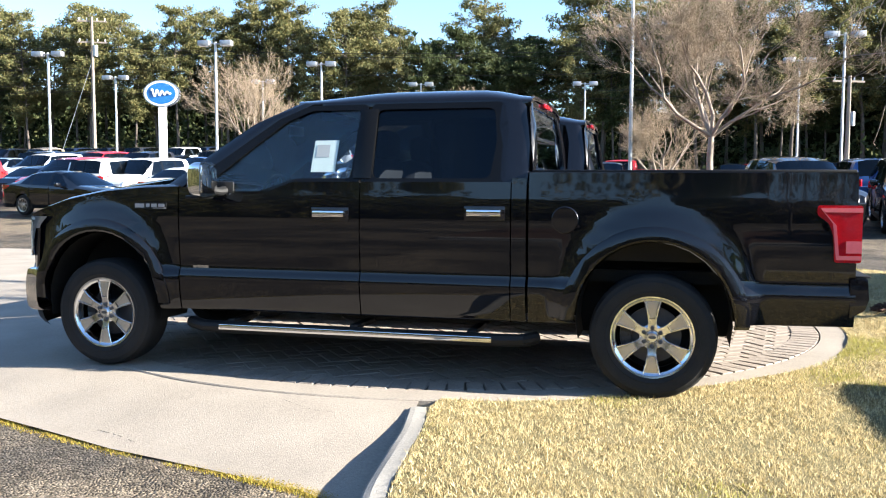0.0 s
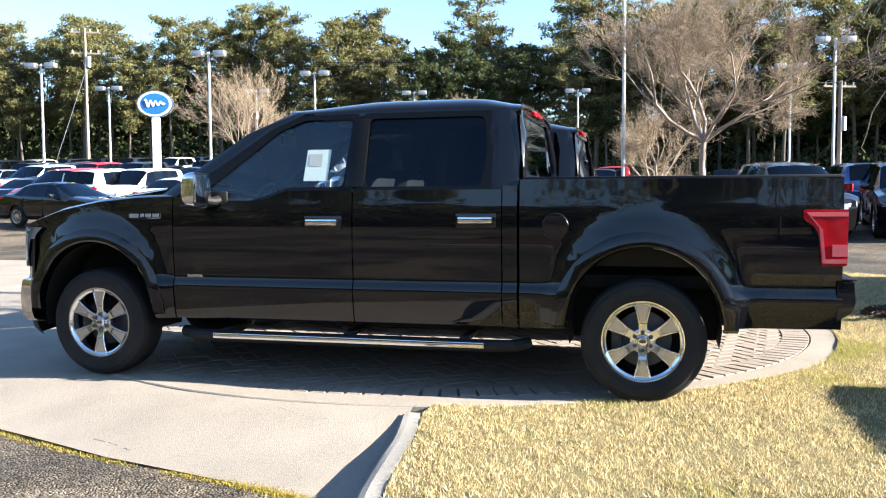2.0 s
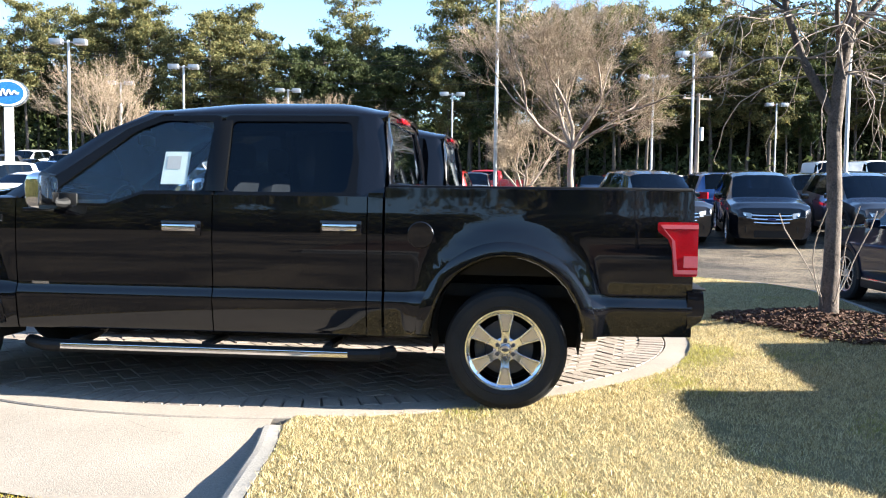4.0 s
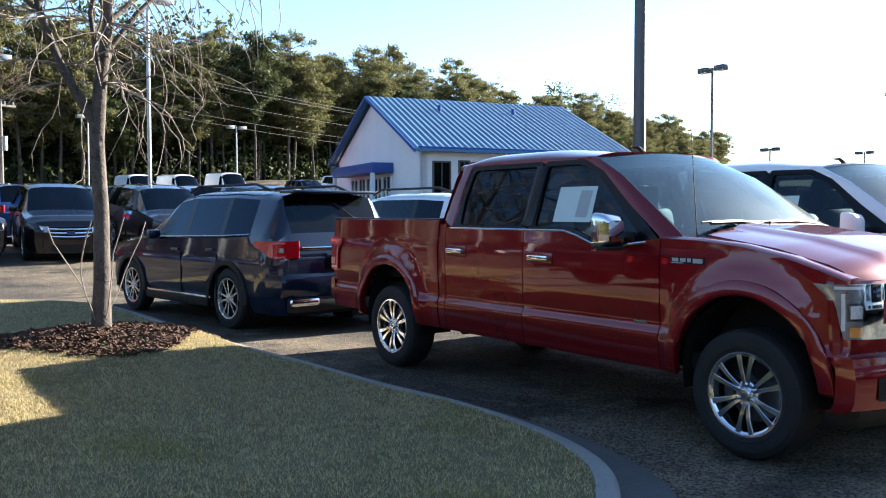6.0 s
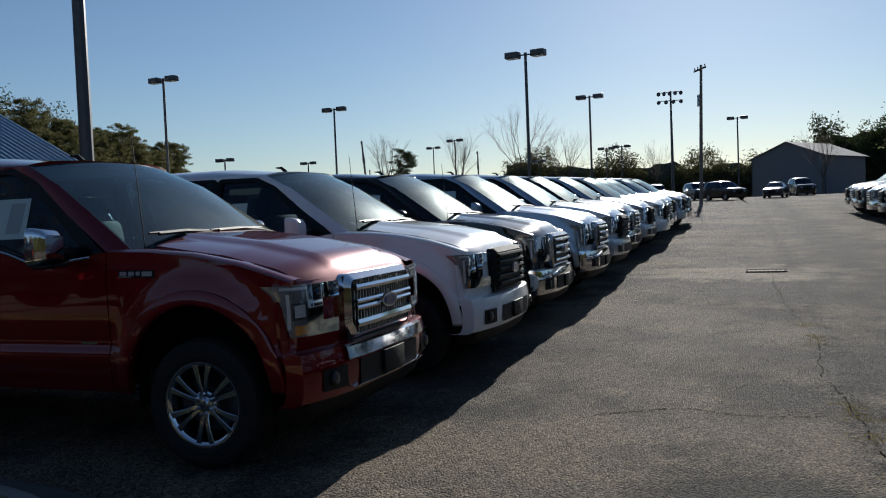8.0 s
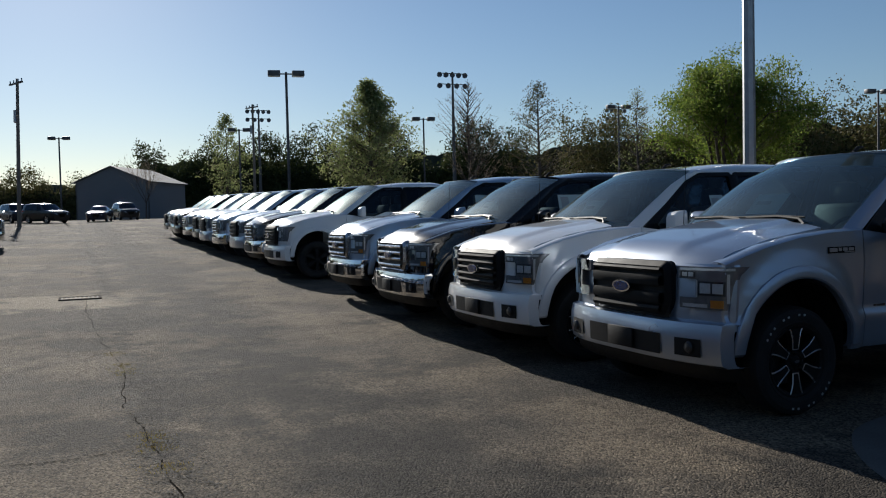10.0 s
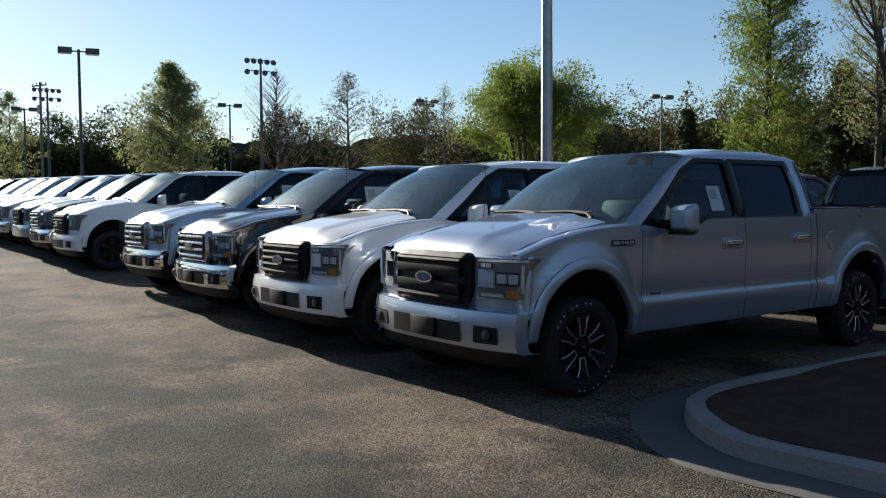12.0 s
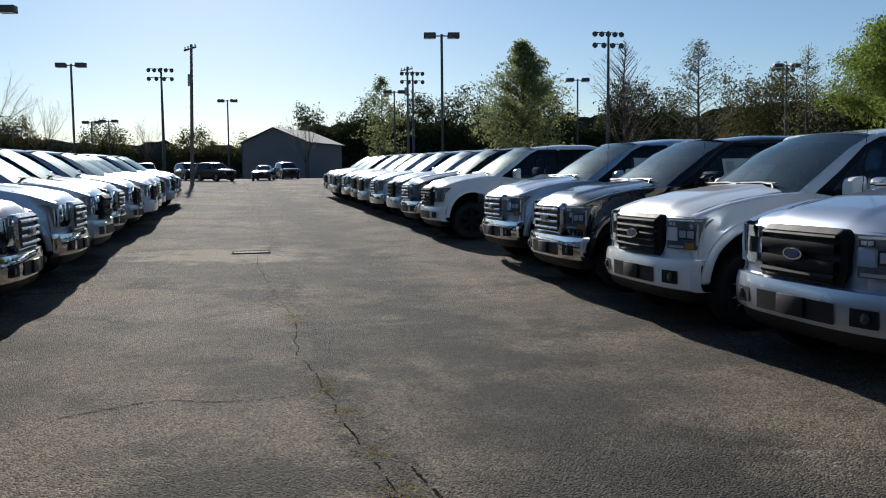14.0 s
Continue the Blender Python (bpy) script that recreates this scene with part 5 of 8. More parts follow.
ebony_truck = pickup(pose(12.16, -10.02, land(12.16, -10), 0, 0, 90), BLACK, "black crew-cab pickup with dark grille and chrome bumper", grille="satin", bumper=CHROME, rim=ALLOY, style="six",
                     group="trucks along the aisle", front_sticker=True)
tagged(far_black, "black crew-cab pickup parked behind the display truck")
thin(far_black, {"lug_nut", "spoke_face", "cap_badge", "brake_disc", "brake_caliper", "badge_bar", "printed_block"})
PAINTS = [("white", WHITE), ("black", BLACK), ("silver", SILVER), ("grey", GREY), ("ice blue", PALEBLUE), ("ruby red", RED), ("midnight blue", BLUEBLACK)]


def row_truck(model, paint_name, m):
    """A copy of one of the trucks in another paint."""
    src, own = {"white": (white_truck, WHITE), "silver": (silver_truck, SILVER), "ebony": (ebony_truck, BLACK)}[model]
    c = copy_thing(src, m)
    paint = dict(PAINTS)[paint_name]
    repaint(c, {own: paint})
    what = {"white": "black slatted grille", "silver": "black grille", "ebony": "chrome bumper"}[model]
    if m.translation.x > 23:
        thin(c, FARTHER)
    elif m.translation.x > 16 or m.translation.y < -15:
        thin(c)
    else:
        thin(c, {"badge_bar", "fender_badge", "printed_block", "rear_axle", "front_axle", "headliner", "exhaust_pipe"})
    tagged(c, f"{paint_name} crew-cab pickup with {what}, facing the aisle")
    return c


def row_y(x):
    return 0.12 * math.sin(x * 1.7) + 0.06 * math.sin(x * 4.1)


RIGHT = [(14.84, "ebony", "ice blue"), (19.55, "white", "white"), (22.2, "ebony", "black"), (24.85, "silver", "silver"), (27.5, "ebony", "ice blue"), (30.15, "white", "silver"),
         (32.8, "silver", "grey"), (35.45, "ebony", "white"), (38.1, "white", "black"), (40.75, "ebony", "silver"), (43.4, "white", "midnight blue")]
for x, mod, pn in RIGHT:
    row_truck(mod, pn, pose(x, -10.02 + row_y(x), land(x, -10), 0, 0, 90))
LEFT = [(9.05, "white", "white"), (11.75, "ebony", "black"), (14.45, "ebony", "silver"), (17.15, "white", "silver"), (19.85, "ebony", "midnight blue"), (22.65, "silver", "silver"), (25.3, "white", "white"),
        (27.95, "ebony", "grey"), (30.6, "silver", "silver"), (33.25, "white", "ice blue"), (35.9, "ebony", "black"), (38.55, "white", "white")]
for x, mod, pn in LEFT:
    row_truck(mod, pn, pose(x, -2.20 + row_y(x), land(x, -2), 0, 0, -90))
for x, mod, pn in ((7.6, "ebony", "midnight blue"), (10.3, "ebony", "ruby red"), (13.0, "white", "white"), (15.7, "silver", "grey"), (18.4, "ebony", "black")):
    row_truck(mod, pn, pose(x, -20.6, land(x, -20), 0, 0, -90))


# ---- cars ----
def car(m, paint, label, keys, W, wheels, r_tyre, glass_spans, shield, back, front="bright", group="", category="car", detail=True, cladding=False):
    """A car lofted over stations of (x low, x roof, belt z, roof-edge z, top z, roof half width); glass is cut out by spans of stations."""
    t = base(category.replace(" ", "_"), m, label, category, group)
    cols = []
    for k in range(len(keys) - 1):
        n = max(1, int(abs(keys[k + 1][0] - keys[k][0]) / (0.07 if detail else 0.13)))
        for i in range(n):
            f = i / n
            cols.append((k, [a + (b - a) * f for a, b in zip(keys[k], keys[k + 1])]))
    cols.append((len(keys) - 2, list(keys[-1])))
    ground = 0.24

    def ring(c):
        xl, xr, zb, ze, zt, wr = c
        tip = 1 - 0.20 * smooth((xl - keys[0][0] + 0.45) / 0.45) ** 2 - 0.12 * smooth((keys[-1][0] + 0.35 - xl) / 0.35) ** 2
        lo = ground
        for xa in wheels:
            u = abs(xl - xa) / (r_tyre + 0.06)
            if u < 1:
                lo = max(lo, r_tyre * 0.9 + (r_tyre + 0.075) * math.sqrt(1 - u * u))
        out = []
        for z, w in ((0.24, 0.90), (0.36, 0.965), (0.52, 0.995), (0.68, 0.985), (0.80, 1.0), (0.90, 0.985)):
            zz = min(max(z, lo), zb - 0.02)
            out.append((xl, W * w * tip, zz))
        out.append((xl, W * 0.955 * tip, zb))
        out.append((xr, min(wr, W * 0.93) * (tip if wr > .75 else 1), ze))
        out.append((xr, wr * 0.90 * (tip if wr > .75 else 1), ze + (zt - ze) * 0.55))
        out.append((xr, wr * 0.55, ze + (zt - ze) * 0.92))
        out.append((xr, 0.0, zt))
        return out
    rings = [ring(c) for _, c in cols]
    nl = len(rings[0])
    groups = {}
    for i in range(len(cols) - 1):
        k = cols[i][0]
        for j in range(nl - 1):
            for s in (1, -1):
                name = "body"
                if j == 6 and k in glass_spans:
                    name = ("window", k if detail else 0, s)
                elif j == 6 and k in (6, 8) and len(keys) > 11 and glass_spans[0] == 5:
                    name = ("window_pillar", k, s)
                elif j >= 7 and k == shield:
                    name = ("windscreen", 0, 0)
                elif j >= 8 and k == back:
                    name = ("rear_window", 0, 0)
                quad = [rings[i][j], rings[i + 1][j], rings[i + 1][j + 1], rings[i][j + 1]]
                quad = [(x, s * y, z) for x, y, z in quad]
                groups.setdefault(name, []).append(quad if s > 0 else quad[::-1])
    for end in (0, -1):
        rr = rings[end]
        for j in range(nl - 1):
            q = [(rr[j][0], rr[j][1], rr[j][2]), (rr[j + 1][0], rr[j + 1][1], rr[j + 1][2]), (rr[j + 1][0], -rr[j + 1][1], rr[j + 1][2]), (rr[j][0], -rr[j][1], rr[j][2])]
            groups["body"].append(q if end == -1 else q[::-1])
    for name, quads in groups.items():
        bm = bmesh.new()
        for q in quads:
            vs = [bm.verts.new(p) for p in q]
            bm.faces.new(vs)
        bmesh.ops.remove_doubles(bm, verts=bm.verts, dist=2e-4)
        bmesh.ops.recalc_face_normals(bm, faces=bm.faces)
        if name == "body":
            body = part("body", bm, paint, t)
        else:
            part(name[0], bm, GLOSSBLACK if name[0] == "window_pillar" else PRIVACY if name[0] == "window" and name[1] == 9 else TINT, t)
    for xa in wheels:
        for s in (1, -1):
            bm = bmesh.new()
            h = 0.11
            revolve(bm, [(0.0, -0.12), (r_tyre * 0.66, -0.10), (r_tyre * 0.66, h - 0.02), (r_tyre * 0.75, h), (r_tyre * 0.94, h - 0.01), (r_tyre, h - 0.04), (r_tyre, -h + 0.04), (r_tyre * 0.9, -h), (0.0, -h)], 28 if detail else 18)
            w = part("wheel", bm, RUBBER, t)
            bm = bmesh.new()
            rr = r_tyre * 0.66
            revolve(bm, [(rr + 0.006, h - 0.004), (rr - 0.012, h - 0.008), (rr - 0.02, h - 0.05)], 28)
            for k in range(5):
                rot = Matrix.Rotation(2 * math.pi * k / 5, 3, 'Y')
                for o in (-0.28, 0.28) if detail else (0,):
                    w0, w1 = (0.013, 0.014) if detail else (0.03, 0.035)
                    pts = [(0.03, h - 0.02, o * 0.05 - w0), (0.03, h - 0.02, o * 0.05 + w0), (rr - 0.006, h - 0.012, o * 0.22 + w1), (rr - 0.006, h - 0.012, o * 0.22 - w1)]
                    bm.faces.new([bm.verts.new(rot @ Vector(p)) for p in pts])
            revolve(bm, [(0.0, h - 0.012), (0.06, h - 0.014), (0.07, h - 0.05)], 16)
            bmesh.ops.recalc_face_normals(bm, faces=bm.faces)
            part("rim", bm, ALLOY, w, "bright spoked rim")
            w.matrix_basis = pose(xa, s * (W - 0.125), r_tyre, 0, 0, 0 if s > 0 else 180)
    bm = bmesh.new()
    box(bm, ((wheels[0] + wheels[1]) / 2, 0, 0.36), (wheels[0] - wheels[1] + 1.2, W * 1.5, 0.22), 0.04)
    part("underbody", bm, UNDER, t)
    # lamps, grille, mirrors, handles
    x0, xb = keys[0][0], keys[-1][0]
    zb0, zbr = keys[1][2], keys[-2][2]
    for s in (1, -1):
        bm = bmesh.new()
        q = [(x0 - 0.005 - 0.28 * u * u, s * W * (0.48 + 0.40 * u)) for u in (0, 0.33, 0.66, 1)]
        rise = (0.0, 0.012, 0.030, 0.055)
        sheet(bm, [[(x + 0.035 - 0.03 * v, y, zb0 - 0.185 + 0.125 * v + rise[k] * (0.5 + 0.5 * v)) for k, (x, y) in enumerate(q)] for v in (0, 0.3, 0.7, 1)])
        hl = part("headlamp", bm, LAMPGREY, t, "clear headlamp")
        if detail:
            bm = bmesh.new()
            sheet(bm, [[(x + 0.043 - 0.03 * v, y, zb0 - 0.185 + 0.125 * v + rise[k + 1] * 0.8) for k, (x, y) in enumerate(q[1:3])] for v in (0.25, 0.75)])
            part("reflector", bm, LENSWHITE, hl)
            bm = bmesh.new()
            tube(bm, [(x0 - 0.03, s * W * 0.62, 0.42), (x0 - 0.09, s * W * 0.78, 0.43), (x0 - 0.17, s * W * 0.84, 0.50)], 0.016, 6)
            part("fog_lamp_trim", bm, CHROME, t)
            bm = bmesh.new()
            sheet(bm, [[(x0 + 0.012 - 0.10 * u, s * W * (0.60 + 0.20 * u), z) for u in (0, 0.5, 1)] for z in (0.40, 0.54)])
            part("fog_lamp_recess", bm, PLASTIC, t)
        side = [(xb + 0.44, 0.990), (xb + 0.28, 0.990), (xb + 0.15, 0.965), (xb + 0.065, 0.915), (xb + 0.022, 0.82), (xb + 0.008, 0.64)]
        rows = []
        for k, (x, f) in enumerate(side):
            lo, hi = zbr - (0.085, 0.13, 0.20, 0.225, 0.225, 0.215)[k], zbr - 0.015
            rows.append([(x - 0.012 * (k > 2), s * (W * f + 0.010), lo + (hi - lo) * q / 4) for q in range(5)])
        lamp = part("tail_lamp", shell(rows, (0.04, -s * 0.04, 0), (-0.5, s, 0)), REDLENS, t, "red wrap-round tail lamp")
        if cladding:
            bm = bmesh.new()
            sheet(bm, [[(x - 0.020, s * (W * f + 0.013), z) for z in (zbr - 0.150, zbr - 0.095)] for x, f in ((xb + 0.056, 0.895), (xb + 0.030, 0.845))])
            bmesh.ops.recalc_face_normals(bm, faces=bm.faces)
            part("lamp_insert", bm, SATIN, lamp)
            bm = bmesh.new()
            px, pf = xb + 0.11, 0.942
            loop = [(xb + 0.022, 0.83, zbr - 0.20), (xb + 0.064, 0.91, zbr - 0.205), (px, pf, zbr - 0.19), (px, pf, zbr - 0.05), (xb + 0.064, 0.91, zbr - 0.035), (xb + 0.022, 0.83, zbr - 0.04)]
            tube(bm, [(x - 0.016, s * (W * f + 0.012), z) for x, f, z in loop], 0.011, 6)
            part("light_guide", bm, REDBAR, lamp, "brighter red C-shaped light guide")
            for xa in wheels:
                rows = []
                for i in range(19):
                    a = math.pi * i / 18
                    r = []
                    for g, out in ((0.040, -0.05), (0.042, 0.010), (0.060, 0.016), (0.105, 0.012), (0.112, -0.010)):
                        r.append((xa + (r_tyre + 0.015 + g) * math.cos(a), s * (W + out), max(0.27, r_tyre * 0.9 + (r_tyre + 0.03 + g) * math.sin(a))))
                    rows.append(r)
                part("wheel_arch_trim", shell(rows, (0, -s * 0.01, 0), (0, s, 0)), PLASTIC, t, "black plastic wheel-arch trim")
            bm = bmesh.new()
            x1, x2 = wheels[0] - r_tyre - 0.12, wheels[1] + r_tyre + 0.12
            box(bm, ((x1 + x2) / 2, s * (W * 0.965), 0.315), (x1 - x2, 0.06, 0.15), 0.02)
            part("sill_cladding", bm, PLASTIC, t, "black plastic sill")
        if detail:
            cow = keys[shield + 1][0]
            bm = bmesh.new()
            box(bm, (cow - 0.28, s * (W + 0.10), keys[shield + 1][2] + 0.06), (0.12, 0.19, 0.13), 0.035)
            box(bm, (cow - 0.30, s * (W - 0.0), keys[shield + 1][2] + 0.01), (0.08, 0.10, 0.04), 0.01)
            part("wing_mirror", bm, paint, t)
            for k in glass_spans[:2]:
                bm = bmesh.new()
                box(bm, (keys[k + 1][0] + 0.16, s * (W * 0.995), keys[k][2] - 0.13), (0.20, 0.035, 0.035), 0.008)
                part("door_handle", bm, paint, t)
                bm = bmesh.new()
                box(bm, (keys[k + 1][0], s * (W * 0.985), 0.62), (0.008, 0.03, 0.62))
                part("door_seam", bm, UNDER, t)
    bm = bmesh.new()
    gw = 0.50 * W
    sheet(bm, [[(x0 + 0.014 - 0.03 * y * y, y * gw * f, z) for y in (-1, -0.5, 0, 0.5, 1)] for z, f in ((zb0 - 0.37, 0.72), (zb0 - 0.20, 1.0), (zb0 - 0.07, 0.94))])
    g = part("grille", bm, GLOSSBLACK, t)
    if detail and front == "bright":
        for zc, f in ((zb0 - 0.115, 0.98), (zb0 - 0.205, 0.98), (zb0 - 0.295, 0.84)):
            bm = bmesh.new()
            tube(bm, [(x0 + 0.026 - 0.03 * y * y, y * gw * f, zc + 0.012 * y * y) for y in (-1, -0.6, -0.2, 0.2, 0.6, 1)], 0.020, 6)
            part("grille_bar", bm, CHROME, g)
        bm = bmesh.new()
        box(bm, (x0 + 0.045, 0, zb0 - 0.205), (0.02, 0.19, 0.08), 0.009)
        part("badge_plate", bm, OVALBLUE, g)
    if detail:
        bm = bmesh.new()
        sheet(bm, [[(x0 + 0.014 - 0.02 * abs(y), y * W * 0.58, z) for y in (-1, 0, 1)] for z in (0.27, 0.44)])
        part("air_intake", bm, PLASTIC, t)
    return t


SUV = [(0.93, 0.90, 0.78, 0.80, 0.82, 0.62), (0.86, 0.80, 0.92, 0.955, 0.985, 0.72), (0.5, 0.5, 1.01, 1.05, 1.10, 0.82), (-0.15, -0.15, 1.07, 1.10, 1.16, 0.84), (-0.42, -0.30, 1.09, 1.13, 1.18, 0.82),
       (-0.72, -1.18, 1.10, 1.61, 1.70, 0.72), (-1.62, -1.62, 1.12, 1.65, 1.76, 0.745), (-1.72, -1.72, 1.12, 1.65, 1.765, 0.745), (-2.60, -2.58, 1.14, 1.65, 1.765, 0.74), (-2.70, -2.68, 1.14, 1.65, 1.76, 0.74),
       (-3.36, -3.28, 1.17, 1.62, 1.74, 0.725), (-3.68, -3.66, 1.17, 1.60, 1.70, 0.715), (-3.90, -3.86, 1.14, 1.20, 1.22, 0.80), (-3.98, -3.95, 0.90, 0.92, 0.94, 0.78)]
SEDAN = [(0.92, 0.90, 0.66, 0.68, 0.70, 0.58), (0.82, 0.80, 0.78, 0.81, 0.83, 0.70), (0.4, 0.4, 0.86, 0.90, 0.93, 0.78), (-0.2, -0.2, 0.91, 0.95, 0.99, 0.80), (-0.42, -0.42, 0.93, 0.97, 1.01, 0.80),
         (-0.78, -1.36, 0.95, 1.33, 1.41, 0.60), (-1.62, -1.66, 0.97, 1.38, 1.46, 0.61), (-1.70, -1.74, 0.97, 1.38, 1.46, 0.61), (-2.52, -2.46, 0.99, 1.35, 1.43, 0.60), (-2.60, -2.52, 0.99, 1.345, 1.42, 0.60),
         (-2.98, -2.80, 1.01, 1.29, 1.37, 0.59), (-3.40, -3.38, 1.02, 1.05, 1.08, 0.72), (-3.80, -3.78, 0.98, 1.01, 1.03, 0.70), (-3.95, -3.95, 0.82, 0.84, 0.86, 0.62)]
VAN = [(0.80, 0.78, 0.80, 0.84, 0.88, 0.70), (0.72, 0.68, 1.02, 1.06, 1.10, 0.80), (0.45, 0.40, 1.14, 1.18, 1.24, 0.84), (0.30, 0.25, 1.18, 1.24, 1.30, 0.84),
       (-0.05, -0.55, 1.22, 1.82, 2.00, 0.78), (-0.9, -0.9, 1.22, 1.90, 2.08, 0.80), (-1.0, -1.0, 1.22, 1.90, 2.08, 0.80), (-4.0, -4.0, 1.22, 1.90, 2.08, 0.80), (-4.15, -4.10, 1.10, 1.80, 2.00, 0.78), (-4.2, -4.18, 0.90, 1.0, 1.1, 0.80)]


def stand(x, y, rot):
    """A pose on the ground that follows its slope."""
    z = land(x, y)
    f = Vector((math.cos(radians(rot)), math.sin(radians(rot))))
    slope = (land(x + f.x * 1.5, y + f.y * 1.5) - land(x - f.x * 1.5, y - f.y * 1.5)) / 3.0
    return pose(x, y, z, 0, 0, rot) @ pose(0, 0, 0, 0, -math.degrees(math.atan(slope)), 0)


def suv(m, paint, label, **k):
    return car(m, paint, label, SUV, 0.98, (0.0, -2.86), 0.385, [5, 7, 9], 4, 11, category="sport utility", cladding=True, **k)


navy = suv(pose(5.70, 8.16, land(6, 6), 0, 0, 96.5), BLUEBLACK, "dark navy sport utility with bright rims parked beside the kerb", group="parked cars")
bm = bmesh.new()
box(bm, (-3.945, 0, 1.035), (0.05, 1.16, 0.040), 0.01)
part("tailgate_strip", bm, CHROME, navy)
for s in (1, -1):
    bm = bmesh.new()
    tube(bm, [(-1.2, s * 0.60, 1.74), (-1.5, s * 0.62, 1.82), (-3.0, s * 0.61, 1.82), (-3.3, s * 0.59, 1.74)], 0.018, 6)
    part("roof_rail", bm, PLASTIC, navy)
    bm = bmesh.new()
    box(bm, (-1.43, s * 0.975, 0.37), (2.0, 0.02, 0.03), 0.006)
    part("sill_strip", bm, CHROME, navy)
    bm = bmesh.new()
    box(bm, (-4.035, s * 0.60, 0.40), (0.10, 0.40, 0.10), 0.035)
    part("exhaust_trim", bm, CHROME, navy)
bm = bmesh.new()
box(bm, (-3.70, 0, 1.715), (0.34, 1.24, 0.040), 0.014)
part("roof_spoiler", bm, BLUEBLACK, navy)
bm = bmesh.new()
box(bm, (-4.00, 0, 0.37), (0.12, 1.62, 0.20), 0.05)
part("rear_valance", bm, PLASTIC, navy)
rows = []
for z, dx in ((0.46, 0.0), (0.50, -0.03), (0.62, -0.04), (0.70, -0.03), (0.735, 0.0), (0.74, 0.08)):
    rows.append([(-3.55, -0.975, z), (-3.80, -0.955, z), (-3.95 + dx, -0.88, z)] + [(-4.03 + dx, y, z) for y in (-0.70, -0.35, 0, 0.35, 0.70)] + [(-3.95 + dx, 0.88, z), (-3.80, 0.955, z), (-3.55, 0.975, z)])
part("rear_bumper", shell(rows, (0.03, 0, 0), (-1, 0, 0)), BLUEBLACK, navy)
bm = bmesh.new()
box(bm, (-3.985, 0, 0.86), (0.03, 0.52, 0.17), 0.012)
part("plate_recess", bm, GLOSSBLACK, navy)
for y in (-0.80, 0.80):
    bm = bmesh.new()
    tube(bm, [(-3.99, y, 0.76), (-3.99, y * 0.985, 0.92)], 0.005, 4)
    part("tailgate_seam", bm, UNDER, navy)
bm = bmesh.new()
tube(bm, [(-3.74, -0.05, 1.58), (-3.80, -0.30, 1.40), (-3.79, -0.42, 1.38)], 0.010, 5)
part("rear_wiper", bm, UNDER, navy)
for s in (1, -1):
    bm = bmesh.new()
    tube(bm, [(-0.80, s * 0.945, 1.125), (-1.7, s * 0.945, 1.145), (-2.65, s * 0.945, 1.165), (-3.36, s * 0.935, 1.195)], 0.010, 5)
    part("window_strip", bm, SATIN, navy, "bright strip under the side windows")
white_suv = copy_thing(navy, pose(8.85, 8.05, land(8.8, 6), 0, 0, 90))
repaint(white_suv, {BLUEBLACK: WHITE})
tagged(white_suv, "white sport utility with roof rails in the next bay")
for x, pnt, nm in ((11.6, SILVER, "silver"), (14.4, BLACK, "black"), (17.2, WHITE, "white")):
    c = copy_thing(navy, stand(x, 8.1, 90))
    repaint(c, {BLUEBLACK: pnt})
    tagged(c, f"{nm} sport utility parked in the row of cars")
    thin(c, {"grille", "grille_bar", "badge_plate", "air_intake", "fog_lamp_trim", "fog_lamp_recess", "headlamp", "reflector", "rear_wiper", "plate_recess", "tailgate_seam", "exhaust_trim", "underbody"})
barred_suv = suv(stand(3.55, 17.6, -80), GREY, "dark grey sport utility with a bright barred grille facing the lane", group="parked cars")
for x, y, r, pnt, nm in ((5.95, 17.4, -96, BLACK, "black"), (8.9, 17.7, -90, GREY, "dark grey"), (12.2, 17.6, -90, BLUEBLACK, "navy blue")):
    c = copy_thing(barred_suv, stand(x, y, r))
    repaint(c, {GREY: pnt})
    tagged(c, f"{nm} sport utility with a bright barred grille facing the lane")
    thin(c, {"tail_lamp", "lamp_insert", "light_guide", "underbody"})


def sedan(m, paint, label, **k):
    return car(m, paint, label, SEDAN, 0.92, (0.0, -2.85), 0.33, [5, 7, 9], 4, 10, category="saloon car", **k)


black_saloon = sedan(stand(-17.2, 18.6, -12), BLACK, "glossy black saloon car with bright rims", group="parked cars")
small_suv = car(stand(-30, 30, -90), WHITE, "white sport utility in the rows of the car park", [tuple(q * (0.94 if i < 2 else 1.0) for i, q in enumerate(k)) for k in SUV], 0.93, (0.0, -2.70), 0.35, [5, 7, 9], 4, 11,
                category="sport utility", detail=False, group="rows of parked cars")
small_car = car(stand(-27, 30, -90), WHITE, "white saloon car in the rows of the car park", SEDAN, 0.90, (0.0, -2.80), 0.32, [5, 7, 9], 4, 10, category="saloon car", detail=False, group="rows of parked cars")
van = car(stand(19.6, 55, -90) @ Matrix.Diagonal((1, 1, 1.28, 1)), WHITE, "white high-roof delivery van", VAN, 1.0, (0.0, -3.3), 0.36, [4], 3, 8, category="van", detail=False, group="vans")
for x, y, r in ((22.6, 54.6, -88), (25.8, 54.0, -92)):
    copy_thing(van, stand(x, y, r))
rcars = random.Random(21)
LOT = [("white", WHITE), ("white", WHITE), ("silver", SILVER), ("grey", GREY), ("black", BLACK), ("red", RACERED), ("blue", BLUE), ("navy blue", BLUEBLACK), ("tan", TAN), ("ice blue", PALEBLUE)]
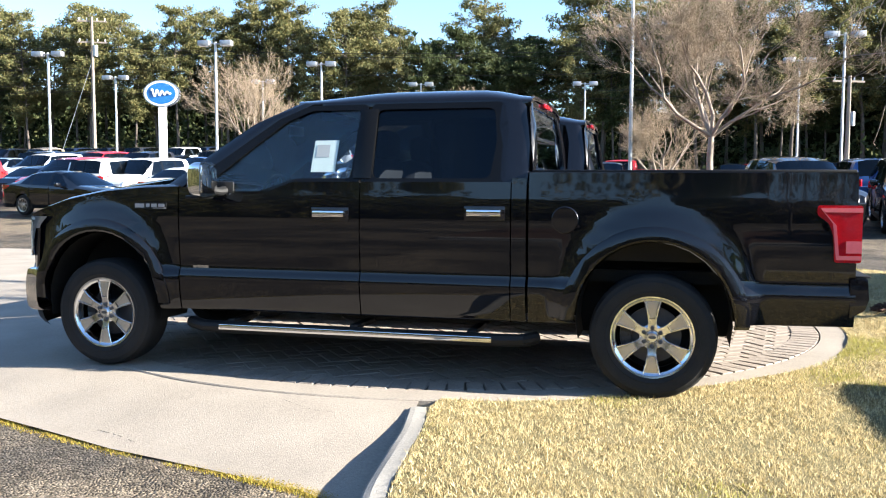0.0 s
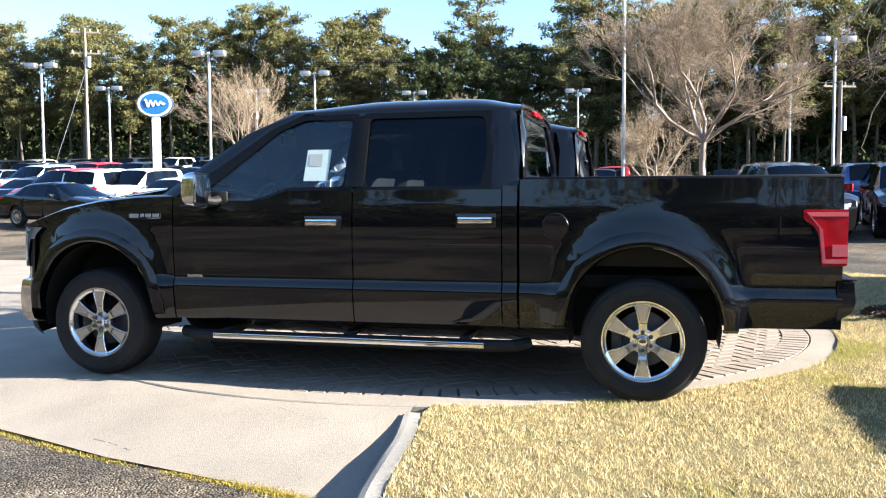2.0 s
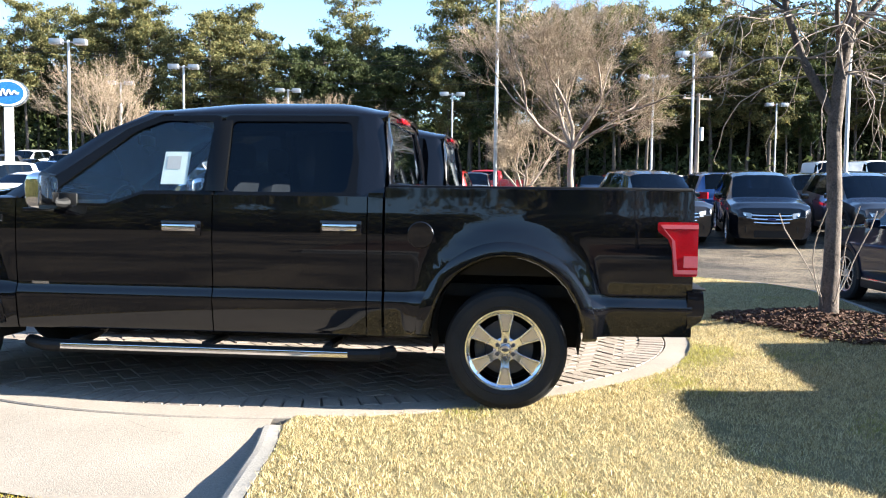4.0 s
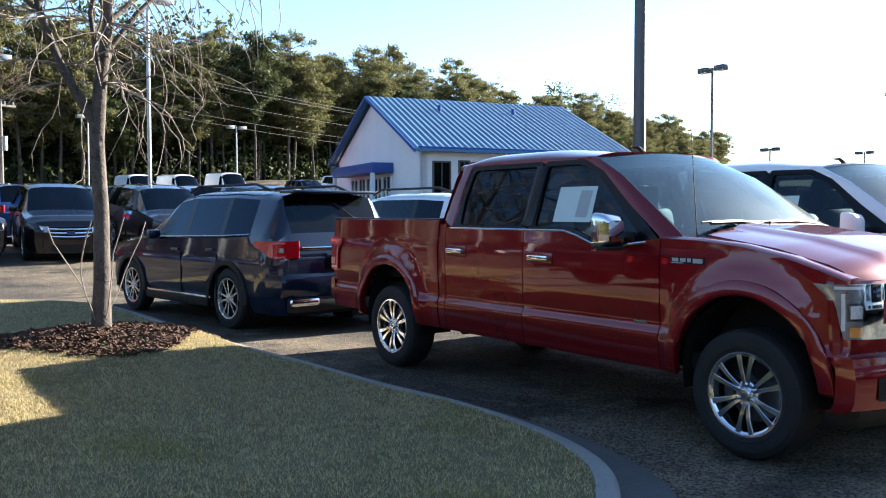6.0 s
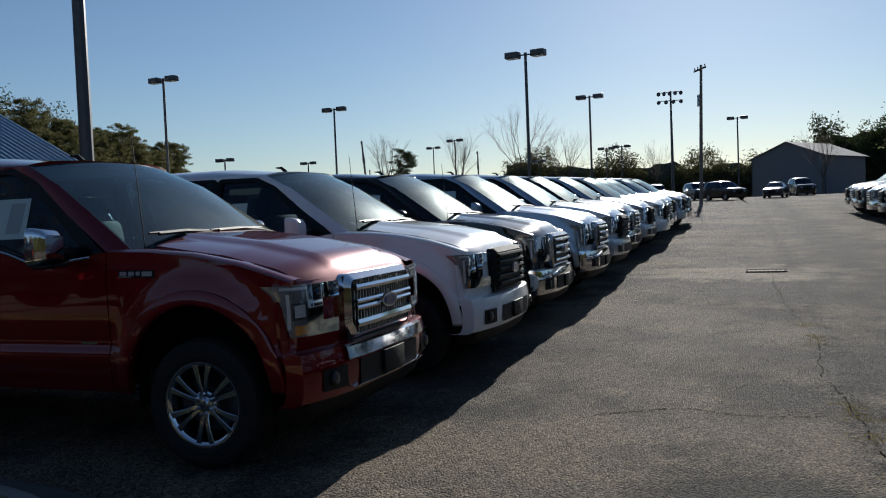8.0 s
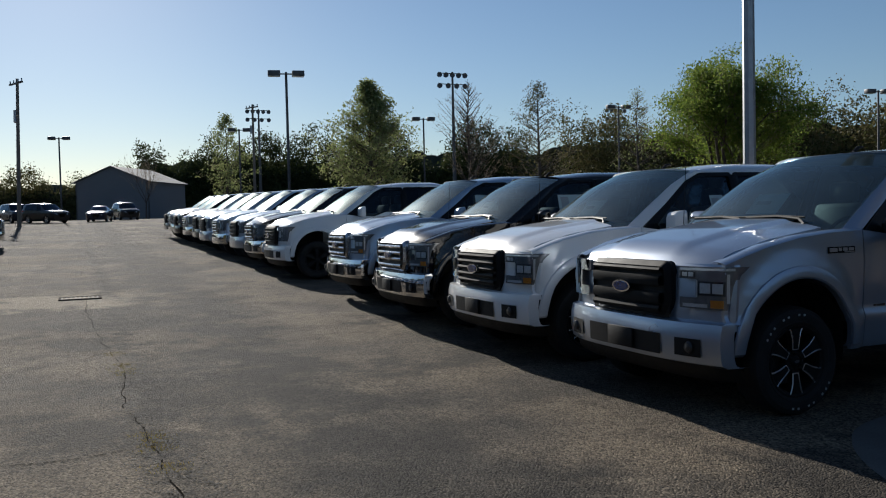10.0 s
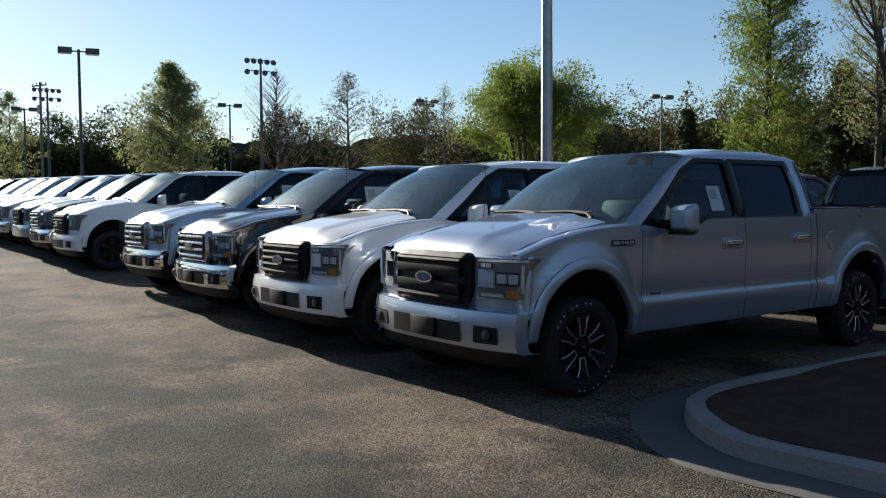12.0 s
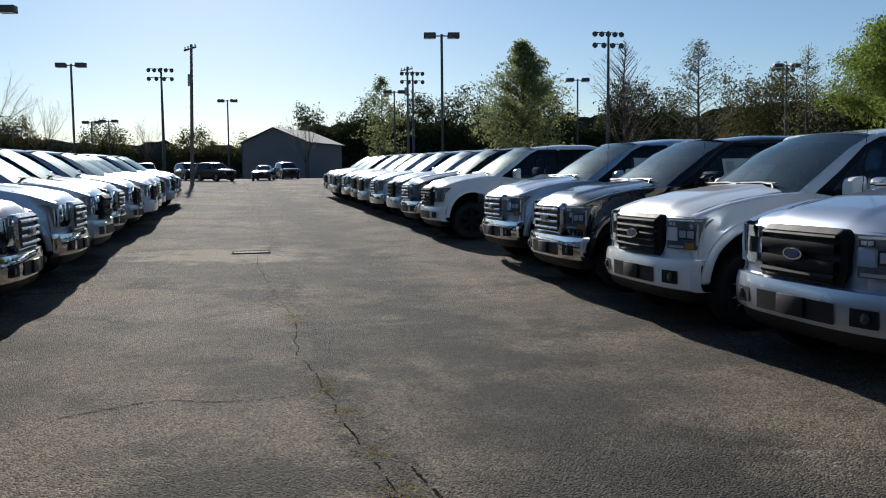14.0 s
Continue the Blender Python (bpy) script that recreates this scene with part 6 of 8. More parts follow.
for y, r, xa, xb in ((21.5, -90, -44, -6), (27.5, 90, -46, 12), (33.0, -90, -52, 30), (43.5, 90, -58, 22), (49.0, -90, -60, 42), (59.5, 90, -62, 30)):
    x = xa + rcars.uniform(0, 1)
    while x < xb:
        if rcars.random() < 0.80 and not (abs(x - 1.0) < 3.0 and abs(y - 30) < 5) and not (-8 < x < 3 and 41 < y < 49.5) and not (17 < x < 28 and y > 48) and not (20 < x and y < 42 and y > 18):
            src = rcars.choice((small_suv, small_car, small_suv))
            nm, pnt = rcars.choice(LOT)
            c = copy_thing(src, stand(x, y + (1.4 if r < 0 else -1.4) + rcars.uniform(-.2, .2), r + rcars.uniform(-2, 2)))
            repaint(c, {WHITE: pnt})
            kind = "sport utility" if src is small_suv else "saloon car"
            tagged(c, f"{nm} {kind} in the rows of the car park")
            if y > 40:
                thin(c, {"rim", "underbody", "window_pillar", "grille"})
        x += rcars.uniform(2.8, 3.2)
# a red pickup behind the display trucks, and vehicles across the far end of the aisle
rp_ = row_truck("ebony", "ruby red", stand(-5.0, 46.4, 180))
repaint(rp_, {RED: RACERED})
tagged(rp_, "bright red pickup parked across the lane")
for x, y, r, src, nm, pnt in ((84, -4.0, 215, small_suv, "dark grey", GREY), (86, -7.4, 170, small_car, "navy blue", BLUEBLACK), (90, -1.0, 200, small_suv, "navy blue", BLUEBLACK), (58, -15, 90, small_suv, "black", BLACK), (92, 3.5, 190, small_suv, "silver", SILVER), (93, -10.5, 190, small_suv, "dark grey", GREY)):
    c = copy_thing(src, stand(x, y, r))
    repaint(c, {WHITE: pnt})
    tagged(c, f"{nm} {'saloon car' if src is small_car else 'sport utility'} at the far end of the aisle")


# ---- trees ----
def limbs_mesh(name, segs, material, parent, sides=None):
    """Tapered tubes, one for each piece of limb (p, q, radius at p, radius at q)."""
    verts, faces = [], []
    for p, q, r0, r1 in segs:
        n = sides or (7 if r0 > 0.05 else 5 if r0 > 0.015 else 3)
        d = (q - p).normalized()
        a = d.orthogonal().normalized()
        b = d.cross(a)
        k = len(verts)
        for c, r in ((p, r0), (q, r1)):
            for i in range(n):
                t = 2 * math.pi * i / n
                verts.append(c + (a * math.cos(t) + b * math.sin(t)) * r)
        for i in range(n):
            faces.append((k + i, k + (i + 1) % n, k + n + (i + 1) % n, k + n + i))
    return mesh_object(name, verts, faces, material, parent)


def grow(rnd, p, d, length, r, depth, segs, tips, spread_, kids, shrink, lift=0.0, wander=0.12, steps=3):
    """Branching: a limb in a few bent steps, then its forks."""
    q = p
    for i in range(steps):
        d = (d + Vector((rnd.gauss(0, wander), rnd.gauss(0, wander), rnd.gauss(0, wander) + lift))).normalized()
        n = q + d * (length / steps)
        r1 = r * (1 - 0.30 / steps * 1.0)
        segs.append((q, n, r, r1))
        q, r = n, r1
        if depth > 0 and i < steps - 1 and rnd.random() < 0.75:
            e = side_dir(rnd, d, spread_ * 1.15)
            grow(rnd, q, e, length * shrink * rnd.uniform(0.7, 1.0), r * 0.55, depth - 1, segs, tips, spread_, kids, shrink, lift, wander, steps)
    if depth <= 0:
        tips.append((q, d))
        return
    for k in range(kids):
        e = side_dir(rnd, d, spread_ * rnd.uniform(0.5, 1.1))
        grow(rnd, q, e, length * shrink * rnd.uniform(0.75, 1.1), r * (0.78 if k == 0 else 0.62), depth - 1, segs, tips, spread_, kids, shrink, lift, wander, steps)


def side_dir(rnd, d, angle):
    a = d.orthogonal().normalized()
    a = Matrix.Rotation(rnd.uniform(0, 2 * math.pi), 3, d) @ a
    return (d * math.cos(angle) + a * math.sin(angle)).normalized()


def leaf_cloud(name, spots, size, material, parent, rnd, per=6, radius=0.4, flat=0.7, broad=1.0):
    """Many small leaf pieces scattered round the given spots."""
    n = len(spots) * per
    g = np.random.RandomState(rnd.randrange(10 ** 6))
    c = np.repeat(np.array([tuple(s) for s in spots]), per, 0) + g.normal(0, radius, (n, 3)) * np.array([1, 1, flat])
    a = g.normal(0, 1, (n, 3))
    a /= np.linalg.norm(a, axis=1)[:, None]
    b = np.cross(a, g.normal(0, 1, (n, 3)))
    b /= np.linalg.norm(b, axis=1)[:, None]
    s = size * g.uniform(0.6, 1.4, (n, 1))
    v = np.empty((n, 3, 3))
    v[:, 0], v[:, 1], v[:, 2] = c - a * s - b * s * 0.5 * broad, c - a * s * 0.6 + b * s * 0.6 * broad, c + a * s
    me = bpy.data.meshes.new(name)
    me.from_pydata(v.reshape(-1, 3), [], np.arange(3 * n).reshape(-1, 3).tolist())
    me.materials.append(material)
    ob = new(name, me)
    ob.parent = parent
    return ob


def pine(seed, h, label, material=NEEDLES, m=Matrix()):
    """A tall pine: bare lower trunk, tiers of drooping tufted boughs."""
    rnd = random.Random(seed)
    t = base("pine_tree", m, label, "pine tree", "pines behind the car park")
    segs, spots = [], []
    p, r = Vector((0, 0, -1.0)), 0.24 * h / 18
    top = []
    n = 10
    lean = Vector((rnd.gauss(0, 0.02), rnd.gauss(0, 0.02), 0))
    for i in range(n):
        q = Vector((p.x + rnd.gauss(0, 0.06) + lean.x * h / n, p.y + rnd.gauss(0, 0.06) + lean.y * h / n, h * (i + 1) / n))
        segs.append((p, q, r, r * 0.86))
        p, r = q, r * 0.86
        top.append(p)
    first = rnd.uniform(0.32, 0.48)
    for i in range(58):
        f = first + (1 - first) * (i / 57) ** 0.9
        z = h * f
        k = min(n - 1, int(f * n))
        c = top[k - 1].lerp(top[k], f * n - k) if k else top[0]
        c = Vector((c.x, c.y, z * 0.99))
        reach = (0.25 + 1.0 * math.sin(math.pi * min(1, (1 - f) / (1 - first) * 0.86 + 0.12))) * h * 0.145 * rnd.uniform(0.55, 1.2)
        a = rnd.uniform(0, 2 * math.pi)
        d = Vector((math.cos(a), math.sin(a), rnd.uniform(-0.05, 0.45)))
        e = c + d * reach
        segs.append((c, e, 0.045, 0.015))
        for w in (0.55, 0.8, 1.0, 1.1):
            spots.append(c.lerp(e, w) + Vector((rnd.gauss(0, .25), rnd.gauss(0, .25), rnd.gauss(0.1, .15))))
    limbs_mesh("trunk", segs, BARK, t)
    leaf_cloud("crown", spots, 0.20, material, t, rnd, 40, 0.33, 0.55, 0.65)
    return t


def scatter(src, spots, rnd, lo, hi, label=""):
    for x, y in spots:
        s = rnd.uniform(lo, hi)
        src.scale = (s, s, s * rnd.uniform(0.95, 1.08))
        c = copy_thing(src, pose(x, y, land(x, y) - 0.1, 0, 0, rnd.uniform(0, 360)))
        if label:
            tagged(c, label)
    src.scale = (1, 1, 1)


PINES = [pine(3, 19, "tall pine with a bare trunk and tufted crown"), pine(8, 17, "tall pine with a ragged green crown"), pine(15, 20, "tall pine with an uneven high crown"), pine(23, 15, "young dense pine at the wood's edge", DARKNEEDLES)]
rt = random.Random(77)
FOREST = [(-100, 62), (-60, 70), (-20, 76), (20, 78), (48, 86), (85, 100), (112, 108), (160, 126), (215, 150)]
line = [Vector(p) for p in FOREST]
spots = [[], [], [], []]
for a, b in zip(line, line[1:]):
    d = b - a
    nrm = Vector((-d.y, d.x)).normalized()
    k = int(d.length / 2.3)
    for i in range(k):
        for depth in (0, 5.5):
            if depth and rt.random() < 0.15:
                continue
            q = a + d * ((i + rt.random()) / k) + nrm * (depth + rt.uniform(-1.5, 2.5))
            spots[rt.choice((0, 1, 2, 2, 0, 3))].append((q.x, q.y))
for src, sp in zip(PINES, spots):
    scatter(src, [q for q in sp if q[0] < -14], rt, 0.62, 0.86)
    scatter(src, [q for q in sp if -14 <= q[0] < 25], rt, 0.72, 0.96)
    scatter(src, [q for q in sp if 25 <= q[0] < 55], rt, 0.68, 0.88)
    scatter(src, [q for q in sp if q[0] >= 55], rt, 0.68, 0.92)
for i, (x, y) in enumerate(((-70, 66), (-30, 73), (10, 76), (40, 82))):
    PINES[i].matrix_basis = pose(x, y, land(x, y) - 0.1, 0, 0, 40 * i) @ Matrix.Scale(0.82, 4)


def thicket(name, lines, n, size, material, label, height, depth, seed, per=9):
    """Low woods and brush: one object of many leaf pieces."""
    rnd = random.Random(seed)
    sp = []
    for a, b in zip(lines, lines[1:]):
        a, b = Vector(a), Vector(b)
        for i in range(int(n * (b - a).length / 100)):
            q = a.lerp(b, rnd.random())
            nrm = Vector((-(b - a).y, (b - a).x)).normalized()
            q = q + nrm * rnd.uniform(0, depth)
            hh = height * (0.55 + 0.45 * noise.noise((q.x * 0.09, q.y * 0.09, seed)) + 0.25 * noise.noise((q.x * .4, q.y * .4, seed)))
            sp.append((q.x, q.y, land(q.x, q.y) + max(0.3, hh) * rnd.random() ** 0.7))
    ob = leaf_cloud(name, sp, size, material, None, rnd, per, size * 2.6, 0.8)
    return tagged(ob, label, "woods", "", "stuff")


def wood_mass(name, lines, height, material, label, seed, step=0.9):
    """Dark lumpy bank painting the shade inside a wood; uneven top of crowns."""
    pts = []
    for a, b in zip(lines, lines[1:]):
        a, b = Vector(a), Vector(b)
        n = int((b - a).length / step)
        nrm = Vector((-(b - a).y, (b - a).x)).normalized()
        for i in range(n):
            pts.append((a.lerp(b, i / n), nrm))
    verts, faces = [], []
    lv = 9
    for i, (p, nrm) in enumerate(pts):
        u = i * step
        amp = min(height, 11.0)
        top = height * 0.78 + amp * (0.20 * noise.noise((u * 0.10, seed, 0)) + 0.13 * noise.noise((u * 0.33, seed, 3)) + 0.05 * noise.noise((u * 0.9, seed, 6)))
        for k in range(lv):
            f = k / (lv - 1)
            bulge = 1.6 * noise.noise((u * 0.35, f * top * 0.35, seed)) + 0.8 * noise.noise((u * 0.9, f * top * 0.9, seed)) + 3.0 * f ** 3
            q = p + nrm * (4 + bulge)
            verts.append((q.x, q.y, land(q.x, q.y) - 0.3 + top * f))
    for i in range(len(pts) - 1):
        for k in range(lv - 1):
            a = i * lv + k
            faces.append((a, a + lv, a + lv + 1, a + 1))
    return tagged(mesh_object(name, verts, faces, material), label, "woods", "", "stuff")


wood_mass("wood_interior", [(p[0] - 3, p[1] + 10) for p in FOREST], 10.5, WOODSHADE, "dark bank painted as shade inside the pine wood", 2)
wood_mass("wood_interior", [(18, 88), (48, 94), (84, 108), (110, 116), (158, 134), (212, 158)], 20.5, WOODSHADE, "dark bank painted as shade inside the tall wood on the slope", 7)
wood_mass("wood_interior", [(240, 60), (245, 0), (234, -20)], 12.5, HAZYMASS, "far wood bank with shade and haze in its colour", 5, 1.3)
wood_mass("wood_interior", [(228, -19), (212, -60), (175, -100), (140, -118)], 19.0, HAZYMASS, "tall far wood bank with shade and haze in its colour", 6, 1.3)
wood_mass("brush_interior", [(128, -72), (96, -82), (70, -87), (40, -94), (0, -98), (-40, -98)], 13.0, BRUSHSHADE, "dark brown bank painted as shade inside the woods", 8)
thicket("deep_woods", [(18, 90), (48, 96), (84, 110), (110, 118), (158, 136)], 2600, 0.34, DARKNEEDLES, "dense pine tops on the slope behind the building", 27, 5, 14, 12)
# dark needles put the shade between the pine trunks into the leaf colour
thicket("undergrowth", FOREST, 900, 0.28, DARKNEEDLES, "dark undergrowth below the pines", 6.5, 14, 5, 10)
thicket("deep_woods", [(p[0] - 4, p[1] + 13) for p in FOREST], 3000, 0.32, DARKNEEDLES, "dense woods behind the first pines, shade in their colour", 14.5, 10, 4, 14)
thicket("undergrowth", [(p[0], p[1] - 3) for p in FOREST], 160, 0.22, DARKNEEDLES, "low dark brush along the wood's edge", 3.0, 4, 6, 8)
# woods beyond the right-hand rows and past the end of the aisle
thicket("far_woods", [(226, -20), (208, -60), (172, -98)], 6400, 0.30, DARKNEEDLES, "dark distant pine woods", 28, 6, 9, 14)
thicket("far_woods", [(240, 60), (245, 0), (232, -22)], 5600, 0.26, BRUSH, "distant grey-green tree line", 17, 6, 10, 12)
thicket("hedge_woods", [(120, -75), (96, -80), (70, -85), (40, -92), (0, -96), (-40, -96)], 9000, 0.20, BRUSH, "brown and green woods behind the trucks", 20, 9, 11, 14)
# unseen woods added west and south of the car park, dimming skylight and reflections
RING = [(-56, 34), (-54, 6), (-46, -22), (-26, -42), (-6, -49), (19, -51)]
wood_mass("wood_interior", RING[::-1], 15.5, WOODSHADE, "unseen dark bank of woods added to cut the sky light", 17, 1.2)
thicket("hedge_woods", RING[::-1], 2200, 0.26, BRUSH, "unseen brown and green woods added to dim the sky light", 19, 5, 18, 10)
wood_mass("brush_interior", [(34, -70), (26, -60), (19, -52)], 7.0, BRUSHSHADE, "dark bank painted as shade in the low brush behind trucks", 19, 1.2)
thicket("hedge_woods", [(34, -70), (26, -60), (19, -52)], 3000, 0.20, BRUSH, "brown brush behind the trucks", 9, 5, 20, 10)
thicket("hedge_woods", [(110, -72), (85, -78), (60, -82)], 1500, 0.20, SPRING, "fresh green saplings behind the trucks", 6.5, 8, 12)


def bare_tree(name, m, seed, height, label, category="tree", depth=4, spread_=0.55, kids=2, trunk=0.22, material=PALEBARK, twig=TWIG, fork=0.16, lift=0.03, leaves=None, leaf_size=0.07, per=5, group="", wander=0.12,
              forks=5, lean=0.6, radius=0.16, haze=0, lean_vary=0.0):
    """A broadleaf tree: trunk, limbs and fine twigs, with leaves where it has any."""
    rnd = random.Random(seed)
    t = base(name, m, label, category, group)
    segs, tips = [], []
    f = height * fork
    p = Vector((0, 0, -0.2))
    for i in range(3):
        q = Vector((rnd.gauss(0, 0.03), rnd.gauss(0, 0.03), f * (i + 1) / 3))
        segs.append((p, q, trunk * (1.15 - 0.12 * i), trunk * (1.03 - 0.12 * i)))
        p = q
    for k in range(forks):
        a = 2 * math.pi * (k + rnd.uniform(-.2, .2)) / forks
        ln = lean * (1 + lean_vary * (-1) ** k)
        d = Vector((math.cos(a) * ln, math.sin(a) * ln, 1)).normalized()
        grow(rnd, p, d, height * 0.30, trunk * 0.55, depth, segs, tips, spread_, kids, 0.72, lift, wander)
    if haze:
        for q, d in tips:
            for k in range(haze):
                c = q - d * rnd.uniform(0, 0.4)
                for i in range(2):
                    e = c + (side_dir(rnd, d, rnd.uniform(0.2, 0.9)) + Vector((0, 0, 0.15))) * rnd.uniform(0.15, 0.32)
                    segs.append((c, e, 0.0065, 0.0045))
                    c = e
    limbs_mesh("trunk", [s for s in segs if s[2] >= 0.022], material, t)
    thin_segs = [s for s in segs if s[2] < 0.022]
    if thin_segs:
        limbs_mesh("twig_crown", thin_segs, twig, t, 3)
    if leaves:
        leaf_cloud("crown", [s[0] for s in tips] + [s[1] for s in thin_segs[::2]], leaf_size, leaves, t, rnd, per, radius)
    return t


def conic_tree(name, m, seed, height, width, label, leaves, leaf_size, per, trunk=0.12, boughs=70, up=0.55, group="", radius=0.22, low=0.12):
    """A young upright tree with a pointed crown of rising boughs."""
    rnd = random.Random(seed)
    t = base(name, m, label, "tree", group)
    segs, spots = [], []
    p = Vector((0, 0, -0.2))
    for i in range(8):
        q = Vector((rnd.gauss(0, .05), rnd.gauss(0, .05), height * (i + 1) / 8))
        segs.append((p, q, trunk * (1 - i / 8.5), trunk * (1 - (i + 1) / 8.5)))
        p = q
    for i in range(boughs):
        f = low + (0.98 - low) * (i / boughs)
        z = height * f
        reach = width / 2 * (1 - ((f - 0.30) / 0.70) ** 1.3 if f > 0.30 else 0.6 + f * 1.33) * rnd.uniform(0.6, 1.12)
        a = rnd.uniform(0, 2 * math.pi)
        c = Vector((0, 0, z))
        for k in range(3):
            e = c + Vector((math.cos(a), math.sin(a), up)) * (reach / 3)
            segs.append((c, e, 0.03 * (1 - k / 4), 0.03 * (1 - (k + 1) / 4)))
            for w in range(0 if k == 0 else 5):
                u = c.lerp(e, rnd.random())
                v = u + Vector((rnd.gauss(0, .3), rnd.gauss(0, .3), rnd.gauss(0.15, .2))) * reach * 0.4
                segs.append((u, v, 0.010, 0.005))
                spots.append(u.lerp(v, 0.7))
                spots.append(v)
            c = e
            a += rnd.gauss(0, 0.25)
    limbs_mesh("trunk", [s for s in segs if s[2] >= 0.022], BARK, t)
    limbs_mesh("twig_crown", [s for s in segs if s[2] < 0.022], TWIG, t, 3)
    if leaves:
        leaf_cloud("crown", spots, leaf_size, leaves, t, rnd, per, radius)
    return t


def at(x, y, rot=0):
    return pose(x, y, land(x, y), 0, 0, rot)


# the wide bare tree behind the lot, and its neighbours
bare_tree("bare_tree", at(1.45, 28.5), 31, 8.0, "wide bare tree with a pale trunk and dense twigs", depth=4, spread_=0.52, kids=2, trunk=0.135, fork=0.33, forks=7, lean=0.95, lift=0.03, lean_vary=0.45, haze=9, group="bare trees")
bare_tree("bare_tree", at(-0.5, 34.8), 34, 4.8, "small bare tree with fine brown twigs", depth=4, spread_=0.5, trunk=0.11, forks=5, lean=0.9, haze=4, lean_vary=0.4, group="bare trees")
bare_tree("bare_tree", at(-26.0, 46.0), 36, 8.0, "bare tree with upright pale limbs", depth=4, spread_=0.42, trunk=0.13, forks=7, lean=0.6, haze=3, group="bare trees")
bare_tree("bare_tree", at(-15.5, 55.0), 38, 7.5, "bare brown tree at the edge of the car park", depth=4, spread_=0.45, trunk=0.13, forks=6, lean=0.9, haze=4, lean_vary=0.4, group="bare trees")
# trees along the right-hand side
conic_tree("young_tree", at(56, -23.5), 41, 9.4, 7.4, "pointed young tree in first pale leaf", PALELEAF, 0.10, 4, 0.16, 170)
conic_tree("bare_tree", at(60.5, -32.8), 43, 10.5, 6.5, "slim bare tree with fine upright twigs", None, 0.1, 1, 0.13, 110, 1.1, "bare trees")
conic_tree("young_tree", at(55.2, -35.8), 45, 9.8, 6.2, "sparse dark young tree with few leaves", BRUSH, 0.07, 2, 0.16, 80)
conic_tree("young_tree", at(54, -43.3), 47, 9.5, 5.0, "sparse young tree with thin foliage", PALELEAF, 0.06, 1, 0.14, 70)
bare_tree("leafy_tree", at(32.3, -32.4), 49, 8.8, "broad tree in bright green spring leaf", depth=3, spread_=0.55, trunk=0.16, fork=0.14, forks=7, lean=0.5, leaves=SPRING, leaf_size=0.062, per=30, material=BARK, radius=0.26, kids=3)
conic_tree("young_tree", at(22.2, -36.5), 51, 14.5, 4.6, "tall pointed tree in fresh green leaf", SPRING, 0.058, 11, 0.17, 190, low=0.05)
conic_tree("young_tree", at(19.6, -40.0), 52, 16.0, 4.4, "tall sparse tree in first pale leaf", PALELEAF, 0.055, 5, 0.17, 130, 0.8, low=0.2)
for x, y, sd in ((17.4, -37.5, 53), (15.6, -38.5, 54), (18.3, -43, 55), (13.6, -36.5, 56)):
    bare_tree("bare_tree", at(x, y), sd, 15.0, "tall bare tree with grey upright limbs", depth=4, spread_=0.32, trunk=0.16, fork=0.2, forks=4, lean=0.35, lift=0.08, material=BARK, group="bare trees")
for x, y, h, w, sd, lf, nm in ((42, -67, 9, 4.5, 57, SPRING, "pointed green tree behind the trucks"), (36, -66, 11, 4, 58, DARKNEEDLES, "dark conifer behind the trucks"), (33, -66, 9, 5, 59, DARKNEEDLES, "dark conifer behind the trucks"),
                               (46, -68, 8, 4, 60, SPRING, "pointed green tree behind the trucks"), (50, -66, 8.5, 3, 61, DARKNEEDLES, "dark conifer behind the trucks")):
    conic_tree("young_tree" if lf is SPRING else "conifer", at(x, y), sd, h, w, nm, lf, 0.16, 8, 0.14, 70)
# small trees past the left-hand row
for x, y, h, sd in ((75, 26, 8, 63), (84, 22, 9, 64), (90, 17, 13, 65), (88, 12, 9.5, 66), (118, -14, 10, 67), (140, 8, 11, 68)):
    bare_tree("bare_tree", at(x, y), sd, h * 0.80, "thin bare tree beyond the rows of trucks", depth=4, spread_=0.34, trunk=0.09, fork=0.25, forks=5, lean=0.30, lift=0.07, material=BARK, group="bare trees")
conic_tree("young_tree", at(104, -22), 69, 12, 7, "sparse tree in first leaf beyond the trucks", PALELEAF, 0.12, 3, 0.16, 70)
src = PINES[3]
src.scale = (0.42, 0.42, 0.36)
copy_thing(src, at(86, 29))
src.scale = (1, 1, 1)
# the young bare tree on the grass
rnd = random.Random(102)
yt = base("young_tree", pose(TREE.x, TREE.y, lawn_z(TREE.x, TREE.y) - 0.02), "slim bare young tree with grey bark on the grass", "tree")
segs, tips = [], []
path = [Vector(p) for p in ((0, 0, -0.1), (0.02, 0, 0.5), (0.03, 0.02, 1.2), (0.0, 0.03, 1.9), (0.04, 0.02, 2.5), (0.12, 0.0, 3.1), (0.14, 0.05, 3.8), (0.20, 0.1, 4.6), (0.22, 0.1, 5.4))]
rad = [0.11, 0.085, 0.077, 0.073, 0.068, 0.052, 0.040, 0.028, 0.016]
segs += [(a, b, r0, r1) for a, b, r0, r1 in zip(path, path[1:], rad, rad[1:])]
limb = [Vector(p) for p in ((0.0, 0.03, 2.05), (-0.14, 0.05, 2.30), (-0.32, 0.08, 2.65), (-0.50, 0.1, 3.15), (-0.58, 0.1, 3.8), (-0.75, 0.2, 4.6))]
rl = [0.05, 0.048, 0.043, 0.036, 0.028, 0.018]
segs += [(a, b, r0, r1) for a, b, r0, r1 in zip(limb, limb[1:], rl, rl[1:])]
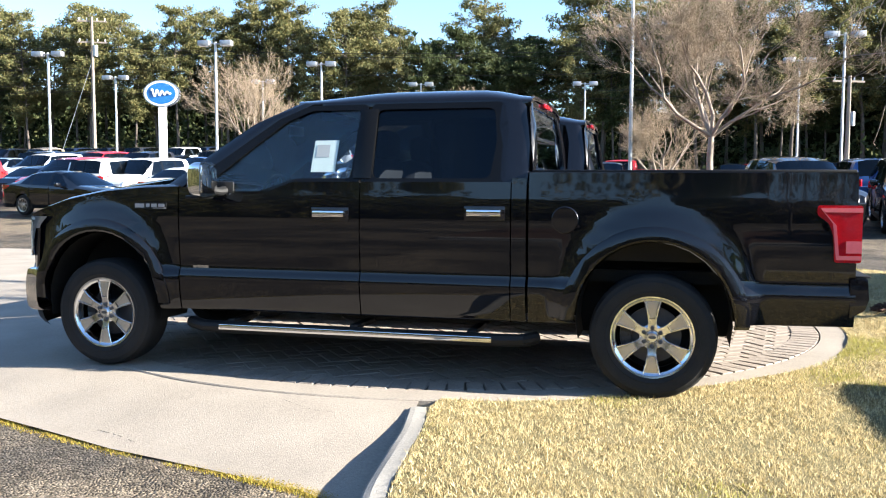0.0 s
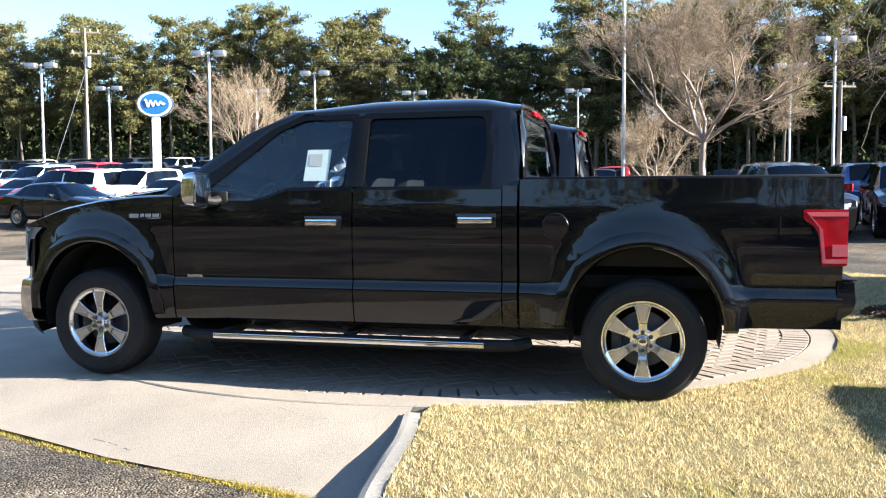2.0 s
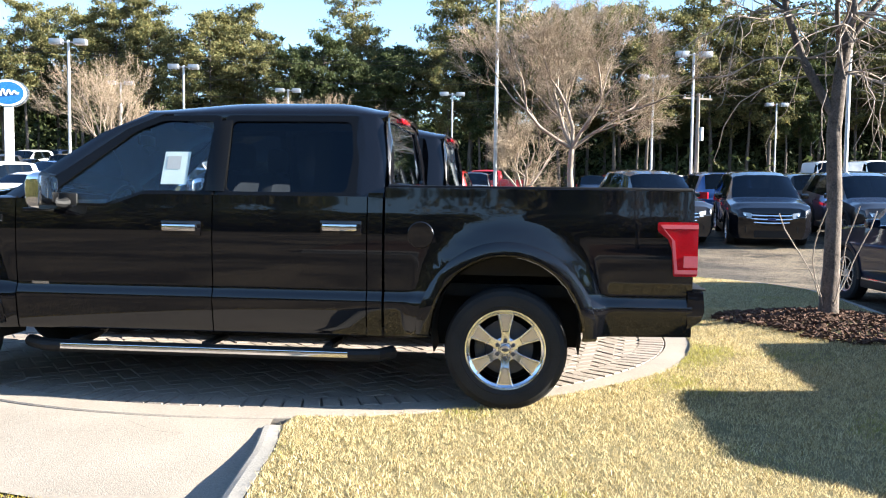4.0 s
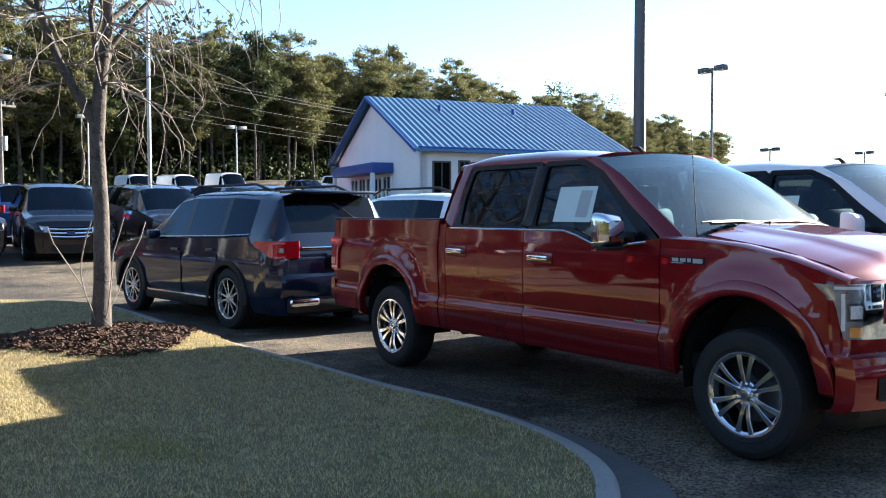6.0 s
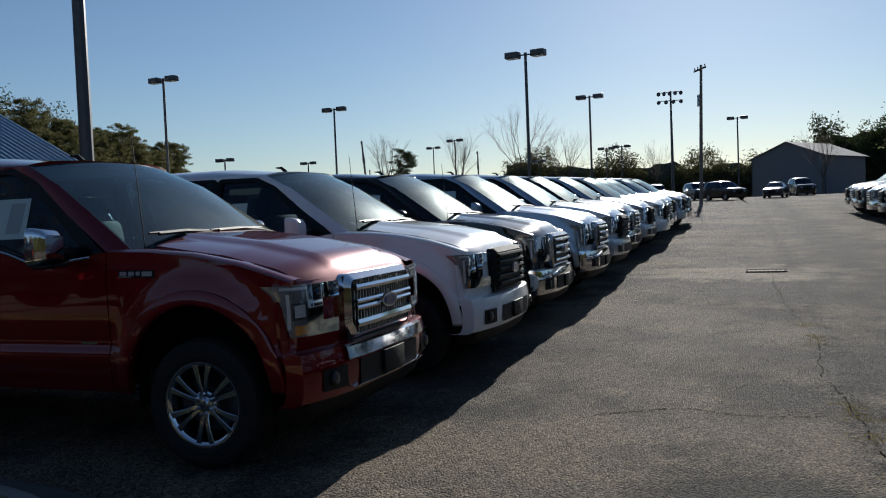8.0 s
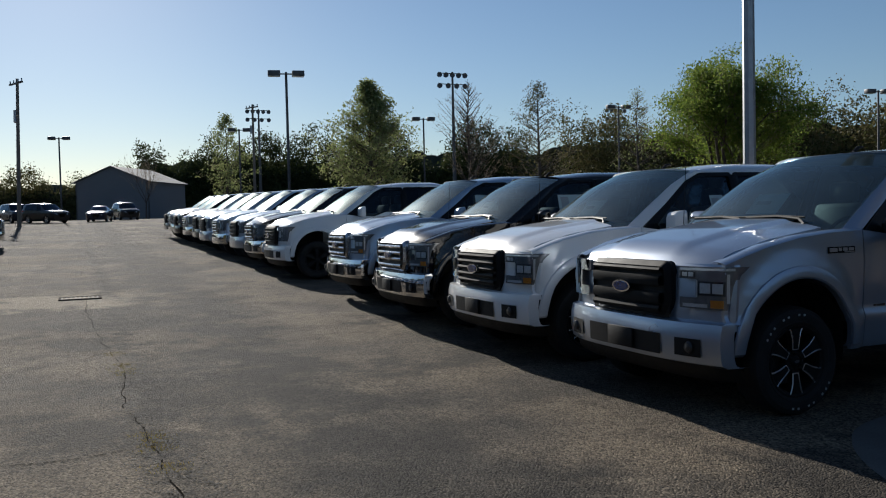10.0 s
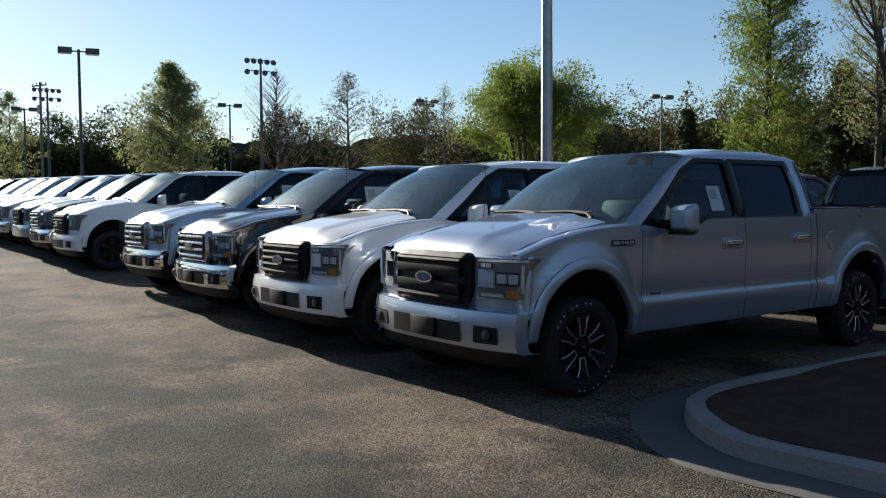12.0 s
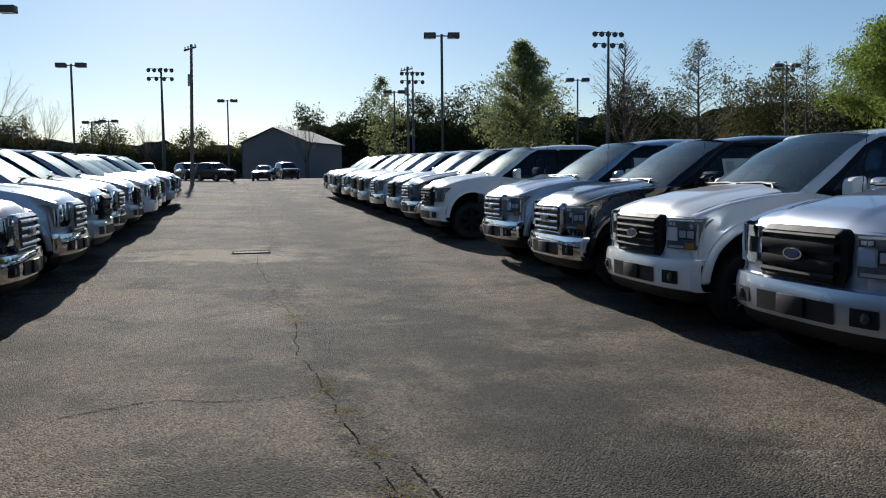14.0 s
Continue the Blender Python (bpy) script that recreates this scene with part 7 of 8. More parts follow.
for c, d, ln, r in ((path[4], (0.25, 0.1, 0.9), 1.3, 0.035), (path[4], (-0.2, -0.3, 0.8), 1.1, 0.03), (path[5], (0.5, 0.2, 0.7), 1.3, 0.03), (path[5], (-0.4, 0.3, 0.8), 1.0, 0.026), (limb[3], (-0.7, 0.1, 0.5), 1.2, 0.022),
                    (path[6], (0.7, -0.2, 0.4), 1.5, 0.022), (path[6], (-0.5, -0.4, 0.6), 1.1, 0.022), (path[7], (0.4, 0.4, 0.7), 1.0, 0.018), (limb[4], (0.3, -0.4, 0.8), 0.9, 0.018), (limb[4], (-0.9, -0.3, 0.2), 1.2, 0.016)):
    grow(rnd, Vector(c), Vector(d).normalized(), ln, r, 2, segs, tips, 0.6, 2, 0.62, 0.0, 0.16)
droop = []
for k in range(120):
    a = rnd.uniform(0, 2 * math.pi)
    start = rnd.choice([t[0] for t in tips] + [path[5], path[6], limb[3], limb[4]])
    p = Vector(start)
    d = Vector((math.cos(a), math.sin(a) * 0.8, rnd.uniform(-0.1, 0.2)))
    r = rnd.uniform(0.006, 0.011)
    for i in range(rnd.randint(5, 10)):
        d = (d + Vector((rnd.gauss(0, 0.25), rnd.gauss(0, 0.25), -0.24 + rnd.gauss(0, 0.12)))).normalized()
        q = p + d * rnd.uniform(0.12, 0.22)
        if q.z < 0.9:
            break
        segs.append((p, q, r, r * 0.9))
        if rnd.random() < 0.35:
            e = q + side_dir(rnd, d, 0.7) * rnd.uniform(0.08, 0.22)
            segs.append((q, e, r * 0.7, r * 0.4))
        p, r = q, r * 0.92
# long hanging sprays on the sunny side
for k in range(28):
    a = rnd.uniform(-0.75, 0.35) if k % 3 else rnd.uniform(2.4, 3.6)
    p = Vector(rnd.choice([path[4], path[5], path[5], path[6], limb[2], limb[3]]))
    d = Vector((math.cos(a), math.sin(a), rnd.uniform(0.0, 0.35)))
    r = rnd.uniform(0.008, 0.014)
    for i in range(rnd.randint(7, 13)):
        d = (d + Vector((rnd.gauss(0, 0.3), rnd.gauss(0, 0.3), -0.09 + rnd.gauss(0, 0.16)))).normalized()
        q = p + d * rnd.uniform(0.10, 0.20)
        if q.z < 1.1:
            break
        segs.append((p, q, r, r * 0.92))
        if rnd.random() < 0.6:
            e = q + side_dir(rnd, d, 0.8) * rnd.uniform(0.10, 0.30)
            segs.append((q, e, r * 0.65, r * 0.35))
        p, r = q, r * 0.92
for a0 in (0.6, 2.2, 3.6, 5.2):
    p = Vector((0.05 * math.cos(a0), 0.05 * math.sin(a0), 0.05))
    d = Vector((math.cos(a0) * 0.45, math.sin(a0) * 0.45, 1))
    for i in range(6):
        d = (d + Vector((rnd.gauss(0, .12), rnd.gauss(0, .12), 0))).normalized()
        q = p + d * 0.2
        segs.append((p, q, 0.007, 0.006))
        p = q
limbs_mesh("trunk", [s for s in segs if s[2] >= 0.014], BARK, yt)
limbs_mesh("twig_crown", [s for s in segs if s[2] < 0.014], PALEBARK, yt, 4)
yt_2 = copy_thing(yt, pose(3.3, -13.8, 0.0, 0, 0, 200))
tagged(yt_2, "slim bare young tree with grey bark on the mulched bed")


# ---- lamp posts, poles, sign and buildings ----
def lamp_post(m, height, label, heads=2, mat=PALEPOLE, radius=0.07, spin=0.0, group="lamp posts", head=(0.66, 0.46, 0.30), arm=0.32):
    """A tall car-park light: base, square-ish pole, arms and shoebox heads."""
    t = base("street_lamp", m, label, "street lamp", group)
    bm = bmesh.new()
    tube(bm, [(0, 0, -0.1), (0, 0, 0.65)], 0.28, 16)
    part("concrete_base", bm, KERB, t)
    bm = bmesh.new()
    tube(bm, [(0, 0, 0.65), (0, 0, height * 0.5), (0, 0, height)], [radius * 1.25, radius * 1.1, radius], 8)
    box(bm, (0, 0, 0.67), (0.34, 0.34, 0.03), 0.005)
    part("pole", bm, mat, t)
    for k in range(heads):
        a = radians(spin) + 2 * math.pi * k / heads
        d = Vector((math.cos(a), math.sin(a), 0))
        bm = bmesh.new()
        tube(bm, [Vector((0, 0, height - 0.10)), Vector((0, 0, height - 0.10)) + d * (arm + 0.05)], 0.035, 6)
        part("arm", bm, mat, t)
        bm = bmesh.new()
        rot = Matrix.Rotation(a, 3, 'Z')
        c = d * (arm + head[0] / 2) + Vector((0, 0, height - 0.08))
        box(bm, c, head, 0.03, rot)
        h = part("lamp_head", bm, mat, t)
        bm = bmesh.new()
        box(bm, c + Vector((0, 0, -head[2] / 2 - 0.006)), (head[0] * 0.85, head[1] * 0.8, 0.012), 0, rot)
        part("diffuser", bm, LENSWHITE, h)
    return t


def post(x, y, top, **k):
    z = land(x, y)
    return lamp_post(pose(x, y, z), top - z, k.pop("label", "grey two-headed car park lamp on a tall pole"), **k)


PALE = dict(mat=GALV, spin=8)
DARK = dict(mat=DARKSTEEL, spin=80, label="dark two-headed car park lamp on a tall pole")
for x, y, z in ((-25.2, 39.8, 9.45), (8.58, 44.0, 9.3), (-37.6, 41.3, 9.5), (-40.8, 52.6, 9.5), (-31.4, 58.2, 9.6), (-23.0, 50.0, 9.6), (-19.7, 62.8, 9.6), (-6.8, 65.3, 9.6), (7.7, 54.0, 9.4),
                (20.6, 73.0, 9.6), (34.7, 74.6, 9.6), (11.7, 28.9, 9.7)):
    post(x, y, z, **PALE)
for x, y, z in ((42.4, 25.7, 9.5), (59.2, 23.4, 9.3), (40.9, 4.45, 8.62), (48.3, -16.3, 9.3), (64, 5.4, 9.3), (92.4, -4.4, 9.6), (80.7, -19.4, 9.5), (59, -45.1, 9.6), (46, -58, 9.45), (110, 34, 10.0), (70, 40, 7.0),
                (95, 26, 9.5), (88, 41, 7.5), (100, 8, 8.0), (102, 10, 8.0), (70, -33, 9.6), (120, 22, 8)):
    post(x, y, z, **DARK)
post(13.7, 6.05, 11.5, mat=DARKSTEEL, radius=0.10, label="thick steel lamp post behind the red truck")
post(14.4, -17.4, 11.5, mat=GALV, radius=0.10, label="thick steel lamp post behind the white truck")


def stadium_light(x, y, top):
    z = land(x, y)
    t = base("floodlight_mast", pose(x, y, z), "slim sports floodlight mast with lamp clusters", "floodlight", "floodlights")
    h = top - z
    bm = bmesh.new()
    tube(bm, [(0, 0, 0), (0, 0, h)], [0.30, 0.14], 8)
    part("mast", bm, DARKSTEEL, t)
    for lv, n in ((h - 0.2, 5), (h - 1.6, 4)):
        bm = bmesh.new()
        tube(bm, [(0, -1.9, lv), (0, 1.9, lv)], 0.06, 6)
        part("crossbar", bm, DARKSTEEL, t)
        for k in range(n):
            y0 = -1.8 + 3.6 * k / (n - 1)
            bm = bmesh.new()
            revolve(bm, [(0.12, 0.0), (0.36, 0.4), (0.0, 0.34)], 10)
            bmesh.ops.transform(bm, matrix=pose(0.1, y0, lv - 0.25, 0, 0, 70), verts=bm.verts)
            part("floodlight", bm, DARKSTEEL, t)
    return t


stadium_light(151.3, 6.5, 20)
stadium_light(106, -51.7, 20)
stadium_light(128, -92, 19)
stadium_light(150, -35, 20)


def utility_pole(x, y, top, arms=1, lean=0.0, label="weathered wooden utility pole with cross-arm"):
    z = land(x, y)
    t = base("utility_pole", pose(x, y, z, lean, 0, 25), label, "utility pole", "utility poles")
    h = top - z
    bm = bmesh.new()
    tube(bm, [(0, 0, -0.3), (0, 0, h)], [0.17, 0.11], 8)
    part("pole", bm, POLEWOOD, t)
    for k in range(arms):
        bm = bmesh.new()
        box(bm, (0, 0.1, h - 0.35 - 1.7 * k), (2.3, 0.10, 0.12))
        arm = part("cross_arm", bm, POLEWOOD, t)
        for dx in (-1.0, -0.4, 0.4, 1.0):
            bm = bmesh.new()
            tube(bm, [(dx, 0.1, h - 0.30 - 1.7 * k), (dx, 0.1, h - 0.08 - 1.7 * k)], 0.05, 6)
            part("insulator", bm, GALV, arm)
    bm = bmesh.new()
    tube(bm, [(0.25, 0, h - 3.2), (0.25, 0, h - 2.3)], 0.20, 10)
    part("transformer", bm, GALV, t)
    return t


utility_pole(-46, 57, 15, 2)
utility_pole(11.0, 56.0, 8.5, 0 + 1, label="short dark utility pole")
utility_pole(72.7, -1.7, 12.1, 1, 1.5)
utility_pole(115, 46, 12, 3, -4)
utility_pole(170, 70, 11, 3)
utility_pole(98, -24, 14, 1)
utility_pole(150, 40, 12, 2)


def wire(p, q, sag, label="black overhead wire slung between poles"):
    p, q = Vector(p), Vector(q)
    pts = [p.lerp(q, i / 20) - Vector((0, 0, sag * 4 * (i / 20) * (1 - i / 20))) for i in range(21)]
    bm = bmesh.new()
    tube(bm, pts, 0.018, 4)
    ob = part("overhead_wire", bm, PLASTIC, None, label)
    return tagged(ob, "", "wire", "overhead wires")


for k, z in enumerate((12.6, 12.3, 10.9, 9.6, 9.0)):
    wire((-120, 44, z + 1), (-46, 57, z), 0.8)
    wire((-46, 57, z), (25, 66, z + 0.3), 1.2)
    wire((25, 66, z + 0.3), (95, 92, z + 1.5), 1.4)
bm = bmesh.new()
tube(bm, [(-46.0, 57, 11.5), (-47.6, 54, 2.0)], 0.02, 4)
guy = part("guy_wire", bm, GALV, None, "taut guy wire of the utility pole")
tagged(guy, "", "wire", "overhead wires")
bm = bmesh.new()
tube(bm, [(0, 0, 0), (0, 0, 6), (0, 0, 16)], [0.09, 0.075, 0.05], 8)
fp = part("flag_pole", bm, GALV, None, "slim pale flagpole among the parked cars")
fp.matrix_basis = pose(-1.7, 33.5, land(-1.7, 33.5))
tagged(fp, "", "flagpole")

# oval sign on a white post
sign = base("oval_sign", pose(-25.5, 34.8, land(-25.5, 35), 0, 0, 18), "blue oval sign with a white rim on a white post", "sign")
bm = bmesh.new()
box(bm, (0, 0, 2.1), (0.38, 0.28, 4.2), 0.02)
part("post", bm, STUCCO, sign)
for nm, sc, mt, d in (("sign_rim", 1.0, SATIN, 0.34), ("sign_band", 0.93, PAPER, 0.36), ("sign_face", 0.80, SIGNBLUE, 0.38)):
    bm = bmesh.new()
    prism(bm, [(0.92 * sc * math.cos(2 * math.pi * k / 40), 4.72 + 0.68 * sc * math.sin(2 * math.pi * k / 40)) for k in range(40)], lambda x, z: (x, d / 2, z), (0, -d, 0))
    part(nm, bm, mt, sign)
bm = bmesh.new()
tube(bm, [(-0.50 + 1.0 * k / 40, -0.21, 4.74 + 0.16 * math.sin(k * 0.62 + 0.6) * (1.25 - k / 40)) for k in range(41)], 0.045, 6)
part("sign_mark", bm, PAPER, sign, "white brush-like mark")


def shed_building(m, name, L, Wd, eave, ridge, wall, roof, label, ribs=True):
    """A gabled building, its near gable corner at the origin: +x along the eaves, +y across."""
    t = base(name, m, label, "building")
    bm = bmesh.new()
    th = 0.25
    for y0 in (0, Wd - th):
        box(bm, (L / 2, y0 + th / 2, eave / 2 - 0.5), (L, th, eave + 1.0))
        part("long_wall", bm, wall, t)
        bm = bmesh.new()
    bm.free()
    for x0 in (th / 2, L - th / 2):
        bm = bmesh.new()
        poly = [(0.0, -1.0), (Wd, -1.0), (Wd, eave), (Wd / 2, ridge), (0.0, eave)]
        prism(bm, poly, lambda y, z, x0=x0: (x0 - th / 2, y, z), (th, 0, 0))
        part("gable_wall", bm, wall, t)
    over = 0.45
    slope = math.atan2(ridge - eave, Wd / 2)
    for s in (0, 1):
        rows = []
        n = int((L + 2 * over) / 0.14) if ribs else 2
        for i in range(n + 1):
            x = -over + (L + 2 * over) * i / n
            lift = 0.045 if (ribs and i % 2) else 0.0
            y0, y1 = (-over, Wd / 2) if s == 0 else (Wd + over, Wd / 2)
            z0 = eave - over * math.tan(slope) + 0.10
            rows.append([(x, y0, z0 + lift), (x, (y0 + y1) / 2, (z0 + ridge + 0.10) / 2 + lift), (x, y1, ridge + 0.10 + lift)])
        part("roof_slope", shell(rows, (0, 0, -0.10), (0, 0, 1)), roof, t, "blue ribbed metal roof" if ribs else "", 15)
    return t


bld = shed_building(pose(20.9, 23.6, 0.85, 0, 0, -13.5), "sales_building", 9.6, 12.0, 3.1, 5.75, STUCCO, BLUEROOF, "white gabled building with a blue ribbed metal roof")
bm = bmesh.new()
box(bm, (4.8, -0.36, 3.02), (10.2, 0.10, 0.22), 0.01)
part("fascia_board", bm, BLUETRIM, bld)
for s in (0, 1):
    bm = bmesh.new()
    y0, y1 = (-0.45, 6.0) if s == 0 else (12.45, 6.0)
    z0, z1 = 3.1 - 0.2, 5.75
    prism(bm, [(y0, z0 - 0.02), (y1, z1 - 0.02), (y1, z1 + 0.12), (y0, z0 + 0.12)], lambda y, z: (-0.50, y, z), (0.06, 0, 0))
    part("barge_board", bm, BLUETRIM, bld)


def wall_window(parent, x, z, w, h, side):
    """A window with frame, sill and panes, set on a wall; side: 'long' or 'gable'."""
    def place(bm):
        if side == "gable":
            bmesh.ops.transform(bm, matrix=pose(0, 0, 0, 0, 0, 90) @ Matrix.Diagonal((1, -1, 1, 1)), verts=bm.verts)
            bmesh.ops.reverse_faces(bm, faces=bm.faces)
    bm = bmesh.new()
    for dx, dz, sx, sz in ((0, h / 2, w + .06, .06), (0, -h / 2, w + .06, .06), (-w / 2, 0, .06, h), (w / 2, 0, .06, h), (0, 0, .035, h)):
        box(bm, (x + dx, -0.03, z + dz), (sx, 0.08, sz))
    place(bm)
    f = part("window", bm, STUCCO if side == "gable" else DARKSTEEL, parent, "dark window in a slim frame")
    bm = bmesh.new()
    box(bm, (x, -0.012, z), (w, 0.02, h))
    place(bm)
    part("pane", bm, LEAFGLASS, f)
    # near-black board in the pane stands in for the unlit room
    bm = bmesh.new()
    box(bm, (x, -0.010, z), (w - 0.02, 0.01, h - 0.02))
    place(bm)
    part("blind", bm, DASH, f)


wall_window(bld, 0.85, 1.9, 0.75, 1.3, "long")
wall_window(bld, 1.85, 2.35, 0.45, 0.5, "long")
wall_window(bld, 1.85, 1.55, 0.45, 0.8, "long")
wall_window(bld, 5.0, 1.8, 1.6, 1.2, "long")
wall_window(bld, 7.8, 1.8, 1.6, 1.2, "long")
for y in (4.2, 5.4, 6.6, 7.8, 9.0):
    wall_window(bld, y, 1.25, 1.05, 1.7, "gable")
bm = bmesh.new()
box(bm, (-0.5, 6.6, 2.45), (1.0, 6.4, 0.45), 0.02)
part("canopy", bm, BLUETRIM, bld, "blue entrance canopy")
for y in (3.6, 9.6):
    bm = bmesh.new()
    box(bm, (-0.9, y, 0.7), (0.18, 0.18, 3.1), 0.01)
    part("canopy_post", bm, STUCCO, bld)
bm = bmesh.new()
prism(bm, [(12.0, 2.9), (14.2, 2.2), (14.2, -1.0), (12.0, -1.0)], lambda y, z: (0.3, y, z), (6, 0, 0))
part("lean_to", bm, STUCCO, bld)
for x in (2.6, 6.4):
    bm = bmesh.new()
    tube(bm, [(x, 4.4, 5.0), (x, 4.4, 5.4)], 0.10, 8)
    part("roof_vent", bm, BLUETRIM, bld)
shed_building(pose(145.5, -16.5, 1.7, 0, 0, -28), "warehouse", 15, 12, 6.1, 8.5, HAZYWALL, HAZYWALL, "distant grey gabled warehouse past the aisle", False)
shed_building(pose(190, 40, 2.2, 0, 0, 80), "warehouse", 40, 16, 3.5, 5.5, HAZYWALL, HAZYWALL, "low distant grey warehouse", False)

# drain grate in the aisle
drain = base("drain_grate", pose(17.4, -5.43, land(17.4, -5.43) + 0.006), "rusty steel drain grate flush with the asphalt", "drain")
bm = bmesh.new()
for dx, dy, sx, sy in ((0, 0.32, 0.5, 0.04), (0, -0.32, 0.5, 0.04), (0.25, 0, 0.04, 0.68), (-0.25, 0, 0.04, 0.68)):
    box(bm, (dx, dy, 0), (sx, sy, 0.02))
part("frame", bm, RUSTY, drain)
bm = bmesh.new()
for k in range(9):
    box(bm, (0, -0.28 + 0.07 * k, -0.002), (0.47, 0.028, 0.016))
part("grate", bm, KERB, drain)


# ---- grass, pavers and other small pieces ----
def blades(name, xs, ys, zf, material, seed, lo, hi, width, label, category, lean=0.8):
    """Grass: one slim triangle for each blade, all in one object."""
    rnd = np.random.RandomState(seed)
    n = len(xs)
    z = np.array([zf(x, y) for x, y in zip(xs, ys)]) - 0.004
    a = rnd.uniform(0, 2 * np.pi, n)
    h = rnd.uniform(lo, hi, n)
    d = rnd.uniform(0, 2 * np.pi, n)
    l = rnd.uniform(0.1, lean, n) * h
    w = width * rnd.uniform(0.6, 1.3, n)
    v = np.empty((n, 3, 3))
    v[:, 0] = np.stack([xs - np.cos(a) * w, ys - np.sin(a) * w, z], 1)
    v[:, 1] = np.stack([xs + np.cos(a) * w, ys + np.sin(a) * w, z], 1)
    v[:, 2] = np.stack([xs + np.cos(d) * l, ys + np.sin(d) * l, z + h], 1)
    me = bpy.data.meshes.new(name)
    me.from_pydata(v.reshape(-1, 3), [], np.arange(3 * n).reshape(-1, 3).tolist())
    me.materials.append(material)
    ob = new(name, me)
    return tagged(ob, label, category, "", "stuff")


rs = np.random.RandomState(4)
N = 800000
px, py = rs.uniform(-1.5, 4.8, N), rs.uniform(-3.5, 10.1, N)
keep = inside(lawn_outline, px, py) & (np.hypot(px - PAD.x, py - PAD.y) > PAD_R - 0.02) & (np.hypot(px - TREE.x, py - TREE.y) > 0.75)
keep &= rs.uniform(0, 1, N) < np.where(py > 5.5, 0.5, 1.0)
px, py = px[keep], py[keep]
patch = np.array([noise.noise((x * 1.1, y * 1.1, 7)) for x, y in zip(px, py)])
rim_near = np.hypot(px - PAD.x, py - PAD.y) < PAD_R + 0.35
green = (patch + 0.25 * rim_near + rs.uniform(-0.25, 0.25, len(px))) > 0.47
blades("lawn_grass", px[~green], py[~green], lawn_z, STRAW, 1, 0.010, 0.032, 0.0027, "short dormant straw-coloured grass", "grass", 1.3)
blades("green_grass", px[green], py[green], lawn_z, GREENBLADE, 2, 0.012, 0.036, 0.0027, "greener tufts among dormant grass", "grass", 1.0)
# weeds along the joint between concrete and asphalt
joint = fair([Vector(p) for p in ((-5.2, -0.45), (-3.85, -1.06), (-2.8, -1.42), (-1.95, -1.62), (-1.55, -1.73), (-1.30, -1.85))], 40)
wx, wy = [], []
rj = random.Random(8)
for p in joint:
    k = max(0, noise.noise((p.x * 2.3, p.y * 2.3, 1)) + 0.45)
    for _ in range(int(85 * k)):
        wx.append(p.x + rj.gauss(0, 0.03))
        wy.append(p.y + rj.gauss(0, 0.022))
blades("weeds", np.array(wx), np.array(wy), lambda x, y: -0.12, WEED, 3, 0.006, 0.022, 0.004, "yellow-green weeds in the pavement joint", "weeds", 1.2)
crx, cry = [], []
for i in range(5200):
    x = rj.uniform(4.0, 12.0)
    crx.append(x)
    cry.append(lerp(x, [(3.6, -6.0), (5.0, -5.95), (6.4, -5.82), (7.3, -5.80), (8.6, -5.7), (10.5, -5.75), (13, -5.6)]) + rj.gauss(-0.02, 0.07))
sel = [i for i in range(5200) if noise.noise((crx[i] * 1.3, 0, 5)) > 0.05]
blades("crack_weeds", np.array([crx[i] for i in sel]), np.array([cry[i] for i in sel]), lambda x, y: land(x, y), WEED, 5, 0.006, 0.02, 0.004, "sparse weeds in the asphalt crack", "weeds", 1.2)

# bark chips round the young tree
rc = random.Random(12)
verts, faces = [], []
for i in range(2600):
    r, a = 1.02 * math.sqrt(rc.random()), rc.uniform(0, 2 * math.pi)
    r *= 1 + 0.15 * math.sin(3 * a)
    x, y = TREE.x + r * math.cos(a), TREE.y + r * math.sin(a)
    z = lawn_z(x, y) + 0.006 + rc.uniform(0, 0.03)
    rot = Euler((rc.uniform(-0.6, 0.6), rc.uniform(-0.6, 0.6), rc.uniform(0, 6.3))).to_matrix()
    sx, sy, sz = rc.uniform(0.015, 0.05), rc.uniform(0.006, 0.014), 0.005
    k = len(verts)
    for dx, dy, dz in ((-1, -1, -1), (1, -1, -1), (1, 1, -1), (-1, 1, -1), (-1, -1, 1), (1, -1, 1), (1, 1, 1), (-1, 1, 1)):
        q = rot @ Vector((dx * sx, dy * sy, dz * sz))
        verts.append((x + q.x, y + q.y, z + q.z))
    faces += [(k + 4, k + 5, k + 6, k + 7), (k, k + 1, k + 5, k + 4), (k + 1, k + 2, k + 6, k + 5), (k + 2, k + 3, k + 7, k + 6), (k + 3, k, k + 4, k + 7)]
mesh_object("mulch_chips", verts, faces, MULCH, kind="stuff", label="loose brown bark mulch round the tree", category="mulch", smooth_faces=False)

# pavers in a herringbone
PL, PW, PH = 0.236, 0.116, 0.012


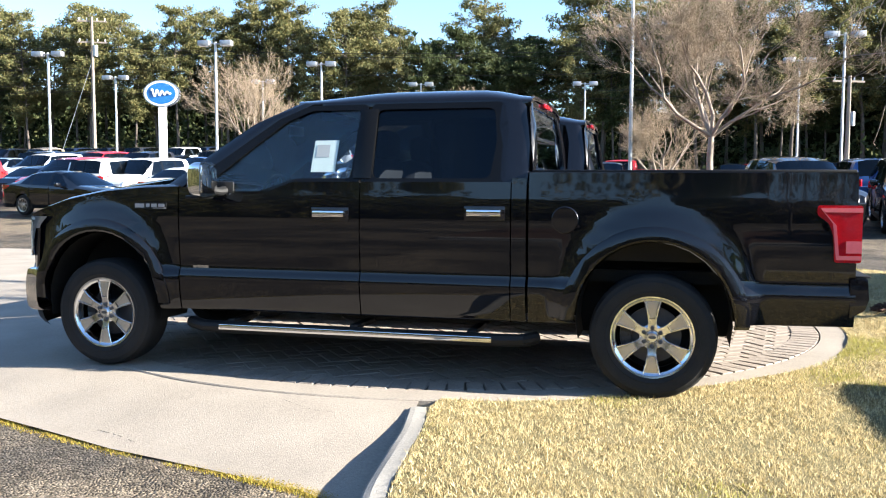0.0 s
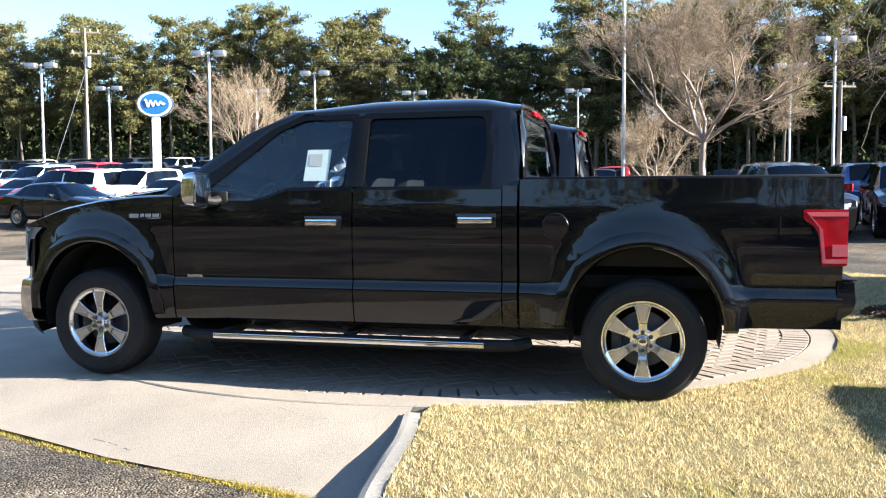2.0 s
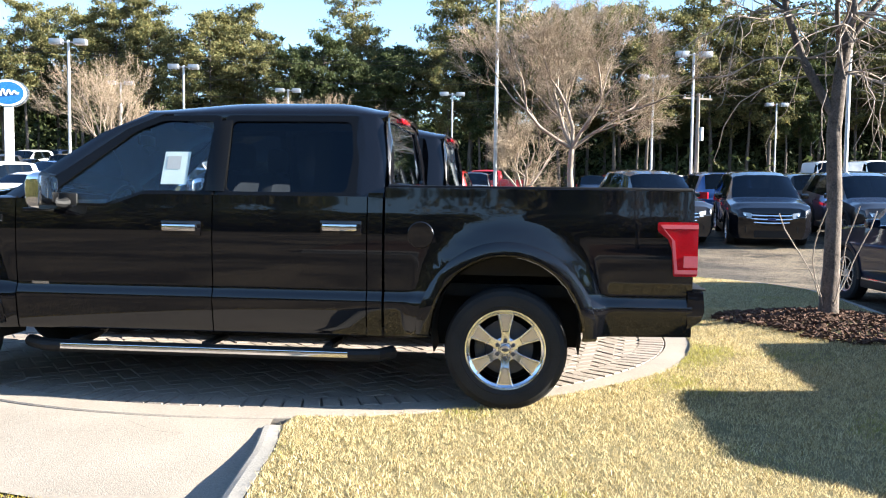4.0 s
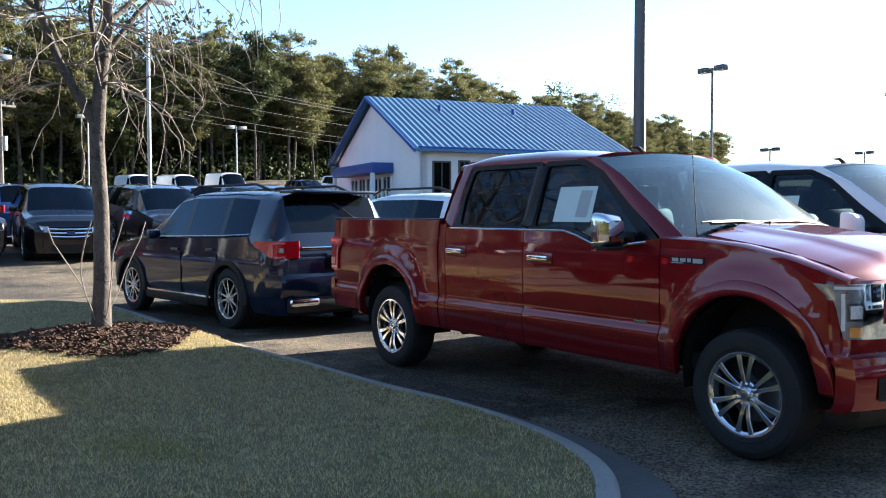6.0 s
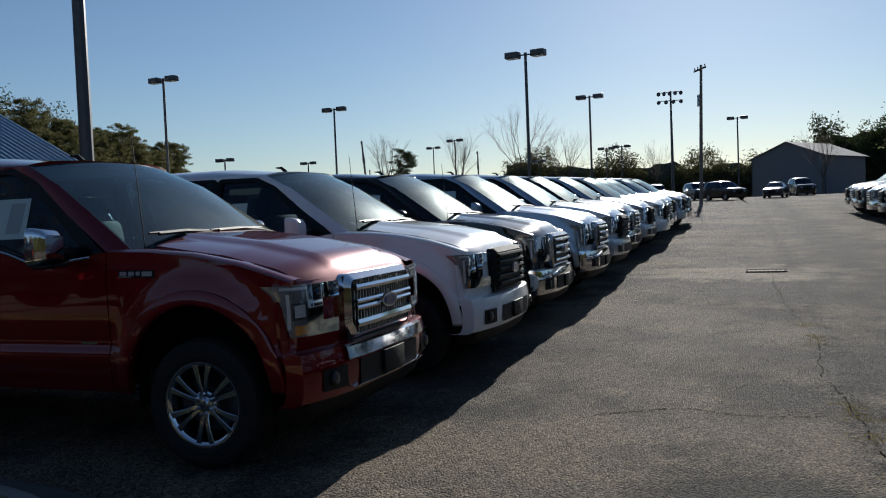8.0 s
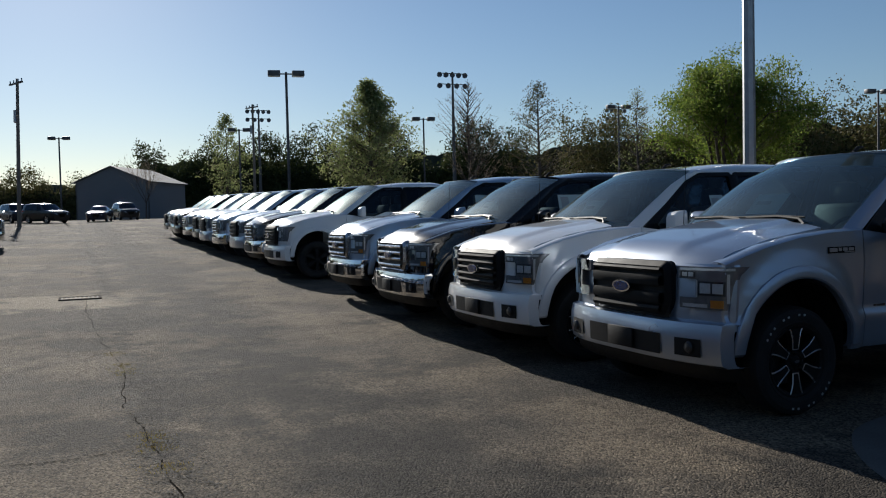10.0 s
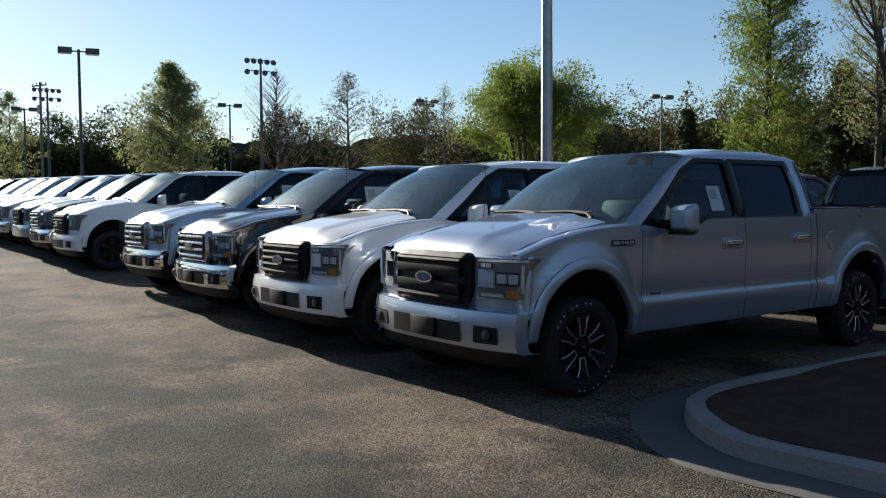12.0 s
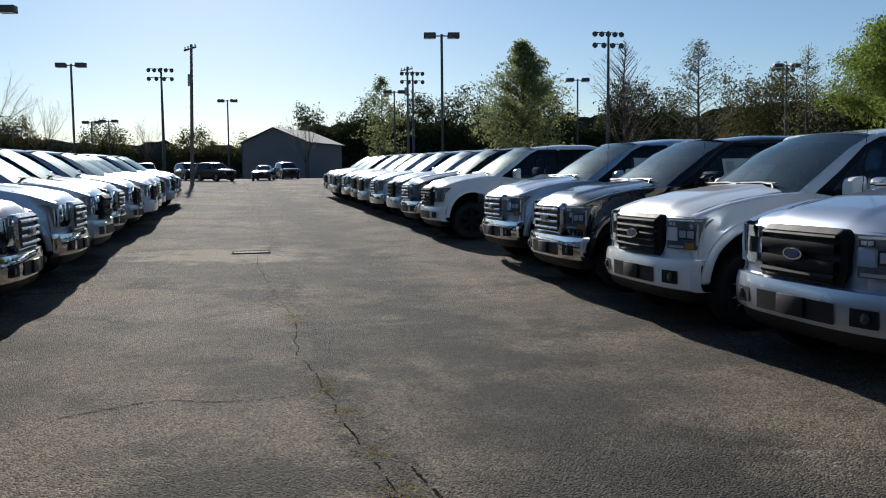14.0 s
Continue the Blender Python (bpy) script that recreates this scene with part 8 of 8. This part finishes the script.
def paver_mesh(l, w):
    bm = bmesh.new()
    h, b = 0.016, 0.006
    lo = [bm.verts.new((sx * l / 2, sy * w / 2, -h)) for sx, sy in ((-1, -1), (1, -1), (1, 1), (-1, 1))]
    mi = [bm.verts.new((sx * l / 2, sy * w / 2, -b)) for sx, sy in ((-1, -1), (1, -1), (1, 1), (-1, 1))]
    hi = [bm.verts.new((sx * (l / 2 - b), sy * (w / 2 - b), 0)) for sx, sy in ((-1, -1), (1, -1), (1, 1), (-1, 1))]
    bm.faces.new(hi)
    for a, c in ((lo, mi), (mi, hi)):
        for i in range(4):
            j = (i + 1) % 4
            bm.faces.new((a[i], a[j], c[j], c[i]))
    me = bpy.data.meshes.new("paver")
    bm.to_mesh(me)
    bm.free()
    me.materials.append(PAVER)
    return me


pm = paver_mesh(PL - 0.008, PW - 0.008)
spots = []
u = 0.12
ang = radians(38)
ca, sa = math.cos(ang), math.sin(ang)
for i in range(-34, 35):
    for j in range(-34, 35):
        k = (i - j) % 4
        if k == 0:
            cx, cy, r = (i + 1.0) * u, (j + 0.5) * u, 0.0
        elif k == 2:
            cx, cy, r = (i + 0.5) * u, j * u, math.pi / 2
        else:
            continue
        X, Y = PAD.x + ca * cx - sa * cy, PAD.y + sa * cx + ca * cy
        if math.hypot(X - PAD.x, Y - PAD.y) < PAD_R - 0.43:
            spots.append((X, Y, r + ang))
inner_count = len(spots)
count = int(2 * math.pi * (PAD_R - 0.38) / 0.122)
for k in range(count):
    a = 2 * math.pi * k / count
    spots.append((PAD.x + (PAD_R - 0.375) * math.cos(a), PAD.y + (PAD_R - 0.375) * math.sin(a), a))
rp = random.Random(5)
spots = [(x, y, r, rp.uniform(-0.004, 0.002) + (0.005 if i >= inner_count else 0)) for i, (x, y, r) in enumerate(spots)]
near = sorted(spots, key=lambda s: math.hypot(s[0] - 1.0, s[1] - 1.9))[:300]
chosen = set(near)
for x, y, r, dz in near:
    ob = new("paver", pm)
    ob.parent = pad
    ob.matrix_basis = pose(x, y, dz + 0.001, rp.uniform(-.8, .8), rp.uniform(-.8, .8), math.degrees(r))
verts, faces = [], []
local = [tuple(v.co) for v in pm.vertices]
lf = [tuple(p.vertices) for p in pm.polygons]
for x, y, r, dz in spots:
    if (x, y, r, dz) in chosen:
        continue
    k = len(verts)
    c, s = math.cos(r), math.sin(r)
    verts += [(x + c * a - s * b, y + s * a + c * b, z + dz + 0.001) for a, b, z in local]
    faces += [tuple(q + k for q in f) for f in lf]
mesh_object("paver_field", verts, faces, PAVER, parent=pad, kind="stuff", smooth_faces=False)
